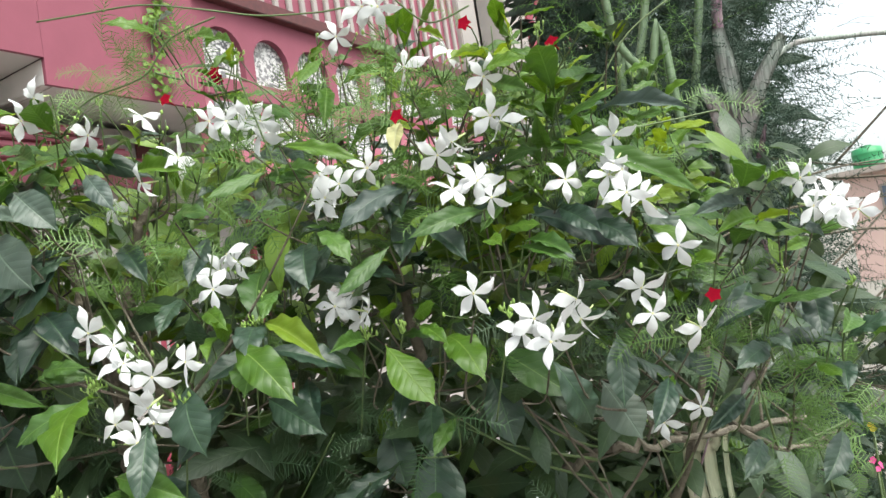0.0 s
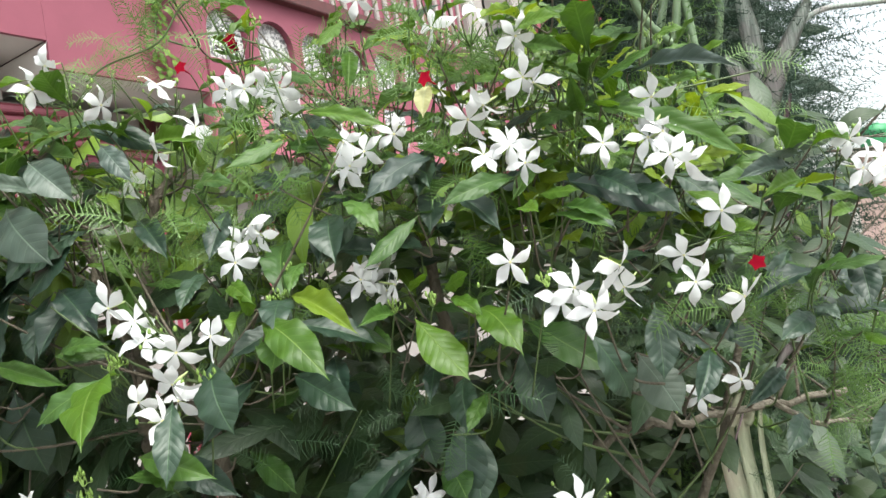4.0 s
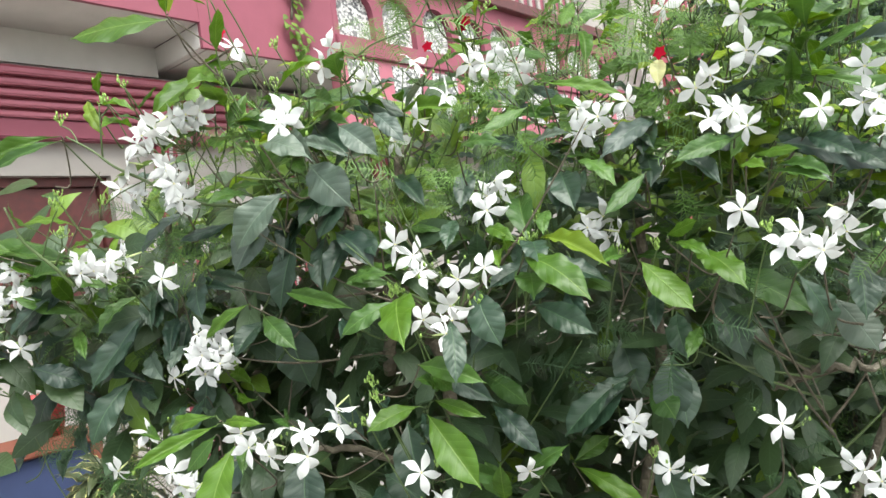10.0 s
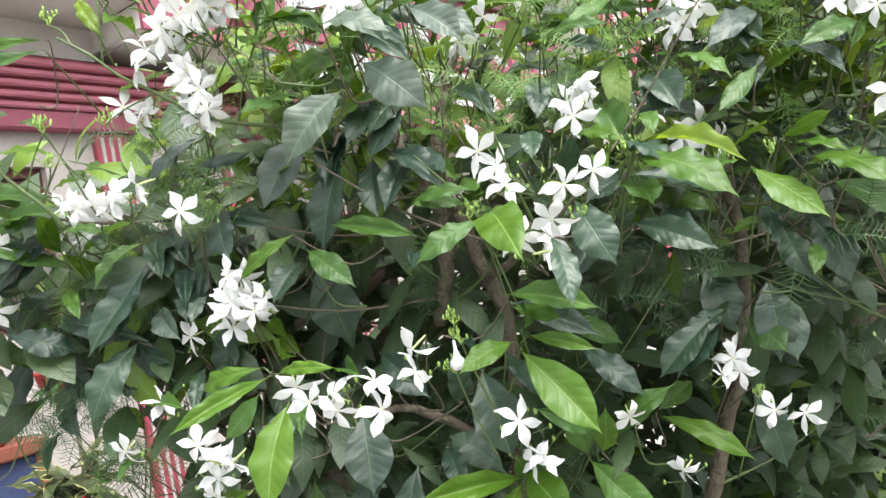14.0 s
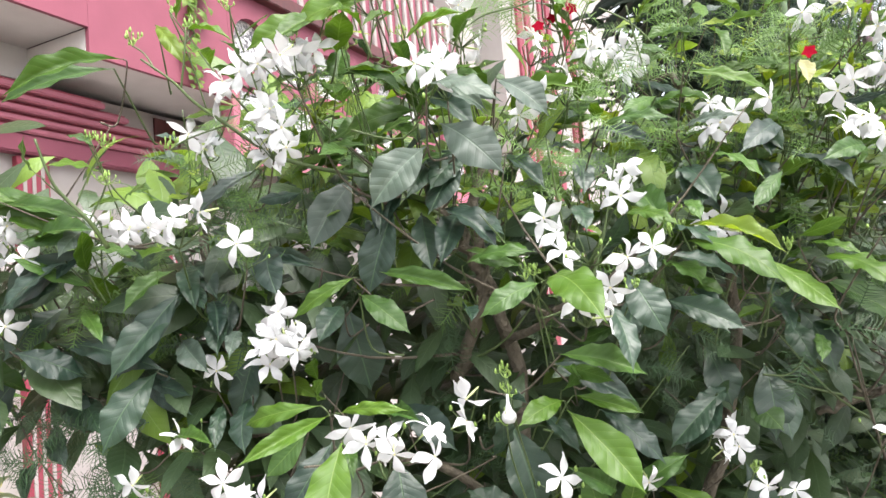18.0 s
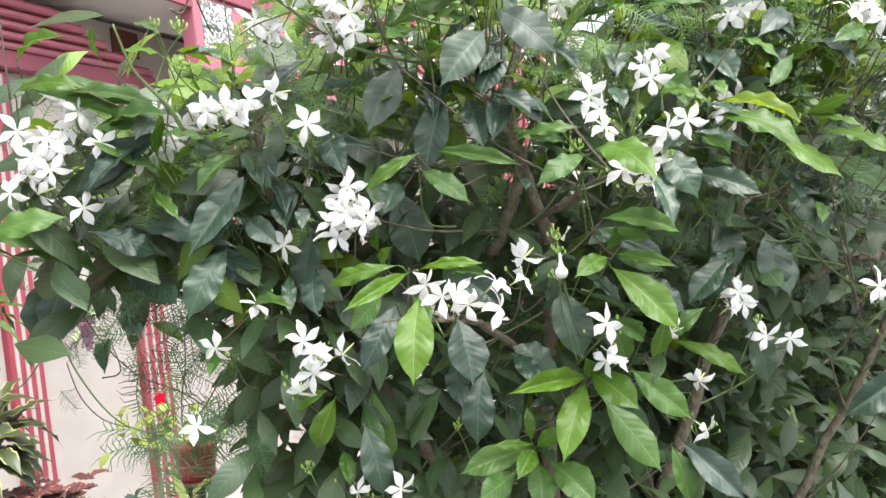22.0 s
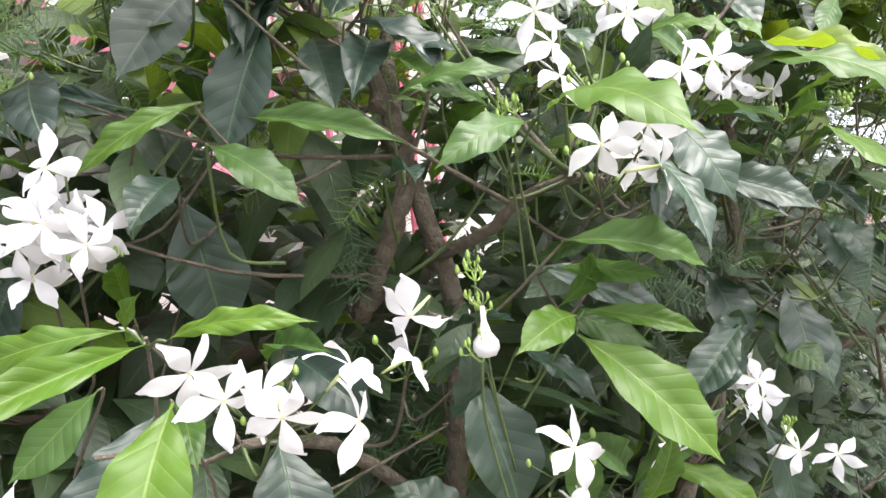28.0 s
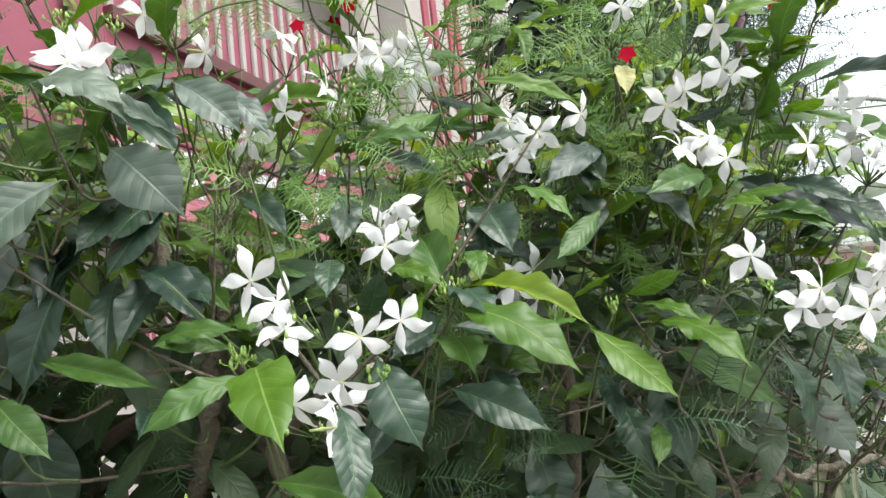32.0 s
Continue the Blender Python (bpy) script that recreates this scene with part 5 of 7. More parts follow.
leaf((-0.839, 1.037, 1.551), (-0.819, 0.957, 1.493), 0.028, 'd')
leaf((-0.795, 1.098, 1.446), (-0.812, 1.032, 1.394), 0.026, 'd')
leaf((-1.051, 1.096, 1.432), (-0.993, 1.012, 1.382), 0.037, 'd')
leaf((-0.827, 1.011, 1.408), (-0.829, 0.948, 1.353), 0.023, 'd')
leaf((-0.890, 0.980, 1.364), (-0.819, 0.903, 1.369), 0.022, 'm')
leaf((-1.083, 1.106, 1.496), (-1.003, 1.010, 1.462), 0.022, 'd')
leaf((-1.017, 1.029, 1.554), (-0.966, 0.961, 1.503), 0.022, 'm')
leaf((-0.794, 0.977, 1.506), (-0.798, 0.914, 1.472), 0.022, 'p')
leaf((-0.608, 0.930, 1.570), (-0.484, 0.873, 1.530), 0.026, 'm', True)
leaf((-0.630, 0.856, 1.560), (-0.710, 0.866, 1.515), 0.022, 'g', True)
leaf((-0.628, 0.892, 1.540), (-0.569, 0.852, 1.485), 0.035, 'm', True)
leaf((-0.677, 0.939, 1.579), (-0.780, 0.984, 1.605), 0.019, 'd', True)
leaf((-0.652, 0.950, 1.528), (-0.685, 0.901, 1.481), 0.036, 'd', True)
leaf((-0.650, 1.035, 1.527), (-0.624, 1.043, 1.402), 0.074, 'd', True)
leaf((-0.669, 0.783, 1.407), (-0.758, 0.713, 1.375), 0.022, 'g', True)
leaf((-0.679, 0.805, 1.416), (-0.771, 0.847, 1.396), 0.026, 'g', True)
leaf((-0.700, 0.836, 1.383), (-0.749, 0.834, 1.337), 0.032, 'm', True)
leaf((-0.658, 0.784, 1.408), (-0.582, 0.736, 1.410), 0.016, 'g', True)
leaf((-0.443, 0.926, 1.352), (-0.424, 0.885, 1.244), 0.063, 'd', True)
leaf((-0.401, 0.808, 1.395), (-0.464, 0.768, 1.377), 0.029, 'g', True)
leaf((-0.383, 0.829, 1.397), (-0.311, 0.793, 1.373), 0.020, 'g', True)
leaf((-0.393, 0.824, 1.381), (-0.327, 0.768, 1.290), 0.051, 'g', True)
leaf((-0.317, 0.945, 1.359), (-0.251, 0.898, 1.288), 0.038, 'd', True)
leaf((-0.410, 0.829, 1.534), (-0.491, 0.805, 1.498), 0.032, 'm', True)
leaf((-0.211, 1.050, 1.224), (-0.102, 1.000, 1.155), 0.032, 'g', True)
leaf((-0.210, 1.051, 1.229), (-0.145, 1.086, 1.256), 0.032, 'g', True)
leaf((-0.237, 0.806, 1.569), (-0.160, 0.722, 1.506), 0.044, 'g', True)
leaf((-0.212, 0.848, 1.591), (-0.131, 0.760, 1.541), 0.030, 'n', True)
leaf((-0.081, 0.890, 1.541), (-0.029, 0.829, 1.468), 0.050, 'g', True)
leaf((-0.009, 0.901, 1.539), (0.031, 0.800, 1.488), 0.045, 'g', True)
leaf((-0.401, 0.821, 1.538), (-0.380, 0.680, 1.484), 0.052, 'g', True)
leaf((-0.303, 0.828, 1.537), (-0.277, 0.785, 1.459), 0.050, 'd', True)
leaf((-0.513, 0.849, 1.742), (-0.446, 0.803, 1.665), 0.060, 'p', True)
leaf((-0.448, 0.788, 1.775), (-0.395, 0.769, 1.722), 0.041, 'p', True)
leaf((-0.022, 0.930, 1.733), (-0.118, 0.869, 1.683), 0.036, 'p', True)
leaf((0.054, 0.993, 1.510), (0.149, 0.935, 1.431), 0.054, 'm', True)
leaf((0.186, 0.958, 1.447), (0.218, 0.919, 1.371), 0.058, 'p', True)
leaf((0.114, 0.875, 1.495), (0.156, 0.904, 1.403), 0.047, 'd', True)
leaf((0.173, 0.865, 1.747), (0.316, 0.829, 1.654), 0.032, 'm', True)
leaf((0.216, 0.884, 1.783), (0.313, 0.809, 1.753), 0.026, 'p', True)
leaf((-0.422, 0.867, 1.557), (-0.489, 0.855, 1.568), 0.021, 'm', True)
leaf((-0.597, 0.897, 1.329), (-0.592, 0.851, 1.239), 0.062, 'd', True)
leaf((-0.658, 0.805, 1.373), (-0.683, 0.747, 1.272), 0.051, 'g', True)
leaf((-0.414, 0.900, 1.216), (-0.550, 0.840, 1.224), 0.032, 'g', True)
leaf((-0.417, 0.900, 1.211), (-0.484, 0.830, 1.121), 0.047, 'g', True)
leaf((-0.410, 0.900, 1.225), (-0.371, 0.820, 1.181), 0.050, 'g', True)
leaf((-0.410, 0.900, 1.217), (-0.420, 0.880, 1.252), 0.022, 'g', True)
leaf((-0.382, 0.930, 1.173), (-0.321, 0.880, 1.067), 0.054, 'm', True)
leaf((-0.327, 0.950, 1.209), (-0.256, 0.900, 1.131), 0.048, 'm', True)
leaf((-0.325, 0.970, 1.209), (-0.342, 0.960, 1.274), 0.040, 'm', True)
leaf((-0.436, 0.960, 1.205), (-0.505, 0.980, 1.263), 0.049, 'd', True)
leaf((-0.498, 0.930, 1.116), (-0.614, 0.920, 1.097), 0.043, 'm', True)
leaf((-0.531, 0.910, 1.094), (-0.602, 0.850, 1.083), 0.041, 'm', True)
leaf((-0.497, 0.910, 1.124), (-0.462, 0.870, 1.155), 0.026, 'g', True)
leaf((-0.501, 0.910, 1.120), (-0.543, 0.860, 1.098), 0.031, 'g', True)
leaf((-0.473, 0.930, 1.091), (-0.428, 0.870, 1.041), 0.054, 'm', True)
leaf((-0.489, 0.940, 1.090), (-0.505, 0.890, 1.033), 0.045, 'm', True)
leaf((-0.501, 0.920, 1.125), (-0.569, 0.900, 1.138), 0.016, 'g', True)
leaf((-0.502, 0.920, 1.129), (-0.504, 0.920, 1.183), 0.017, 'g', True)
leaf((-0.249, 1.000, 1.063), (-0.240, 0.970, 0.975), 0.043, 'm', True)
leaf((-0.233, 1.000, 1.069), (-0.165, 0.930, 0.980), 0.051, 'p', True)
leaf((-0.550, 0.980, 1.232), (-0.578, 0.950, 1.124), 0.052, 'd', True)
leaf((-0.676, 0.920, 1.356), (-0.740, 0.880, 1.270), 0.043, 'd', True)
leaf((-0.741, 1.000, 1.171), (-0.724, 0.970, 1.064), 0.052, 'd', True)
leaf((-0.109, 1.050, 1.420), (-0.092, 1.020, 1.331), 0.060, 'd', True)
leaf((-0.042, 1.000, 1.387), (-0.040, 0.960, 1.285), 0.055, 'd', True)
leaf((0.132, 0.900, 1.900), (0.116, 0.860, 1.924), 0.015, 'n', True)
leaf((0.255, 0.900, 1.872), (0.209, 0.850, 1.885), 0.015, 'n', True)
leaf((0.261, 0.900, 1.872), (0.275, 0.870, 1.889), 0.014, 'n', True)
leaf((0.113, 0.920, 1.865), (0.047, 0.840, 1.863), 0.017, 'n', True)
leaf((0.155, 0.920, 1.863), (0.102, 0.850, 1.864), 0.017, 'n', True)
leaf((0.164, 0.900, 1.818), (0.198, 0.840, 1.813), 0.016, 'n', True)
leaf((0.084, 0.920, 1.796), (0.062, 0.870, 1.815), 0.015, 'n', True)
leaf((-0.334, 1.000, 2.015), (-0.378, 0.940, 2.016), 0.015, 'g', True)
leaf((-0.111, 0.950, 1.927), (-0.139, 0.880, 1.874), 0.023, 'g', True)
leaf((0.023, 0.950, 1.944), (0.051, 0.900, 1.946), 0.016, 'n', True)
leaf((0.018, 0.950, 1.942), (0.051, 0.880, 1.899), 0.013, 'n', True)
leaf((0.115, 0.930, 1.885), (0.038, 0.850, 1.860), 0.017, 'n', True)
leaf((-0.083, 0.950, 1.885), (-0.032, 0.900, 1.878), 0.016, 'g', True)
leaf((0.294, 0.920, 1.665), (0.213, 0.860, 1.692), 0.018, 'g', True)
leaf((0.170, 0.950, 1.641), (0.213, 0.880, 1.644), 0.022, 'm', True)
leaf((0.270, 0.930, 1.639), (0.319, 0.880, 1.606), 0.024, 'g', True)
leaf((-0.004, 0.970, 1.724), (-0.050, 0.900, 1.744), 0.019, 'm', True)
leaf((0.100, 0.940, 1.701), (0.054, 0.880, 1.656), 0.021, 'm', True)
leaf((0.424, 0.980, 1.617), (0.464, 0.920, 1.621), 0.016, 'n', True)
leaf((0.441, 0.980, 1.624), (0.376, 0.930, 1.604), 0.023, 'm', True)
leaf((0.276, 0.980, 1.668), (0.327, 0.930, 1.586), 0.045, 'd', True)
leaf((0.484, 0.980, 1.601), (0.507, 0.900, 1.595), 0.025, 'm', True)
leaf((0.505, 0.980, 1.585), (0.431, 0.930, 1.576), 0.018, 'g', True)
leaf((0.427, 1.020, 1.541), (0.366, 0.980, 1.481), 0.031, 'd', True)
leaf((0.482, 1.020, 1.523), (0.482, 0.970, 1.461), 0.034, 'd', True)
leaf((-0.663, 0.800, 1.969), (-0.649, 0.780, 2.003), 0.020, 'n', True)
leaf((-0.645, 0.860, 1.892), (-0.703, 0.800, 1.838), 0.030, 'g', True)
leaf((-0.625, 0.950, 1.884), (-0.637, 0.900, 1.811), 0.033, 'm', True)
leaf((-0.392, 0.980, 1.816), (-0.300, 0.920, 1.797), 0.028, 'g', True)
leaf((-0.159, 1.000, 1.771), (-0.194, 0.920, 1.762), 0.029, 'm', True)
leaf((-0.518, 0.950, 1.723), (-0.559, 0.900, 1.658), 0.034, 'd', True)
leaf((-0.470, 0.950, 1.716), (-0.529, 0.900, 1.665), 0.040, 'd', True)
leaf((-0.570, 0.950, 1.773), (-0.538, 0.900, 1.734), 0.030, 'm', True)
leaf((-0.421, 0.980, 1.722), (-0.368, 0.920, 1.659), 0.033, 'd', True)
leaf((-0.471, 1.000, 1.643), (-0.430, 0.950, 1.594), 0.027, 'm', True)
leaf((-0.231, 1.050, 1.732), (-0.296, 1.000, 1.672), 0.044, 'd', True)
leaf((-0.038, 0.980, 1.696), (-0.047, 0.920, 1.637), 0.037, 'd', True)
leaf((0.055, 0.950, 1.697), (0.076, 0.900, 1.668), 0.044, 'd', True)
leaf((0.145, 0.950, 1.692), (0.157, 0.880, 1.640), 0.042, 'd', True)
leaf((-0.060, 0.980, 1.832), (-0.023, 0.900, 1.809), 0.031, 'm', True)
leaf((0.194, 1.000, 1.125), (0.037, 0.950, 1.077), 0.057, 'd', True)
leaf((0.204, 1.000, 1.120), (0.181, 0.960, 1.024), 0.052, 'd', True)
leaf((0.220, 1.000, 1.123), (0.259, 0.950, 1.053), 0.052, 'd', True)
leaf((0.252, 1.000, 1.128), (0.297, 0.950, 1.113), 0.048, 'd', True)
leaf((-0.079, 1.000, 1.348), (-0.056, 0.950, 1.303), 0.046, 'm', True)
leaf((0.048, 1.050, 1.466), (0.064, 1.000, 1.367), 0.058, 'd', True)
leaf((-0.579, 1.000, 1.386), (-0.515, 0.950, 1.322), 0.048, 'd', True)
leaf((-0.332, 1.000, 1.399), (-0.260, 0.930, 1.351), 0.036, 'm', True)
leaf((-0.891, 0.860, 1.847), (-1.005, 0.800, 1.788), 0.030, 'g', True)
leaf((-0.862, 0.900, 1.905), (-0.817, 0.860, 1.833), 0.021, 'n', True)
leaf((-1.130, 1.100, 1.521), (-1.029, 1.020, 1.445), 0.048, 'm', True)
leaf((-0.867, 1.000, 1.563), (-0.959, 0.950, 1.453), 0.050, 'd', True)
leaf((-1.062, 1.050, 1.508), (-0.895, 1.000, 1.457), 0.039, 'd', True)
leaf((-0.909, 1.000, 1.461), (-0.970, 0.950, 1.363), 0.053, 'd', True)
leaf((-1.067, 1.100, 1.562), (-1.135, 1.050, 1.490), 0.058, 'd', True)
leaf((-0.870, 0.986, 1.565), (-0.957, 0.975, 1.455), 0.053, 'd', True)
leaf((-1.097, 0.998, 1.503), (-1.013, 1.023, 1.459), 0.043, 'd', True)
leaf((-0.625, 1.005, 1.709), (-0.691, 0.955, 1.605), 0.058, 'p', True)
leaf((-0.537, 0.802, 1.703), (-0.607, 0.781, 1.630), 0.053, 'p', True)
leaf((-0.760, 1.000, 1.731), (-0.846, 0.950, 1.654), 0.026, 'p', True)
leaf((-0.043, 1.008, 1.393), (-0.058, 0.971, 1.286), 0.060, 'd', True)


def buds(p, spread=0.013, count=11, foot=None):
    """A tight, forked head of small green buds on a short stalk; foot: where the stalk leaves its branch."""
    p = Vector(p)
    root = p + Vector((rs.uniform(-0.006, 0.006), 0.008, -0.014))
    lean = 0.03 if p.x < -0.3 else -0.03
    foot = Vector(foot) if foot else root + Vector((lean, 0.05, -0.12))
    bend = root * 0.6 + foot * 0.4 + Vector((rs.uniform(-0.006, 0.006), 0.006, 0.004))
    bm = tube(bmesh.new(), [home @ q for q in glide([root, bend, foot], 4)], 0.0011, 5)
    forks = [root + Vector((rs.uniform(-0.5, 0.5) * spread, rs.uniform(-0.3, 0.3) * spread, rs.uniform(0.002, 0.009))) for _ in range(4)]
    for f in forks:
        tube(bm, [home @ root, home @ (root * 0.5 + f * 0.5 + Vector((0, 0, -0.001))), home @ f], 0.0008, 4, slot=1)
    for k in range(count):
        f = forks[k % 4]
        q = f + Vector((rs.gauss(0, spread * 0.35), rs.gauss(0, spread * 0.3), rs.uniform(0.0, 0.011)))
        w = rs.uniform(0.0010, 0.0019)
        tube(bm, [home @ f, home @ (f * 0.4 + q * 0.6 + Vector((0, 0, -0.001))), home @ q], 0.0005, 4, slot=1)
        lathe(bm, [(w * 0.5, -w), (w, 0.0), (w * 0.9, w * 1.2), (w * 0.35, w * 2.8)], 6, home @ q, slot=1)
    part("bud_head", bm, (STALK, BUD), shrub, "head of small green buds")


def sprig(base, tip, leaves=6, size=0.085, kinds="gmm", head=True):
    """A rising shoot with paired leaves and a bud head at its end."""
    base, tip = Vector(base), Vector(tip)
    mid = base * 0.5 + tip * 0.5 + Vector((rs.uniform(-0.012, 0.012), rs.uniform(0, 0.02), -0.01))
    line = glide([base, mid, tip], 5)
    part("shoot", tube(bmesh.new(), [home @ q for q in line], [0.0017 - 0.0009 * i / (len(line) - 1) for i in range(len(line))], 6), STALK, shrub)
    turn = rs.uniform(0, math.tau)
    for k in range(leaves):
        t = 0.35 + 0.62 * (k // 2) / max(1, leaves // 2)
        q = line[min(len(line) - 1, int(t * (len(line) - 1)))]
        a = turn + (k % 2) * math.pi + (k // 2) * 1.4 + rs.uniform(-0.35, 0.35)
        d = Vector((math.cos(a), math.sin(a) * 0.8 - 0.25, rs.uniform(-0.45, 0.55))).normalized()
        L = size * rs.uniform(0.7, 1.2)
        ob = new("leaf", SHAPES[kinds[rs.randrange(len(kinds))]][rs.randrange(5)])
        ob.parent = shrub
        ob.matrix_basis = home @ leaf_matrix(q, q + d * L, L * rs.uniform(0.30, 0.43), (rs.uniform(-0.3, 0.3) - d.x * 0.3, -0.5, rs.uniform(0.5, 1.0)))
    if head:
        buds(tip + Vector((0, 0, 0.012)), 0.012, 8)


buds((-0.424, 0.840, 1.554))
buds((-0.228, 0.837, 1.592))
buds((-0.063, 0.875, 1.566))
buds((0.071, 0.798, 1.569))
buds((-0.108, 0.906, 1.563))
buds((-0.578, 0.780, 1.980))
buds((-0.418, 0.834, 1.558))
buds((-0.223, 0.842, 1.599))
buds((-0.545, 0.855, 1.928))
buds((-0.299, 0.799, 1.526))
buds((-0.468, 0.819, 1.439))
buds((-0.464, 0.805, 1.386))
buds((-0.616, 0.857, 1.861))
buds((-0.463, 0.820, 1.416))
buds((-0.091, 0.969, 1.258))
buds((-0.683, 0.840, 1.862))
buds((-0.602, 0.964, 1.162))
buds((-0.828, 1.019, 1.111))
for line, r0, r1 in (([(-0.605, 0.95, 1.701), (-0.662, 0.93, 1.710), (-0.722, 0.90, 1.726), (-0.776, 0.88, 1.764), (-0.809, 0.86, 1.788), (-0.833, 0.85, 1.814), (-0.865, 0.84, 1.839)], 0.0032, 0.0013),
                     ([(-0.825, 0.86, 1.805), (-0.816, 0.85, 1.848), (-0.813, 0.85, 1.880)], 0.0015, 0.0010),
                     ([(-0.940, 0.92, 1.625), (-0.953, 0.90, 1.656), (-0.975, 0.89, 1.684), (-0.989, 0.88, 1.708), (-1.002, 0.87, 1.758)], 0.0032, 0.0015)):
    line = glide(line, 5)
    part("shoot", tube(bmesh.new(), [home @ Vector(q) for q in line], [r0 + (r1 - r0) * i / (len(line) - 1) for i in range(len(line))], 7), STALK, shrub)
for head, foot in (((-0.873, 0.838, 1.872), (-0.850, 0.845, 1.826)), ((-0.812, 0.848, 1.893), (-0.814, 0.85, 1.860)), ((-0.924, 0.870, 1.755), (-0.965, 0.890, 1.677)),
                   ((-0.676, 0.880, 1.807), (-0.722, 0.900, 1.726)), ((-0.658, 0.880, 1.781), (-0.690, 0.915, 1.718)), ((-0.641, 0.890, 1.815), (-0.662, 0.930, 1.712)),
                   ((-0.854, 0.880, 1.753), (-0.776, 0.880, 1.764)), ((-0.748, 0.880, 1.780), (-0.740, 0.895, 1.738)), ((-0.933, 0.880, 1.714), (-0.953, 0.900, 1.660))):
    buds(head, 0.014, 13, foot)
sprig((-0.591, 0.829, 1.823), (-0.598, 0.781, 1.974), 5, 0.070, 'gg')
sprig((-0.739, 0.864, 1.830), (-0.754, 0.819, 1.891), 4, 0.060, 'gm')
sprig((-0.736, 0.926, 1.767), (-0.840, 0.884, 1.916), 5, 0.075, 'gm')
sprig((-0.917, 0.984, 1.675), (-0.963, 0.941, 1.770), 5, 0.070, 'gm')
sprig((0.191, 0.899, 1.722), (0.170, 0.845, 1.850), 6, 0.100, 'gm')
sprig((-0.265, 1.064, 1.792), (-0.318, 1.019, 1.899), 6, 0.090, 'gm')
sprig((-0.546, 1.007, 1.779), (-0.469, 0.936, 1.885), 7, 0.100, 'gmm')
sprig((-0.534, 0.909, 1.740), (-0.551, 0.855, 1.861), 7, 0.100, 'gmm')
sprig((0.174, 0.926, 1.763), (0.163, 0.880, 1.891), 6, 0.090, 'gg')
sprig((0.147, 0.928, 1.708), (0.187, 0.882, 1.816), 6, 0.080, 'gmm')
sprig((0.359, 0.909, 1.571), (0.371, 0.864, 1.663), 5, 0.090, 'gm')
sprig((0.400, 0.925, 1.441), (0.420, 0.879, 1.553), 6, 0.090, 'md')
sprig((0.492, 0.934, 1.397), (0.503, 0.887, 1.526), 6, 0.100, 'md')
sprig((-0.281, 1.067, 1.890), (-0.306, 1.020, 2.015), 5, 0.070, 'gg')
sprig((-0.202, 1.142, 1.839), (-0.138, 1.094, 1.971), 5, 0.075, 'gm')
sprig((-0.298, 1.067, 1.842), (-0.247, 1.026, 1.967), 5, 0.070, 'gm')
sprig((-0.589, 0.930, 1.650), (-0.609, 0.883, 1.772), 6, 0.090, 'mm')
sprig((-0.975, 1.004, 1.559), (-1.005, 0.970, 1.662), 7, 0.100, 'gm')
sprig((-1.214, 1.068, 1.466), (-1.307, 1.039, 1.548), 7, 0.120, 'gm')
sprig((-0.243, 0.892, 1.523), (-0.220, 0.855, 1.614), 6, 0.100, 'md')
sprig((-0.667, 0.916, 1.783), (-0.628, 0.864, 1.883), 6, 0.090, 'gm')
sprig((-0.560, 0.973, 1.793), (-0.516, 0.921, 1.886), 6, 0.090, 'gm')
# stems that carry the leaves
GROUPS = []
for q in TIPS:
    for g in GROUPS:
        if (g[0] - q).length < 0.03:
            g.append(q)
            break
    else:
        GROUPS.append([q])
for g in GROUPS:
    q = sum(g, Vector()) / len(g)
    lp, lr = nearest_limb(q, 0.08)
    if (lp - q).length > 0.14:
        lp = q + Vector((rs.gauss(0, 0.05), rs.uniform(0.04, 0.12), -rs.uniform(0.02, 0.09)))
    mid = q * 0.5 + lp * 0.5 + Vector((rs.uniform(-0.03, 0.03), 0.035, -0.03))
    pts = glide([home @ lp, home @ mid, home @ (q + Vector((0, 0.012, -0.006))), home @ q], 4)
    n_ = len(pts) - 1
    part("twig", tube(bmesh.new(), pts, [0.0016 - 0.0008 * i / n_ for i in range(n_ + 1)], 6), STALK if rs.random() < 0.3 else BARK, shrub)
    for e in g:
        if (e - q).length > 0.004:
            part("leaf_stalk", tube(bmesh.new(), [home @ (q + Vector((0, 0.012, -0.006))), home @ (q * 0.4 + e * 0.6), home @ e], 0.0009, 5), STALK, shrub)


def closed_bloom(p):
    """One unopened white corolla hanging from its stalk."""
    bm = bmesh.new()
    p = home @ Vector(p)
    lathe(bm, [(0.0015, 0.022), (0.002, 0.012), (0.0045, 0.004), (0.0085, -0.001), (0.009, -0.006), (0.006, -0.011), (0.001, -0.012)], 12, p)
    tube(bm, glide([p + Vector((0, 0, 0.02)), p + Vector((0.001, 0, 0.03)), p + Vector((-0.002, 0.01, 0.036))], 3), 0.0008, 5, 1)
    part("closed_bloom", bm, (PETAL, STALK), shrub, "closed white bloom hanging down")


closed_bloom((-0.465, 0.813, 1.386))
# further shoots along the top of the shrub
rt = random.Random(15)
for k in range(92):
    x = rt.uniform(-0.95, 0.5)
    z = rt.uniform(1.58, crown_top(x) + 0.04)
    y = front(x, z) + rt.uniform(0.04, 0.34)
    tip = Vector((x, y, z))
    sprig(tip + Vector((rt.uniform(-0.05, 0.05), rt.uniform(0.02, 0.08), -rt.uniform(0.12, 0.22))), tip, rt.choice((4, 6, 6, 8)), rt.uniform(0.065, 0.1), "ngmmd" if z > 1.74 else "gmmdd", rt.random() < 0.4)

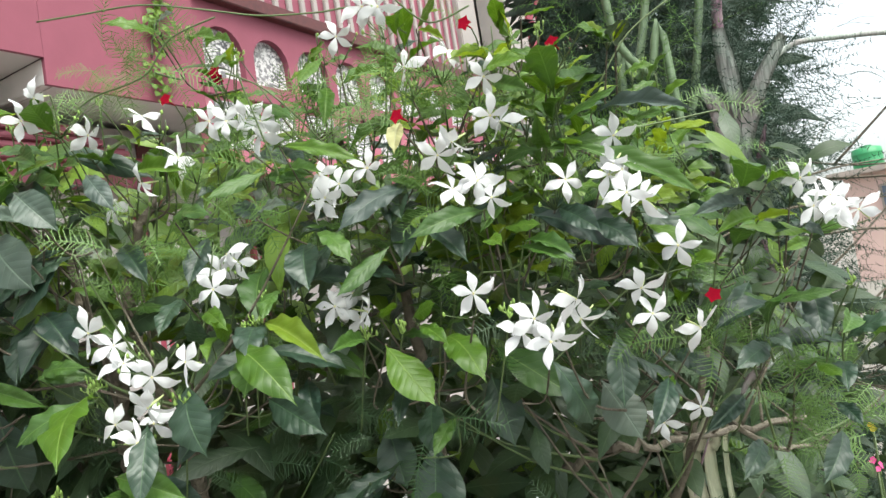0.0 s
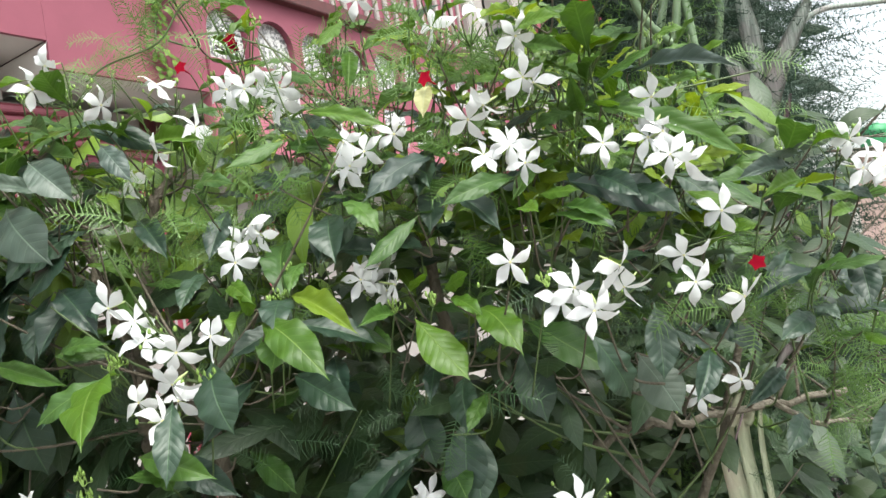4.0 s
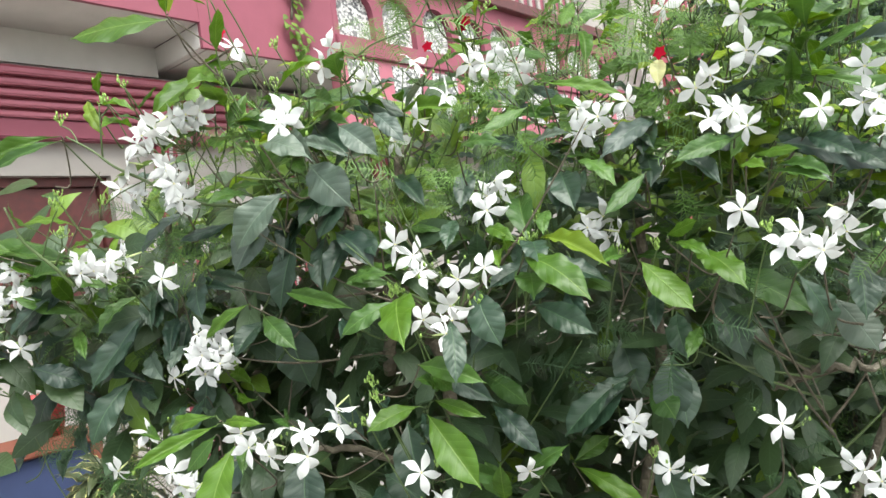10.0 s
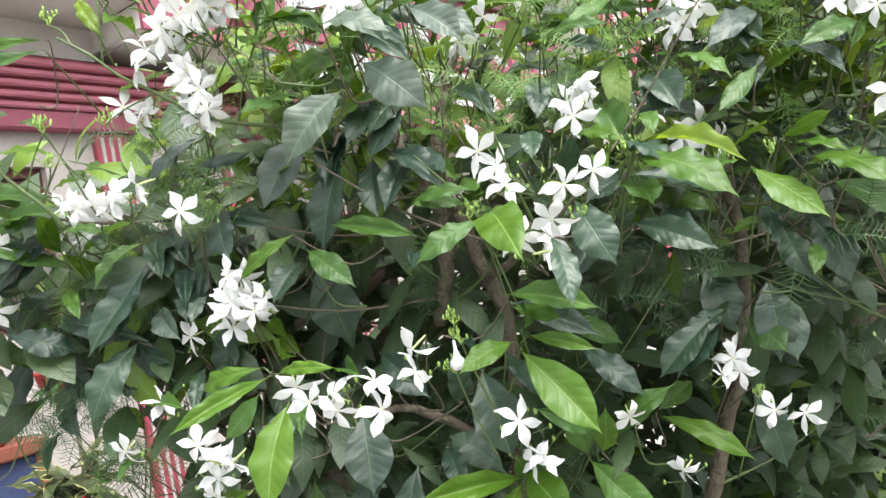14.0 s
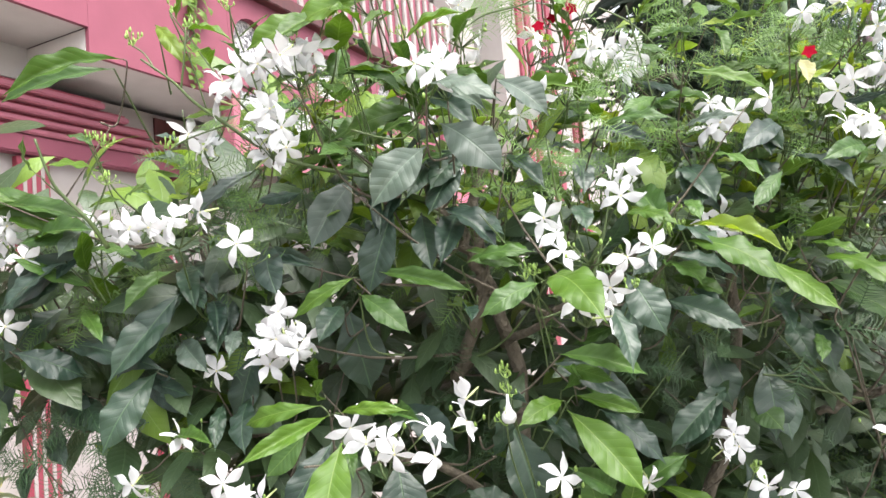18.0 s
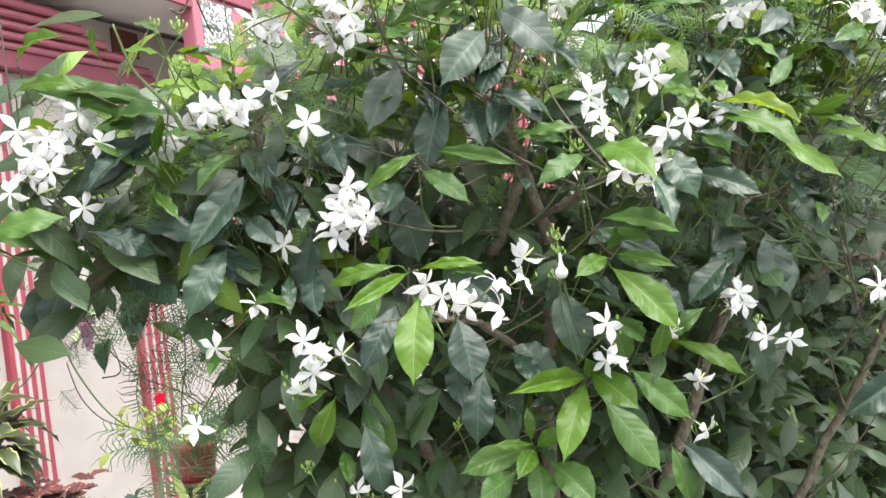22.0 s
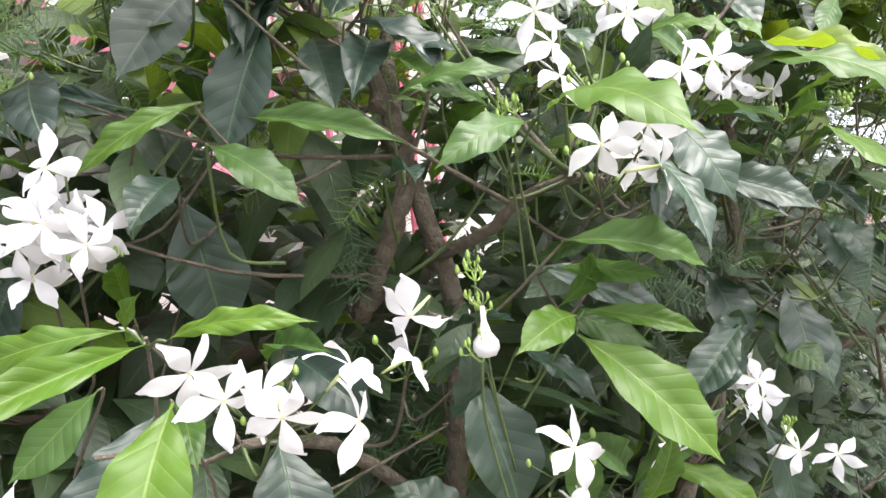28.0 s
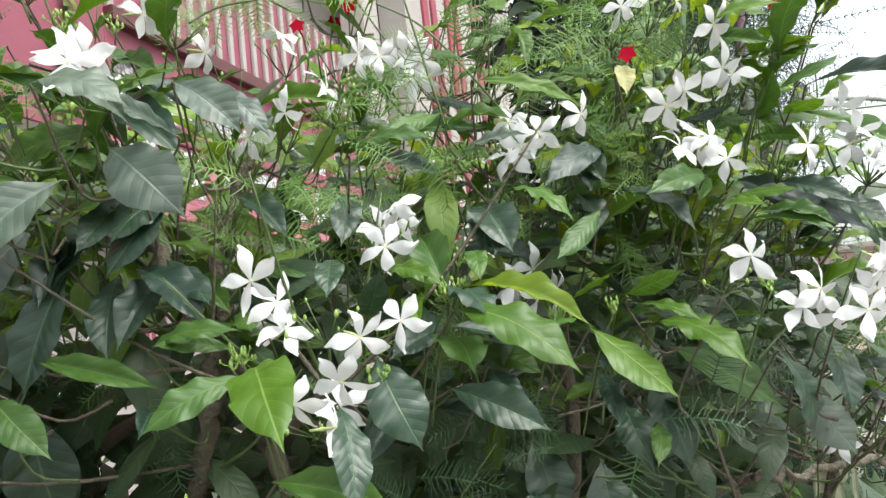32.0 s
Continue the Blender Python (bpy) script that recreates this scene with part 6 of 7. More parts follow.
for k in range(32):
    x, z = rt.uniform(-0.02, 0.38), rt.uniform(1.70, 1.98)
    y = front(x, z) + rt.uniform(-0.02, 0.16)
    tip = Vector((x, y, z))
    sprig(tip + Vector((rt.uniform(-0.04, 0.04), 0.04, -rt.uniform(0.12, 0.2))), tip, rt.choice((5, 6, 7)), rt.uniform(0.06, 0.085), "nngg", rt.random() < 0.3)

# inner leaves that fill the depth of the shrub
inner, upper = [], []
rf = random.Random(77)
while len(inner) + len(upper) < 3900:
    x, z, k = rf.uniform(-1.3, 0.8), rf.uniform(0.1, 2.0), rf.random()
    y = front(x, z) + 0.11 + 0.58 * k ** 0.8 + (0.2 * min(1.0, (1.42 - z) * 4) if z < 1.42 and x > -0.25 else 0.0)
    if z > crown_top(x) or rf.random() > (1.0 if z < 1.55 else max(0.16, 1 - (z - 1.55) * 2.2)):
        continue
    if x > 0.28 and rf.random() > 0.32:
        continue
    left = (-0.83 if z < 1.38 else -0.87) - 0.22 * (y - 0.9) - (0.36 if 1.40 < z < 1.75 else 0.12 if z > 1.4 else 0.0)
    if x < left:
        continue
    b = Vector((x, y, z))
    if noise.noise(b * 9.0) > 0.33 or (0.26 < x < 0.46 and y < 1.2 and z < 1.36):
        continue
    a = rf.uniform(-1.3, 1.3)
    d = Vector((math.sin(a) * 0.8, -math.cos(a) * 0.55, rf.uniform(-0.95, 0.15))).normalized()
    L = rf.uniform(0.07, 0.135)
    m = leaf_matrix(b, b + d * L, L * rf.uniform(0.30, 0.42), (d.x + rf.uniform(-0.4, 0.4), -0.7, rf.uniform(0.2, 0.9)))
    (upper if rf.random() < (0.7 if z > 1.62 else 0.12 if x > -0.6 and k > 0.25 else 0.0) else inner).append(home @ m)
for _ in range(200):
    b = Vector((rf.uniform(-1.24, -0.66), rf.uniform(1.04, 1.42), rf.gauss(1.60, 0.10)))
    a = rf.uniform(-1.5, 1.5)
    d = Vector((math.sin(a) * 0.8, -math.cos(a) * 0.5, rf.uniform(-0.95, 0.1))).normalized()
    L = rf.uniform(0.08, 0.14)
    (inner if rf.random() < 0.85 else upper).append(home @ leaf_matrix(b, b + d * L, L * rf.uniform(0.34, 0.46), (rf.uniform(-0.4, 0.6), -0.7, rf.uniform(0.2, 0.9))))
for _ in range(90):
    b = Vector((rf.uniform(-0.85, -0.22), rf.uniform(1.25, 1.5), rf.uniform(1.72, 1.98)))
    a = rf.uniform(-1.5, 1.5)
    d = Vector((math.sin(a) * 0.8, -math.cos(a) * 0.4, rf.uniform(-0.8, 0.3))).normalized()
    L = rf.uniform(0.07, 0.12)
    (inner if rf.random() < 0.4 else upper).append(home @ leaf_matrix(b, b + d * L, L * rf.uniform(0.34, 0.46), (rf.uniform(-0.4, 0.6), -0.7, rf.uniform(0.2, 0.9))))
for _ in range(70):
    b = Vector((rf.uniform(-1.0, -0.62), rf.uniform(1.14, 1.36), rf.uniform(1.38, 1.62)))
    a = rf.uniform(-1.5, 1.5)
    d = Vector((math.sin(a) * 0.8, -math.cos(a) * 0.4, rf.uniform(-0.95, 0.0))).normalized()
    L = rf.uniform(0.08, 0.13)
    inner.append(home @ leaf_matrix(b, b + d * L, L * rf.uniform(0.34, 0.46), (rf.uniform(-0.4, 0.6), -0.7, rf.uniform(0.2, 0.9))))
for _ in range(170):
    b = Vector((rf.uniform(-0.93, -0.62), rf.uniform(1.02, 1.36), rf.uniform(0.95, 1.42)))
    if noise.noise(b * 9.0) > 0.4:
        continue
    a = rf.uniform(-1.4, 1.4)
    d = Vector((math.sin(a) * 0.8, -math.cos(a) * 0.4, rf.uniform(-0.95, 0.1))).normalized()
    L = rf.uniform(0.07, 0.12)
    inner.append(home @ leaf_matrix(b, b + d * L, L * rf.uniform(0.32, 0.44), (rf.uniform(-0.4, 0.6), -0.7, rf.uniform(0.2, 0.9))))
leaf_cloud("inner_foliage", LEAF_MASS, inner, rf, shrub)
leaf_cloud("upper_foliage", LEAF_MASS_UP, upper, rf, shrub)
# thin side twigs inside
for _ in range(90):
    lp, lr = BOUGHS[rf.randrange(len(BOUGHS))]
    if lp.z < 0.6:
        continue
    q = lp + Vector((rf.uniform(-0.28, 0.28), rf.uniform(-0.16, 0.1), rf.uniform(0.05, 0.3)))
    pts = glide([home @ lp, home @ (lp * 0.5 + q * 0.5 + Vector((0, 0, -0.02))), home @ q], 4)
    part("twig", tube(bmesh.new(), pts, [0.0028 - 0.00025 * i for i in range(len(pts))], 5), BARK if rf.random() < 0.6 else STALK, shrub)


# ---- the feathery climbing vine with red stars ----
vine = thing("climbing_vine", "feathery cypress vine with small red star flowers climbing through the shrub", "vine", (0.0, 1.2, GROUND_Z))
vhome = vine.matrix_world.inverted()


def fern_mesh(seed, mat):
    """A comb-like leaf: 1 long along y, thin threads to both sides."""
    rng = random.Random(seed)
    bm = bmesh.new()

    def thread(a, b, c, w):
        pts = [Vector(a), Vector(b), Vector(c)]
        prev = None
        for i, p in enumerate(pts):
            d = (pts[min(i + 1, 2)] - pts[max(i - 1, 0)]).normalized()
            s = d.cross(Vector((0, 0, 1))).normalized() * w * (1.0 - 0.35 * i)
            row = (bm.verts.new(p - s), bm.verts.new(p + s))
            if prev:
                bm.faces.new((prev[0], prev[1], row[1], row[0]))
            prev = row

    n = 13
    arch = lambda t: 0.10 * math.sin(t * math.pi) - 0.06 * t * t
    for i in range(n):
        t = 0.10 + 0.88 * i / (n - 1)
        reach = 0.40 * math.sin(math.pi * (0.12 + 0.80 * t)) ** 0.7
        for sg in (-1, 1):
            far = reach * rng.uniform(0.7, 1.15)
            t1 = t + rng.uniform(-0.02, 0.02)
            thread((0, t1, arch(t)), (sg * far * 0.55, t1 + 0.09 + rng.uniform(-0.03, 0.03), arch(t) + rng.uniform(-0.02, 0.06)), (sg * far, t1 + 0.12 + rng.uniform(-0.08, 0.09), arch(t) - 0.03 + rng.uniform(-0.08, 0.06)), 0.0088)
    for i in range(8):
        t0, t1 = i / 8, (i + 1) / 8
        thread((0, t0, arch(t0)), (0, (t0 + t1) / 2, arch((t0 + t1) / 2)), (0, t1, arch(t1)), 0.014)
    return mesh_of("feather_leaf", bm, mat)


FERNS = [fern_mesh(300 + i, FERN) for i in range(4)]
FERNS_DARK = [fern_mesh(320 + i, FERN_DARK) for i in range(3)]
rv = random.Random(9)


def feathers(centre, spread, count, size=0.064, dark=False):
    """A tuft of comb-like leaves round a point."""
    c = Vector(centre)
    for _ in range(count):
        p = c + Vector((rv.gauss(0, spread), rv.uniform(-0.4, 1.0) * spread, rv.gauss(0, spread * 0.7)))
        a = rv.uniform(0, math.tau)
        d = Vector((math.cos(a), rv.uniform(-0.7, 0.2), math.sin(a) * 0.8 - 0.1)).normalized()
        L = size * rv.uniform(0.7, 1.25)
        ob = new("feather_leaf", (FERNS_DARK if dark else FERNS)[rv.randrange(3)])
        ob.parent = vine
        ob.matrix_basis = vhome @ leaf_matrix(p, p + d * L, L, (rv.uniform(-0.5, 0.5), -0.8, rv.uniform(0.0, 0.8)))


def feather_mass(name, mat, rng, count, pick, size):
    """Feathery leaves deep in the tangle, joined."""
    src = [fern_mesh(340 + i, mat) for i in range(3)]
    arrs = [(np.array([tuple(v.co) for v in me.vertices]), np.array([tuple(p.vertices) for p in me.polygons])) for me in src]
    V, Fc, off = [], [], 0
    for _ in range(count):
        p = Vector(pick(rng))
        a = rng.uniform(0, math.tau)
        d = Vector((math.cos(a), rng.uniform(-0.7, 0.3), math.sin(a) * 0.8 - 0.15)).normalized()
        L = size * rng.uniform(0.65, 1.3)
        m = np.array(vhome @ leaf_matrix(p, p + d * L, L, (rng.uniform(-0.6, 0.6), -0.7, rng.uniform(-0.1, 0.9))))
        v, f = arrs[rng.randrange(3)]
        V.append(v @ m[:3, :3].T + m[:3, 3])
        Fc.append(f + off)
        off += len(v)
    me = bpy.data.meshes.new(name)
    me.from_pydata(np.concatenate(V).tolist(), [], np.concatenate(Fc).tolist())
    me.materials.append(mat)
    ob = new(name, me)
    ob.parent = vine
    return tagged(ob, "", kind="stuff")


def in_crown(r):
    c = CLUMPS[r.randrange(len(CLUMPS))]
    return (c[0] + r.gauss(0, 0.055), c[1] + abs(r.gauss(0, 0.06)), c[2] + r.gauss(0, 0.04))


rm = random.Random(61)
CLUMPS = []
while len(CLUMPS) < 60:
    x, z = rm.uniform(-0.95, 0.45), rm.uniform(1.50, 1.92)
    if z < crown_top(x) - 0.05:
        CLUMPS.append((x, front(x, z) + rm.uniform(0.0, 0.22), z))
feather_mass("feather_foliage", FERN, rm, 100, in_crown, 0.062)
# Low, deep tufts take the leaf colour that has shade in it.
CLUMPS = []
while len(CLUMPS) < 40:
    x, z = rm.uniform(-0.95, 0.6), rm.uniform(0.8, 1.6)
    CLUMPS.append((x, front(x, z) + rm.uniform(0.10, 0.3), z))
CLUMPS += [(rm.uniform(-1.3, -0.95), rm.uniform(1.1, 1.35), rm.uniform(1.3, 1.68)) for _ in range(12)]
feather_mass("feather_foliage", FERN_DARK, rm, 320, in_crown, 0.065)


def tendril(*pts, r=0.0013, mat=STALK):
    part("stem", tube(bmesh.new(), [vhome @ p for p in glide(pts, 7)], r, 5), mat, vine)


def star_mesh():
    bm = bmesh.new()
    c = bm.verts.new((0, 0, -0.05))
    ring = []
    for k in range(10):
        r = 0.5 if k % 2 == 0 else 0.33
        a = k * math.tau / 10
        ring.append(bm.verts.new((r * math.cos(a), r * math.sin(a), 0.03 if k % 2 else -0.04)))
    for k in range(10):
        bm.faces.new((c, ring[k], ring[(k + 1) % 10]))
    lathe(bm, [(0.03, -1.1), (0.05, -0.8), (0.06, -0.3), (0.08, -0.06)], 7)
    return mesh_of("star_flower", bm, RED)


STAR = star_mesh()


def star(p, size=0.021):
    ob = tagged(new("star_flower", STAR), "small red star-shaped flower")
    ob.parent = vine
    face = Vector((rv.uniform(-0.7, 0.7), -0.9, rv.uniform(-0.1, 0.6))).normalized()
    side = Vector((0, 0, 1)).cross(face).normalized()
    m = Matrix((side, face.cross(side), face)).transposed().to_4x4()
    ob.matrix_basis = Matrix.Translation(vhome @ Vector(p)) @ m @ Matrix.Rotation(rv.uniform(0, 6), 4, "Z") @ Matrix.Scale(size, 4)
    tendril(Vector(p) - face * size, Vector(p) - face * size * 1.6 + Vector((0, 0.01, -0.02)), Vector(p) + Vector((0, 0.06, -0.06)), r=0.0009)


feathers((-0.400, 0.995, 1.964), 0.035, 5)
feathers((-0.355, 1.035, 1.999), 0.03, 3)
feathers((-0.438, 0.986, 1.944), 0.03, 3)
feathers((-0.203, 1.026, 1.893), 0.045, 6)
feathers((-0.155, 0.999, 1.850), 0.045, 2)
feathers((-0.086, 0.944, 1.838), 0.04, 2)
feathers((-0.339, 0.948, 1.754), 0.035, 2)
feathers((-0.407, 0.939, 1.693), 0.03, 3)
feathers((-0.417, 0.931, 1.672), 0.02, 2)
feathers((0.009, 0.911, 1.859), 0.04, 7)
feathers((-0.023, 0.903, 1.840), 0.03, 3)
feathers((0.073, 0.909, 1.849), 0.03, 3)
feathers((-0.030, 0.947, 1.712), 0.05, 6)
feathers((-0.045, 0.925, 1.613), 0.05, 2)
feathers((-0.133, 0.959, 1.642), 0.04, 3)
feathers((0.324, 0.899, 1.762), 0.035, 4)
feathers((0.279, 0.891, 1.561), 0.045, 5)
feathers((0.348, 0.921, 1.486), 0.035, 4)
feathers((0.438, 0.944, 1.397), 0.035, 4)
feathers((0.450, 0.955, 1.312), 0.035, 4)
feathers((0.426, 0.935, 1.436), 0.02, 2)
feathers((0.504, 0.941, 1.365), 0.03, 3)
feathers((0.191, 0.913, 1.809), 0.04, 3)
feathers((0.123, 0.911, 1.841), 0.04, 3)
feathers((-0.372, 1.030, 1.974), 0.035, 4)
feathers((-0.384, 0.930, 1.684), 0.035, 4)
feathers((-0.272, 1.004, 1.843), 0.04, 2)
feathers((-0.153, 0.993, 1.836), 0.04, 2)
feathers((-0.677, 0.899, 1.817), 0.04, 3)
feathers((-0.244, 0.962, 1.785), 0.05, 2)
feathers((-0.167, 0.926, 1.743), 0.05, 2)
feathers((-0.806, 0.943, 1.649), 0.05, 5)
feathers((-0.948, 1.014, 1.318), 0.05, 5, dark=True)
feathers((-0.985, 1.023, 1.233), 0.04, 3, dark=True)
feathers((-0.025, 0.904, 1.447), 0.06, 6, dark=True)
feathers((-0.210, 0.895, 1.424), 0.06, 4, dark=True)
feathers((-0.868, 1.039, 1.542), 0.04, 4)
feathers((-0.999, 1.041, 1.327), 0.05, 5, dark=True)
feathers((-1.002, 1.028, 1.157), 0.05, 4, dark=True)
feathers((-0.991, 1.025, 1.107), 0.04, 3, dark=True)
feathers((-0.323, 1.008, 1.779), 0.035, 2)
feathers((-0.173, 0.981, 1.809), 0.04, 2)
feathers((-0.087, 0.925, 1.823), 0.04, 2)
feathers((-0.052, 0.910, 1.874), 0.05, 6)
feathers((0.023, 0.870, 1.840), 0.05, 4)
feathers((-0.167, 0.923, 1.701), 0.05, 3)
feathers((-1.008, 1.012, 1.606), 0.035, 5)
feathers((-0.976, 1.027, 1.583), 0.035, 5)
feathers((-0.755, 0.979, 1.654), 0.035, 6)
feathers((-0.774, 1.129, 1.579), 0.035, 4, dark=True)
feathers((-0.866, 1.040, 1.532), 0.035, 4, dark=True)
feathers((-1.083, 1.035, 1.549), 0.035, 4)
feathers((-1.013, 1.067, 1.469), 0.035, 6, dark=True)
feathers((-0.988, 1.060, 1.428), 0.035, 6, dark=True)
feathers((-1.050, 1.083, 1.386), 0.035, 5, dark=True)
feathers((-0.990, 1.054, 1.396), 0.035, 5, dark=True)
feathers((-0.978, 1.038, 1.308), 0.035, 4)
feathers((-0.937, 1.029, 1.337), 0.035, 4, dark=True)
feathers((-1.098, 1.037, 1.700), 0.035, 3)
feathers((-0.776, 0.942, 1.690), 0.035, 5, dark=True)
feathers((-0.761, 0.997, 1.661), 0.035, 5, dark=True)
feathers((-0.814, 0.959, 1.752), 0.035, 4)
feathers((-0.806, 0.980, 1.641), 0.035, 4, dark=True)
feathers((-0.181, 1.013, 1.865), 0.035, 2)
feathers((-0.268, 1.011, 1.793), 0.035, 2)
feathers((-0.240, 0.931, 1.762), 0.035, 2)
feathers((-0.308, 0.995, 1.733), 0.035, 2)
feathers((-0.067, 0.918, 1.847), 0.035, 2)
feathers((0.002, 0.888, 1.848), 0.035, 5)
feathers((-0.125, 0.955, 1.841), 0.035, 2)
feathers((-0.285, 1.016, 1.804), 0.03, 2)
feathers((-0.330, 1.010, 1.769), 0.03, 2)
feathers((-0.352, 0.977, 1.718), 0.03, 2)
feathers((-0.310, 1.003, 1.728), 0.03, 2)
feathers((-0.265, 0.951, 1.763), 0.03, 2)
feathers((-0.205, 1.002, 1.850), 0.03, 2)
feathers((0.191, 0.892, 1.712), 0.03, 4)
feathers((0.009, 0.914, 1.725), 0.03, 4)
feathers((-0.034, 0.927, 1.761), 0.03, 4)
feathers((0.355, 0.950, 1.491), 0.028, 4)
feathers((0.440, 1.000, 1.367), 0.028, 4)
feathers((0.533, 1.000, 1.426), 0.028, 4)
feathers((0.528, 1.000, 1.285), 0.028, 4)
feathers((0.554, 1.000, 1.311), 0.028, 4)
feathers((0.512, 1.020, 1.388), 0.028, 4)
feathers((0.434, 0.980, 1.469), 0.028, 4)
feathers((-0.390, 0.970, 1.976), 0.028, 4)
feathers((-0.337, 0.970, 1.979), 0.028, 4)
feathers((-0.426, 0.970, 1.943), 0.028, 4)
feathers((-0.297, 0.900, 1.759), 0.028, 2)
feathers((-0.324, 0.900, 1.700), 0.028, 2)
feathers((-0.249, 0.920, 1.771), 0.028, 2)
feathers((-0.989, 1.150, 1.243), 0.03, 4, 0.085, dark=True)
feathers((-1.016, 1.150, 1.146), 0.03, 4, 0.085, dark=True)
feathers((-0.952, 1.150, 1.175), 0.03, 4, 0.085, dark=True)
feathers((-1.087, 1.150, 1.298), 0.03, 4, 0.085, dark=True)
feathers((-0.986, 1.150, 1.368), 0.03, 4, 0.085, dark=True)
star((-0.339, 0.989, 1.916))
star((0.177, 0.869, 1.874))
star((0.076, 0.880, 1.918))
star((0.316, 0.862, 1.541))
star((-0.606, 0.826, 1.940))
star((-0.289, 1.084, 1.965))
star((-1.031, 1.000, 1.251))
star((-0.023, 0.838, 1.806))
star((-0.276, 1.020, 1.954))
tendril((-0.472, 0.933, 2.026), (-0.410, 0.936, 2.028), (-0.336, 0.940, 2.030), (-0.257, 0.944, 2.013), (-0.185, 0.948, 1.995), (-0.110, 0.952, 1.989), (-0.050, 0.956, 1.987), (0.005, 0.961, 1.945))
tendril((-0.452, 0.959, 1.907), (-0.421, 0.962, 1.926), (-0.354, 0.964, 1.944), (-0.314, 0.966, 1.989), (-0.249, 0.968, 2.011))
tendril((-0.003, 0.883, 1.961), (0.035, 0.888, 1.928), (0.087, 0.891, 1.943))
tendril((0.243, 0.937, 1.830), (0.292, 0.938, 1.891), (0.352, 0.939, 1.928))
tendril((-1.208, 1.130, 1.362), (-1.183, 1.130, 1.284), (-1.142, 1.128, 1.213), (-1.101, 1.128, 1.180), (-1.053, 1.128, 1.170))
tendril((0.234, 0.941, 1.771), (0.287, 0.944, 1.768), (0.342, 0.948, 1.771), (0.397, 0.951, 1.775))
tendril((0.330, 1.031, 1.361), (0.375, 1.033, 1.386), (0.416, 1.035, 1.427))
tendril((0.501, 1.037, 1.220), (0.481, 1.035, 1.337), (0.469, 1.036, 1.403), (0.459, 1.036, 1.485))
tendril((-0.223, 0.937, 1.919), (-0.206, 0.944, 1.842), (-0.189, 0.952, 1.765), (-0.187, 0.960, 1.689))
tendril((-0.087, 0.974, 1.752), (-0.138, 0.975, 1.830), (-0.197, 0.975, 1.903), (-0.248, 0.978, 1.935))
tendril((0.126, 0.936, 1.483), (0.193, 0.937, 1.531), (0.251, 0.939, 1.566), (0.328, 0.942, 1.576))
tendril((-0.967, 1.200, 1.405), (-0.976, 1.200, 1.360), (-0.988, 1.200, 1.314), (-0.990, 1.200, 1.267), mat=BARK)
tendril((-1.027, 1.200, 1.346), (-1.030, 1.200, 1.272), (-1.045, 1.200, 1.198), (-1.048, 1.200, 1.133), mat=BARK)
tendril((-1.219, 1.250, 1.415), (-1.182, 1.250, 1.325), (-1.125, 1.250, 1.251), (-1.045, 1.250, 1.203), (-0.967, 1.250, 1.126), mat=BARK)
tendril((-1.327, 1.500, 1.254), (-1.308, 1.500, 1.179), (-1.269, 1.500, 1.126), (-1.214, 1.500, 1.100), mat=BARK)
tendril((-0.924, 1.200, 1.336), (-0.934, 1.200, 1.280), (-0.932, 1.200, 1.205), (-0.929, 1.200, 1.138), mat=BARK)

# ---- pots and plants by the house wall ----
def pot(bm, r, h):
    return lathe(bm, [(r * 0.66, 0), (r * 0.7, 0.005), (r * 0.97, h * 0.86), (r * 1.06, h * 0.86), (r * 1.07, h), (r * 0.95, h), (r * 0.93, h * 0.9), (0.01, h * 0.88)], 24)


def strap_leaves(name, mat, parent, rng, centre, count, length, width, rise=(0.2, 1.0), droop=0.5, spread=0.02):
    for _ in range(count):
        a = rng.uniform(0, math.tau)
        up = rng.uniform(*rise)
        d = Vector((math.cos(a), math.sin(a), up)).normalized()
        L = length * rng.uniform(0.7, 1.15)
        b = Vector(centre) + Vector((rng.gauss(0, spread), rng.gauss(0, spread), rng.uniform(-0.08, 0.06)))
        ob = new(name, mat[rng.randrange(len(mat))])
        ob.parent = parent
        ob.matrix_basis = leaf_matrix(b, b + d * L - Vector((0, 0, droop * L * (1 - up) * 0.5)), width * rng.uniform(0.8, 1.2), (-d.x * 0.3, -d.y * 0.3 - 0.2, 1))


rp = random.Random(31)
CROTONS = [leaf_mesh("croton_leaf", CROTON, blade(random.Random(500 + i), 11, 5, 0.18, 0.3, 0.03)) for i in range(3)]
YELLOWS = [leaf_mesh("yellow_leaf", YELLOW_LEAF, blade(random.Random(510 + i), 9, 5, 0.15, 0.25, 0.03)) for i in range(3)]
POTHOSES = [leaf_mesh("pothos_leaf", POTHOS, blade(random.Random(520 + i), 9, 5, 0.12, 0.25, 0.02, 0.40)) for i in range(3)]
COLEI = [leaf_mesh("coleus_leaf", COLEUS, blade(random.Random(530 + i), 9, 5, 0.12, 0.2, 0.06, 0.42)) for i in range(3)]
GREENS = [leaf_mesh("green_leaf", LEAF["m"], blade(random.Random(540 + i), 9, 5, 0.15, 0.2, 0.03)) for i in range(3)]


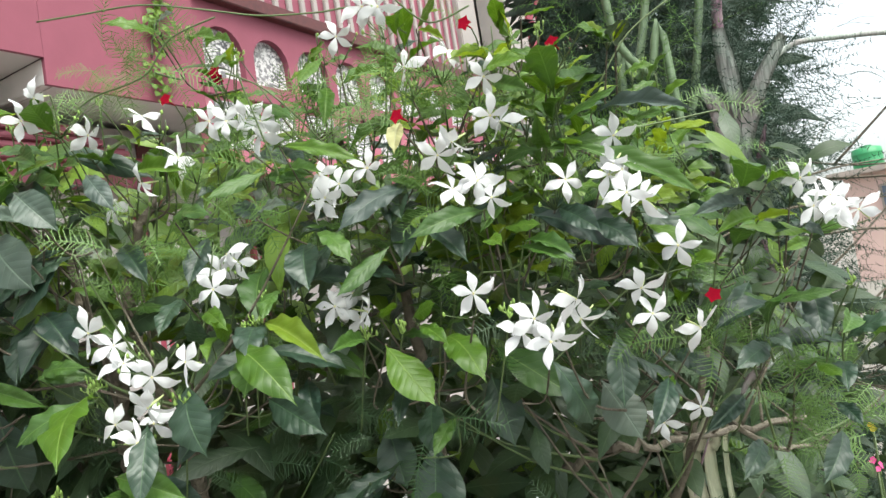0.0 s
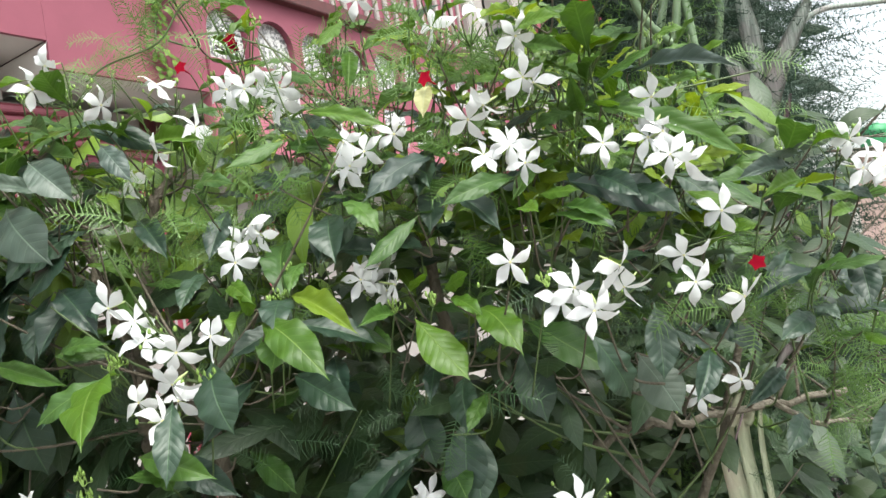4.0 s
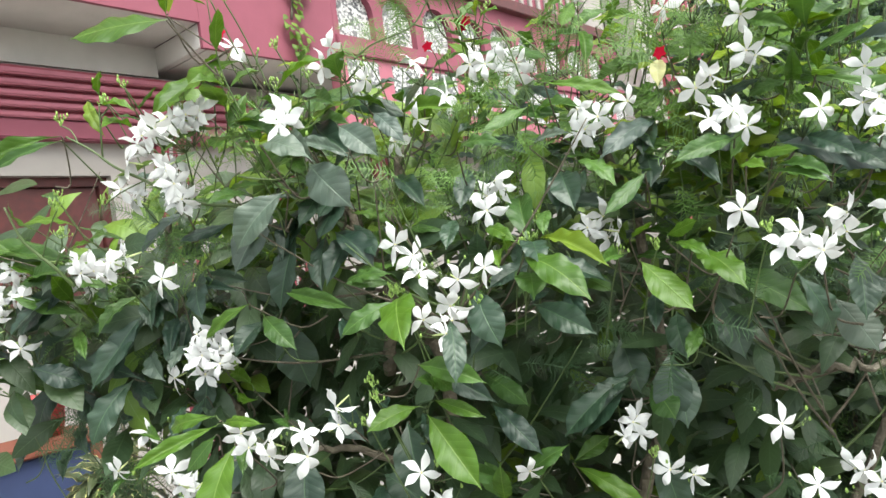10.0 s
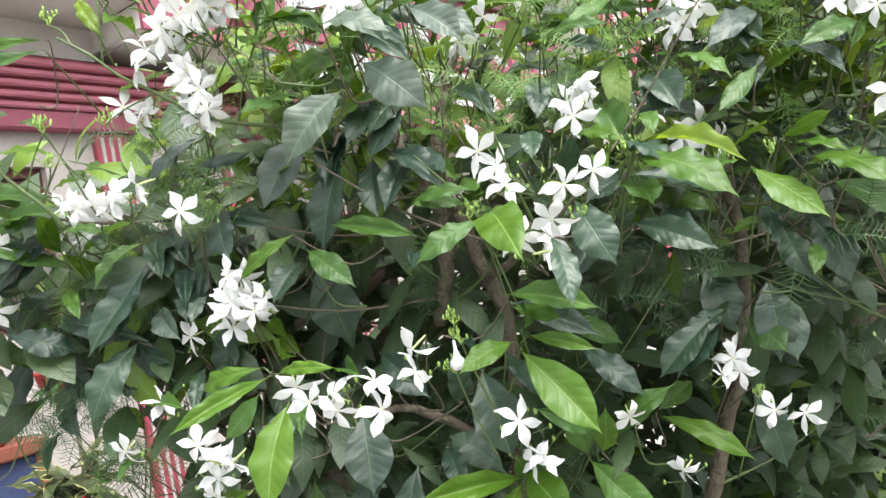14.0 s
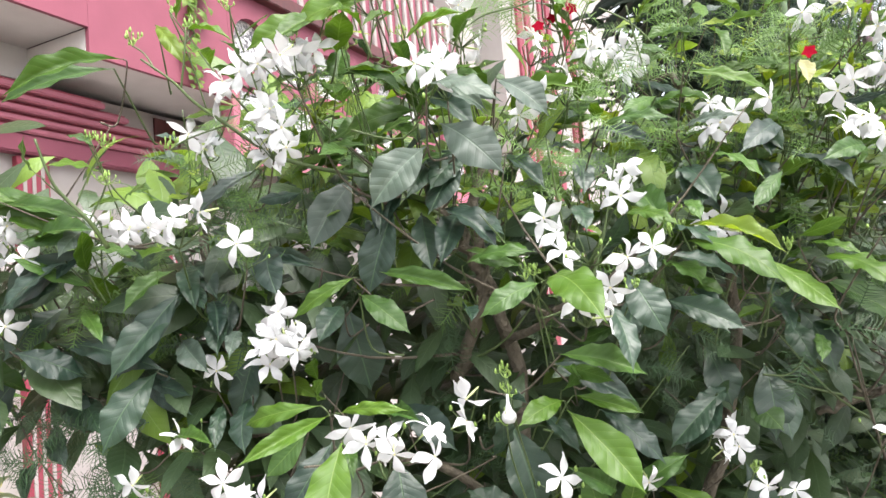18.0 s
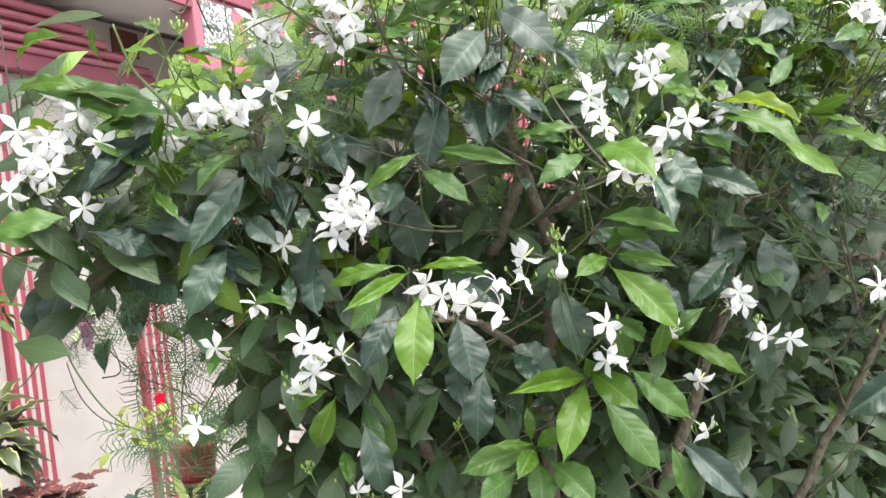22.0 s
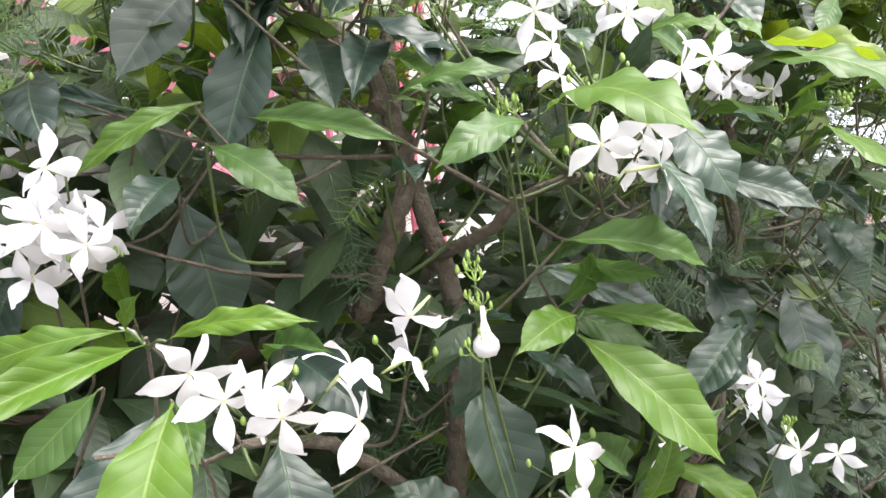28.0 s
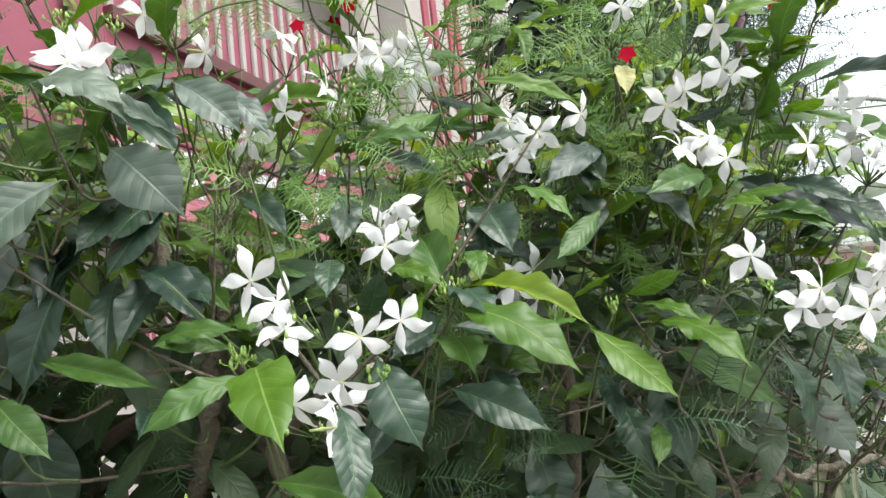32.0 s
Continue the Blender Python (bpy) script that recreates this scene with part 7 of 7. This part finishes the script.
def stand_plant(kind_name, label, at, pot_r, pot_h, leaves, name, count, length, width, height, rise=(0.1, 1.1), pot_mat=CLAY, trunk=0.008, spread=0.02):
    height, at = height + at[2] - GROUND_Z, (at[0], at[1], GROUND_Z)
    t = thing(kind_name, label, "potted plant", at, group="potted plants by the house wall")
    part("pot", pot(bmesh.new(), pot_r, pot_h), pot_mat, t)
    part("stem", tube(bmesh.new(), [(0, 0, pot_h * 0.85), (0.01, 0, pot_h + height * 0.5), (0, 0.01, pot_h + height)], trunk, 7), BARK, t)
    strap_leaves(name, leaves, t, rp, (0, 0, pot_h + height), count, length, width, rise, 0.5, spread)
    return t


stand_plant('croton_plant', 'croton with narrow dark green and cream striped leaves', (-1.95, 2.45, 0.0), 0.13, 0.24, CROTONS, 'leaf', 62, 0.20, 0.056, 0.672, (-0.6, 0.9), spread=0.035)
stand_plant('coleus_plant', 'maroon coleus with pale-edged frilly leaves in a low pot', (-1.81, 2.482, 0.0), 0.17, 0.22, COLEI, 'leaf', 300, 0.06, 0.054, 0.436, (-0.1, 0.6), spread=0.06)
stand_plant('strap_leaf_plant', 'narrow-leaved green plant in a small clay pot', (-1.573, 3.606, 0.0), 0.09, 0.2, GREENS, 'leaf', 70, 0.2, 0.016, 0.100, (-0.2, 1.1))
stand_plant('yellow_shrub', 'low shrub with yellow and green leaves', (-2.13, 2.36, 0.0), 0.12, 0.2, YELLOWS, 'leaf', 80, 0.09, 0.045, 0.58, (-0.3, 1.3), spread=0.06)
PALE = [leaf_mesh("fleshy_leaf", LEAF["p"], blade(random.Random(550 + i), 9, 5, 0.2, 0.3, 0.01)) for i in range(2)]
stand_plant('bromeliad_plant', 'yellow and green rosette plant in a clay pot', (-1.36, 2.6, 0.0), 0.10, 0.2, YELLOWS, 'leaf', 34, 0.17, 0.034, 0.26, (0.1, 1.3), spread=0.015)
stand_plant('succulent_plant', 'grey-green succulent with small fleshy leaves', (-1.58, 2.62, 0.0), 0.08, 0.16, PALE, 'leaf', 44, 0.055, 0.03, 0.36, (0.0, 1.4), spread=0.035)
stand_plant('leafy_climber', 'climber with small yellow-green leaves by the wall', (-1.42, 2.46, 0.0), 0.09, 0.18, YELLOWS, 'leaf', 46, 0.06, 0.034, 0.70, (-0.5, 1.2), spread=0.055)
palm = thing("palm_plant", "dark feathery palm fronds in a red plastic pot", "potted plant", (-1.37, 2.85, GROUND_Z), group="potted plants by the house wall")
part("stand", lathe(bmesh.new(), [(0.075, 0), (0.075, 0.02), (0.02, 0.03), (0.02, 1.09), (0.075, 1.095), (0.075, 1.11), (0.01, 1.11)], 16), BARK, palm, "dark pedestal stand")
part("pot", lathe(bmesh.new(), [(0.06, 1.112), (0.064, 1.115), (0.085, 1.24), (0.09, 1.24), (0.09, 1.255), (0.08, 1.255), (0.01, 1.235)], 22), PLASTIC_RED, palm)
for k in range(16):
    a, up = rp.uniform(0, math.tau), rp.uniform(-0.35, 0.7)
    b = Vector((rp.gauss(0, 0.02), rp.gauss(0, 0.02), 1.25))
    d = Vector((math.cos(a), math.sin(a) - 0.4, up)).normalized()
    ob = new("frond", FERNS_DARK[rp.randrange(3)])
    ob.parent = palm
    ob.matrix_basis = leaf_matrix(b, b + d * rp.uniform(0.22, 0.36), 0.26, (-d.x * 0.4, -0.7, 0.8))
HANG = Vector((-2.100, 2.787, 1.283))
MAUVE = Vector((-2.480, 5.106, 0.849))
SEAT = 1.527
CART = Vector((-2.745, 3.469, GROUND_Z + 0.01))
hang = thing("bowl_pot", "red plastic bowl pot with pale pothos leaves on a thin stand", "potted plant", HANG, group="potted plants by the house wall")
part("bowl", lathe(bmesh.new(), [(0.04, -0.06), (0.08, -0.048), (0.105, -0.008), (0.115, 0.04), (0.122, 0.04), (0.122, 0.05), (0.108, 0.05), (0.01, 0.04)], 24), PLASTIC_RED, hang)
part("stand", tube(bmesh.new(), [(0, 0, GROUND_Z - HANG.z), (0, 0, -0.07)], 0.009, 8), BARK, hang, "thin dark metal stand")
part("ring", lathe(bmesh.new(), [(0.05, -0.075), (0.09, -0.058), (0.095, -0.05), (0.05, -0.066)], 20), BARK, hang)
strap_leaves("leaf", POTHOSES, hang, rp, (0, 0, 0.08), 70, 0.10, 0.06, (-0.5, 1.2))
strap_leaves("leaf", GREENS, hang, rp, (0.02, -0.03, 0.05), 26, 0.22, 0.025, (-0.6, 0.5))
mauve = thing("wall_pot", "small mauve pot fixed to the wall with a thin plant", "potted plant", MAUVE, group="potted plants by the house wall")
part("pot", pot(bmesh.new(), 0.09, 0.2), PLASTIC_MAUVE, mauve)
part("bracket", boxes(((-0.45, 0.03, 0.02), (-0.02, 0.055, 0.05)), bevel=0.003), BARK, mauve)
strap_leaves("leaf", POTHOSES, mauve, rp, (0, 0, 0.2), 22, 0.18, 0.07, (-0.3, 1.2))
cart = thing("painted_bench", "old blue and rust painted wooden bench by the wall", "bench", CART, 58)
part("seat", boxes(((-0.62, -0.2, SEAT - 0.06), (0.0, 0.2, SEAT)), bevel=0.01), RUST_PAINT, cart)
part("front_panel", boxes(((-0.56, -0.16, 0.25), (-0.05, -0.12, SEAT - 0.065)), bevel=0.006), BLUE_PAINT, cart, "blue painted panel")
part("front_rail", boxes(((-0.56, -0.185, SEAT * 0.55), (-0.05, -0.162, SEAT * 0.55 + 0.05)), bevel=0.005), RUST_PAINT, cart)
for x in (-0.61, -0.07):
    for y in (-0.18, 0.12):
        part("leg", boxes(((x, y, 0), (x + 0.06, y + 0.06, SEAT - 0.06)), bevel=0.006), RUST_PAINT, cart)
bucket = thing("red_bucket", "red plastic bucket standing on the bench", "bucket", CART + Matrix.Rotation(radians(58), 3, "Z") @ Vector((-0.22, 0, SEAT)))
part("body", lathe(bmesh.new(), [(0.09, 0), (0.095, 0.004), (0.12, 0.2), (0.127, 0.2), (0.127, 0.215), (0.115, 0.21), (0.088, 0.02), (0.01, 0.015)], 24), PLASTIC_RED, bucket)
part("handle", tube(bmesh.new(), glide([(-0.125, 0, 0.2), (-0.09, 0, 0.27), (0, 0, 0.30), (0.09, 0, 0.27), (0.125, 0, 0.2)], 4), 0.003, 6), WALL_CREAM, bucket)
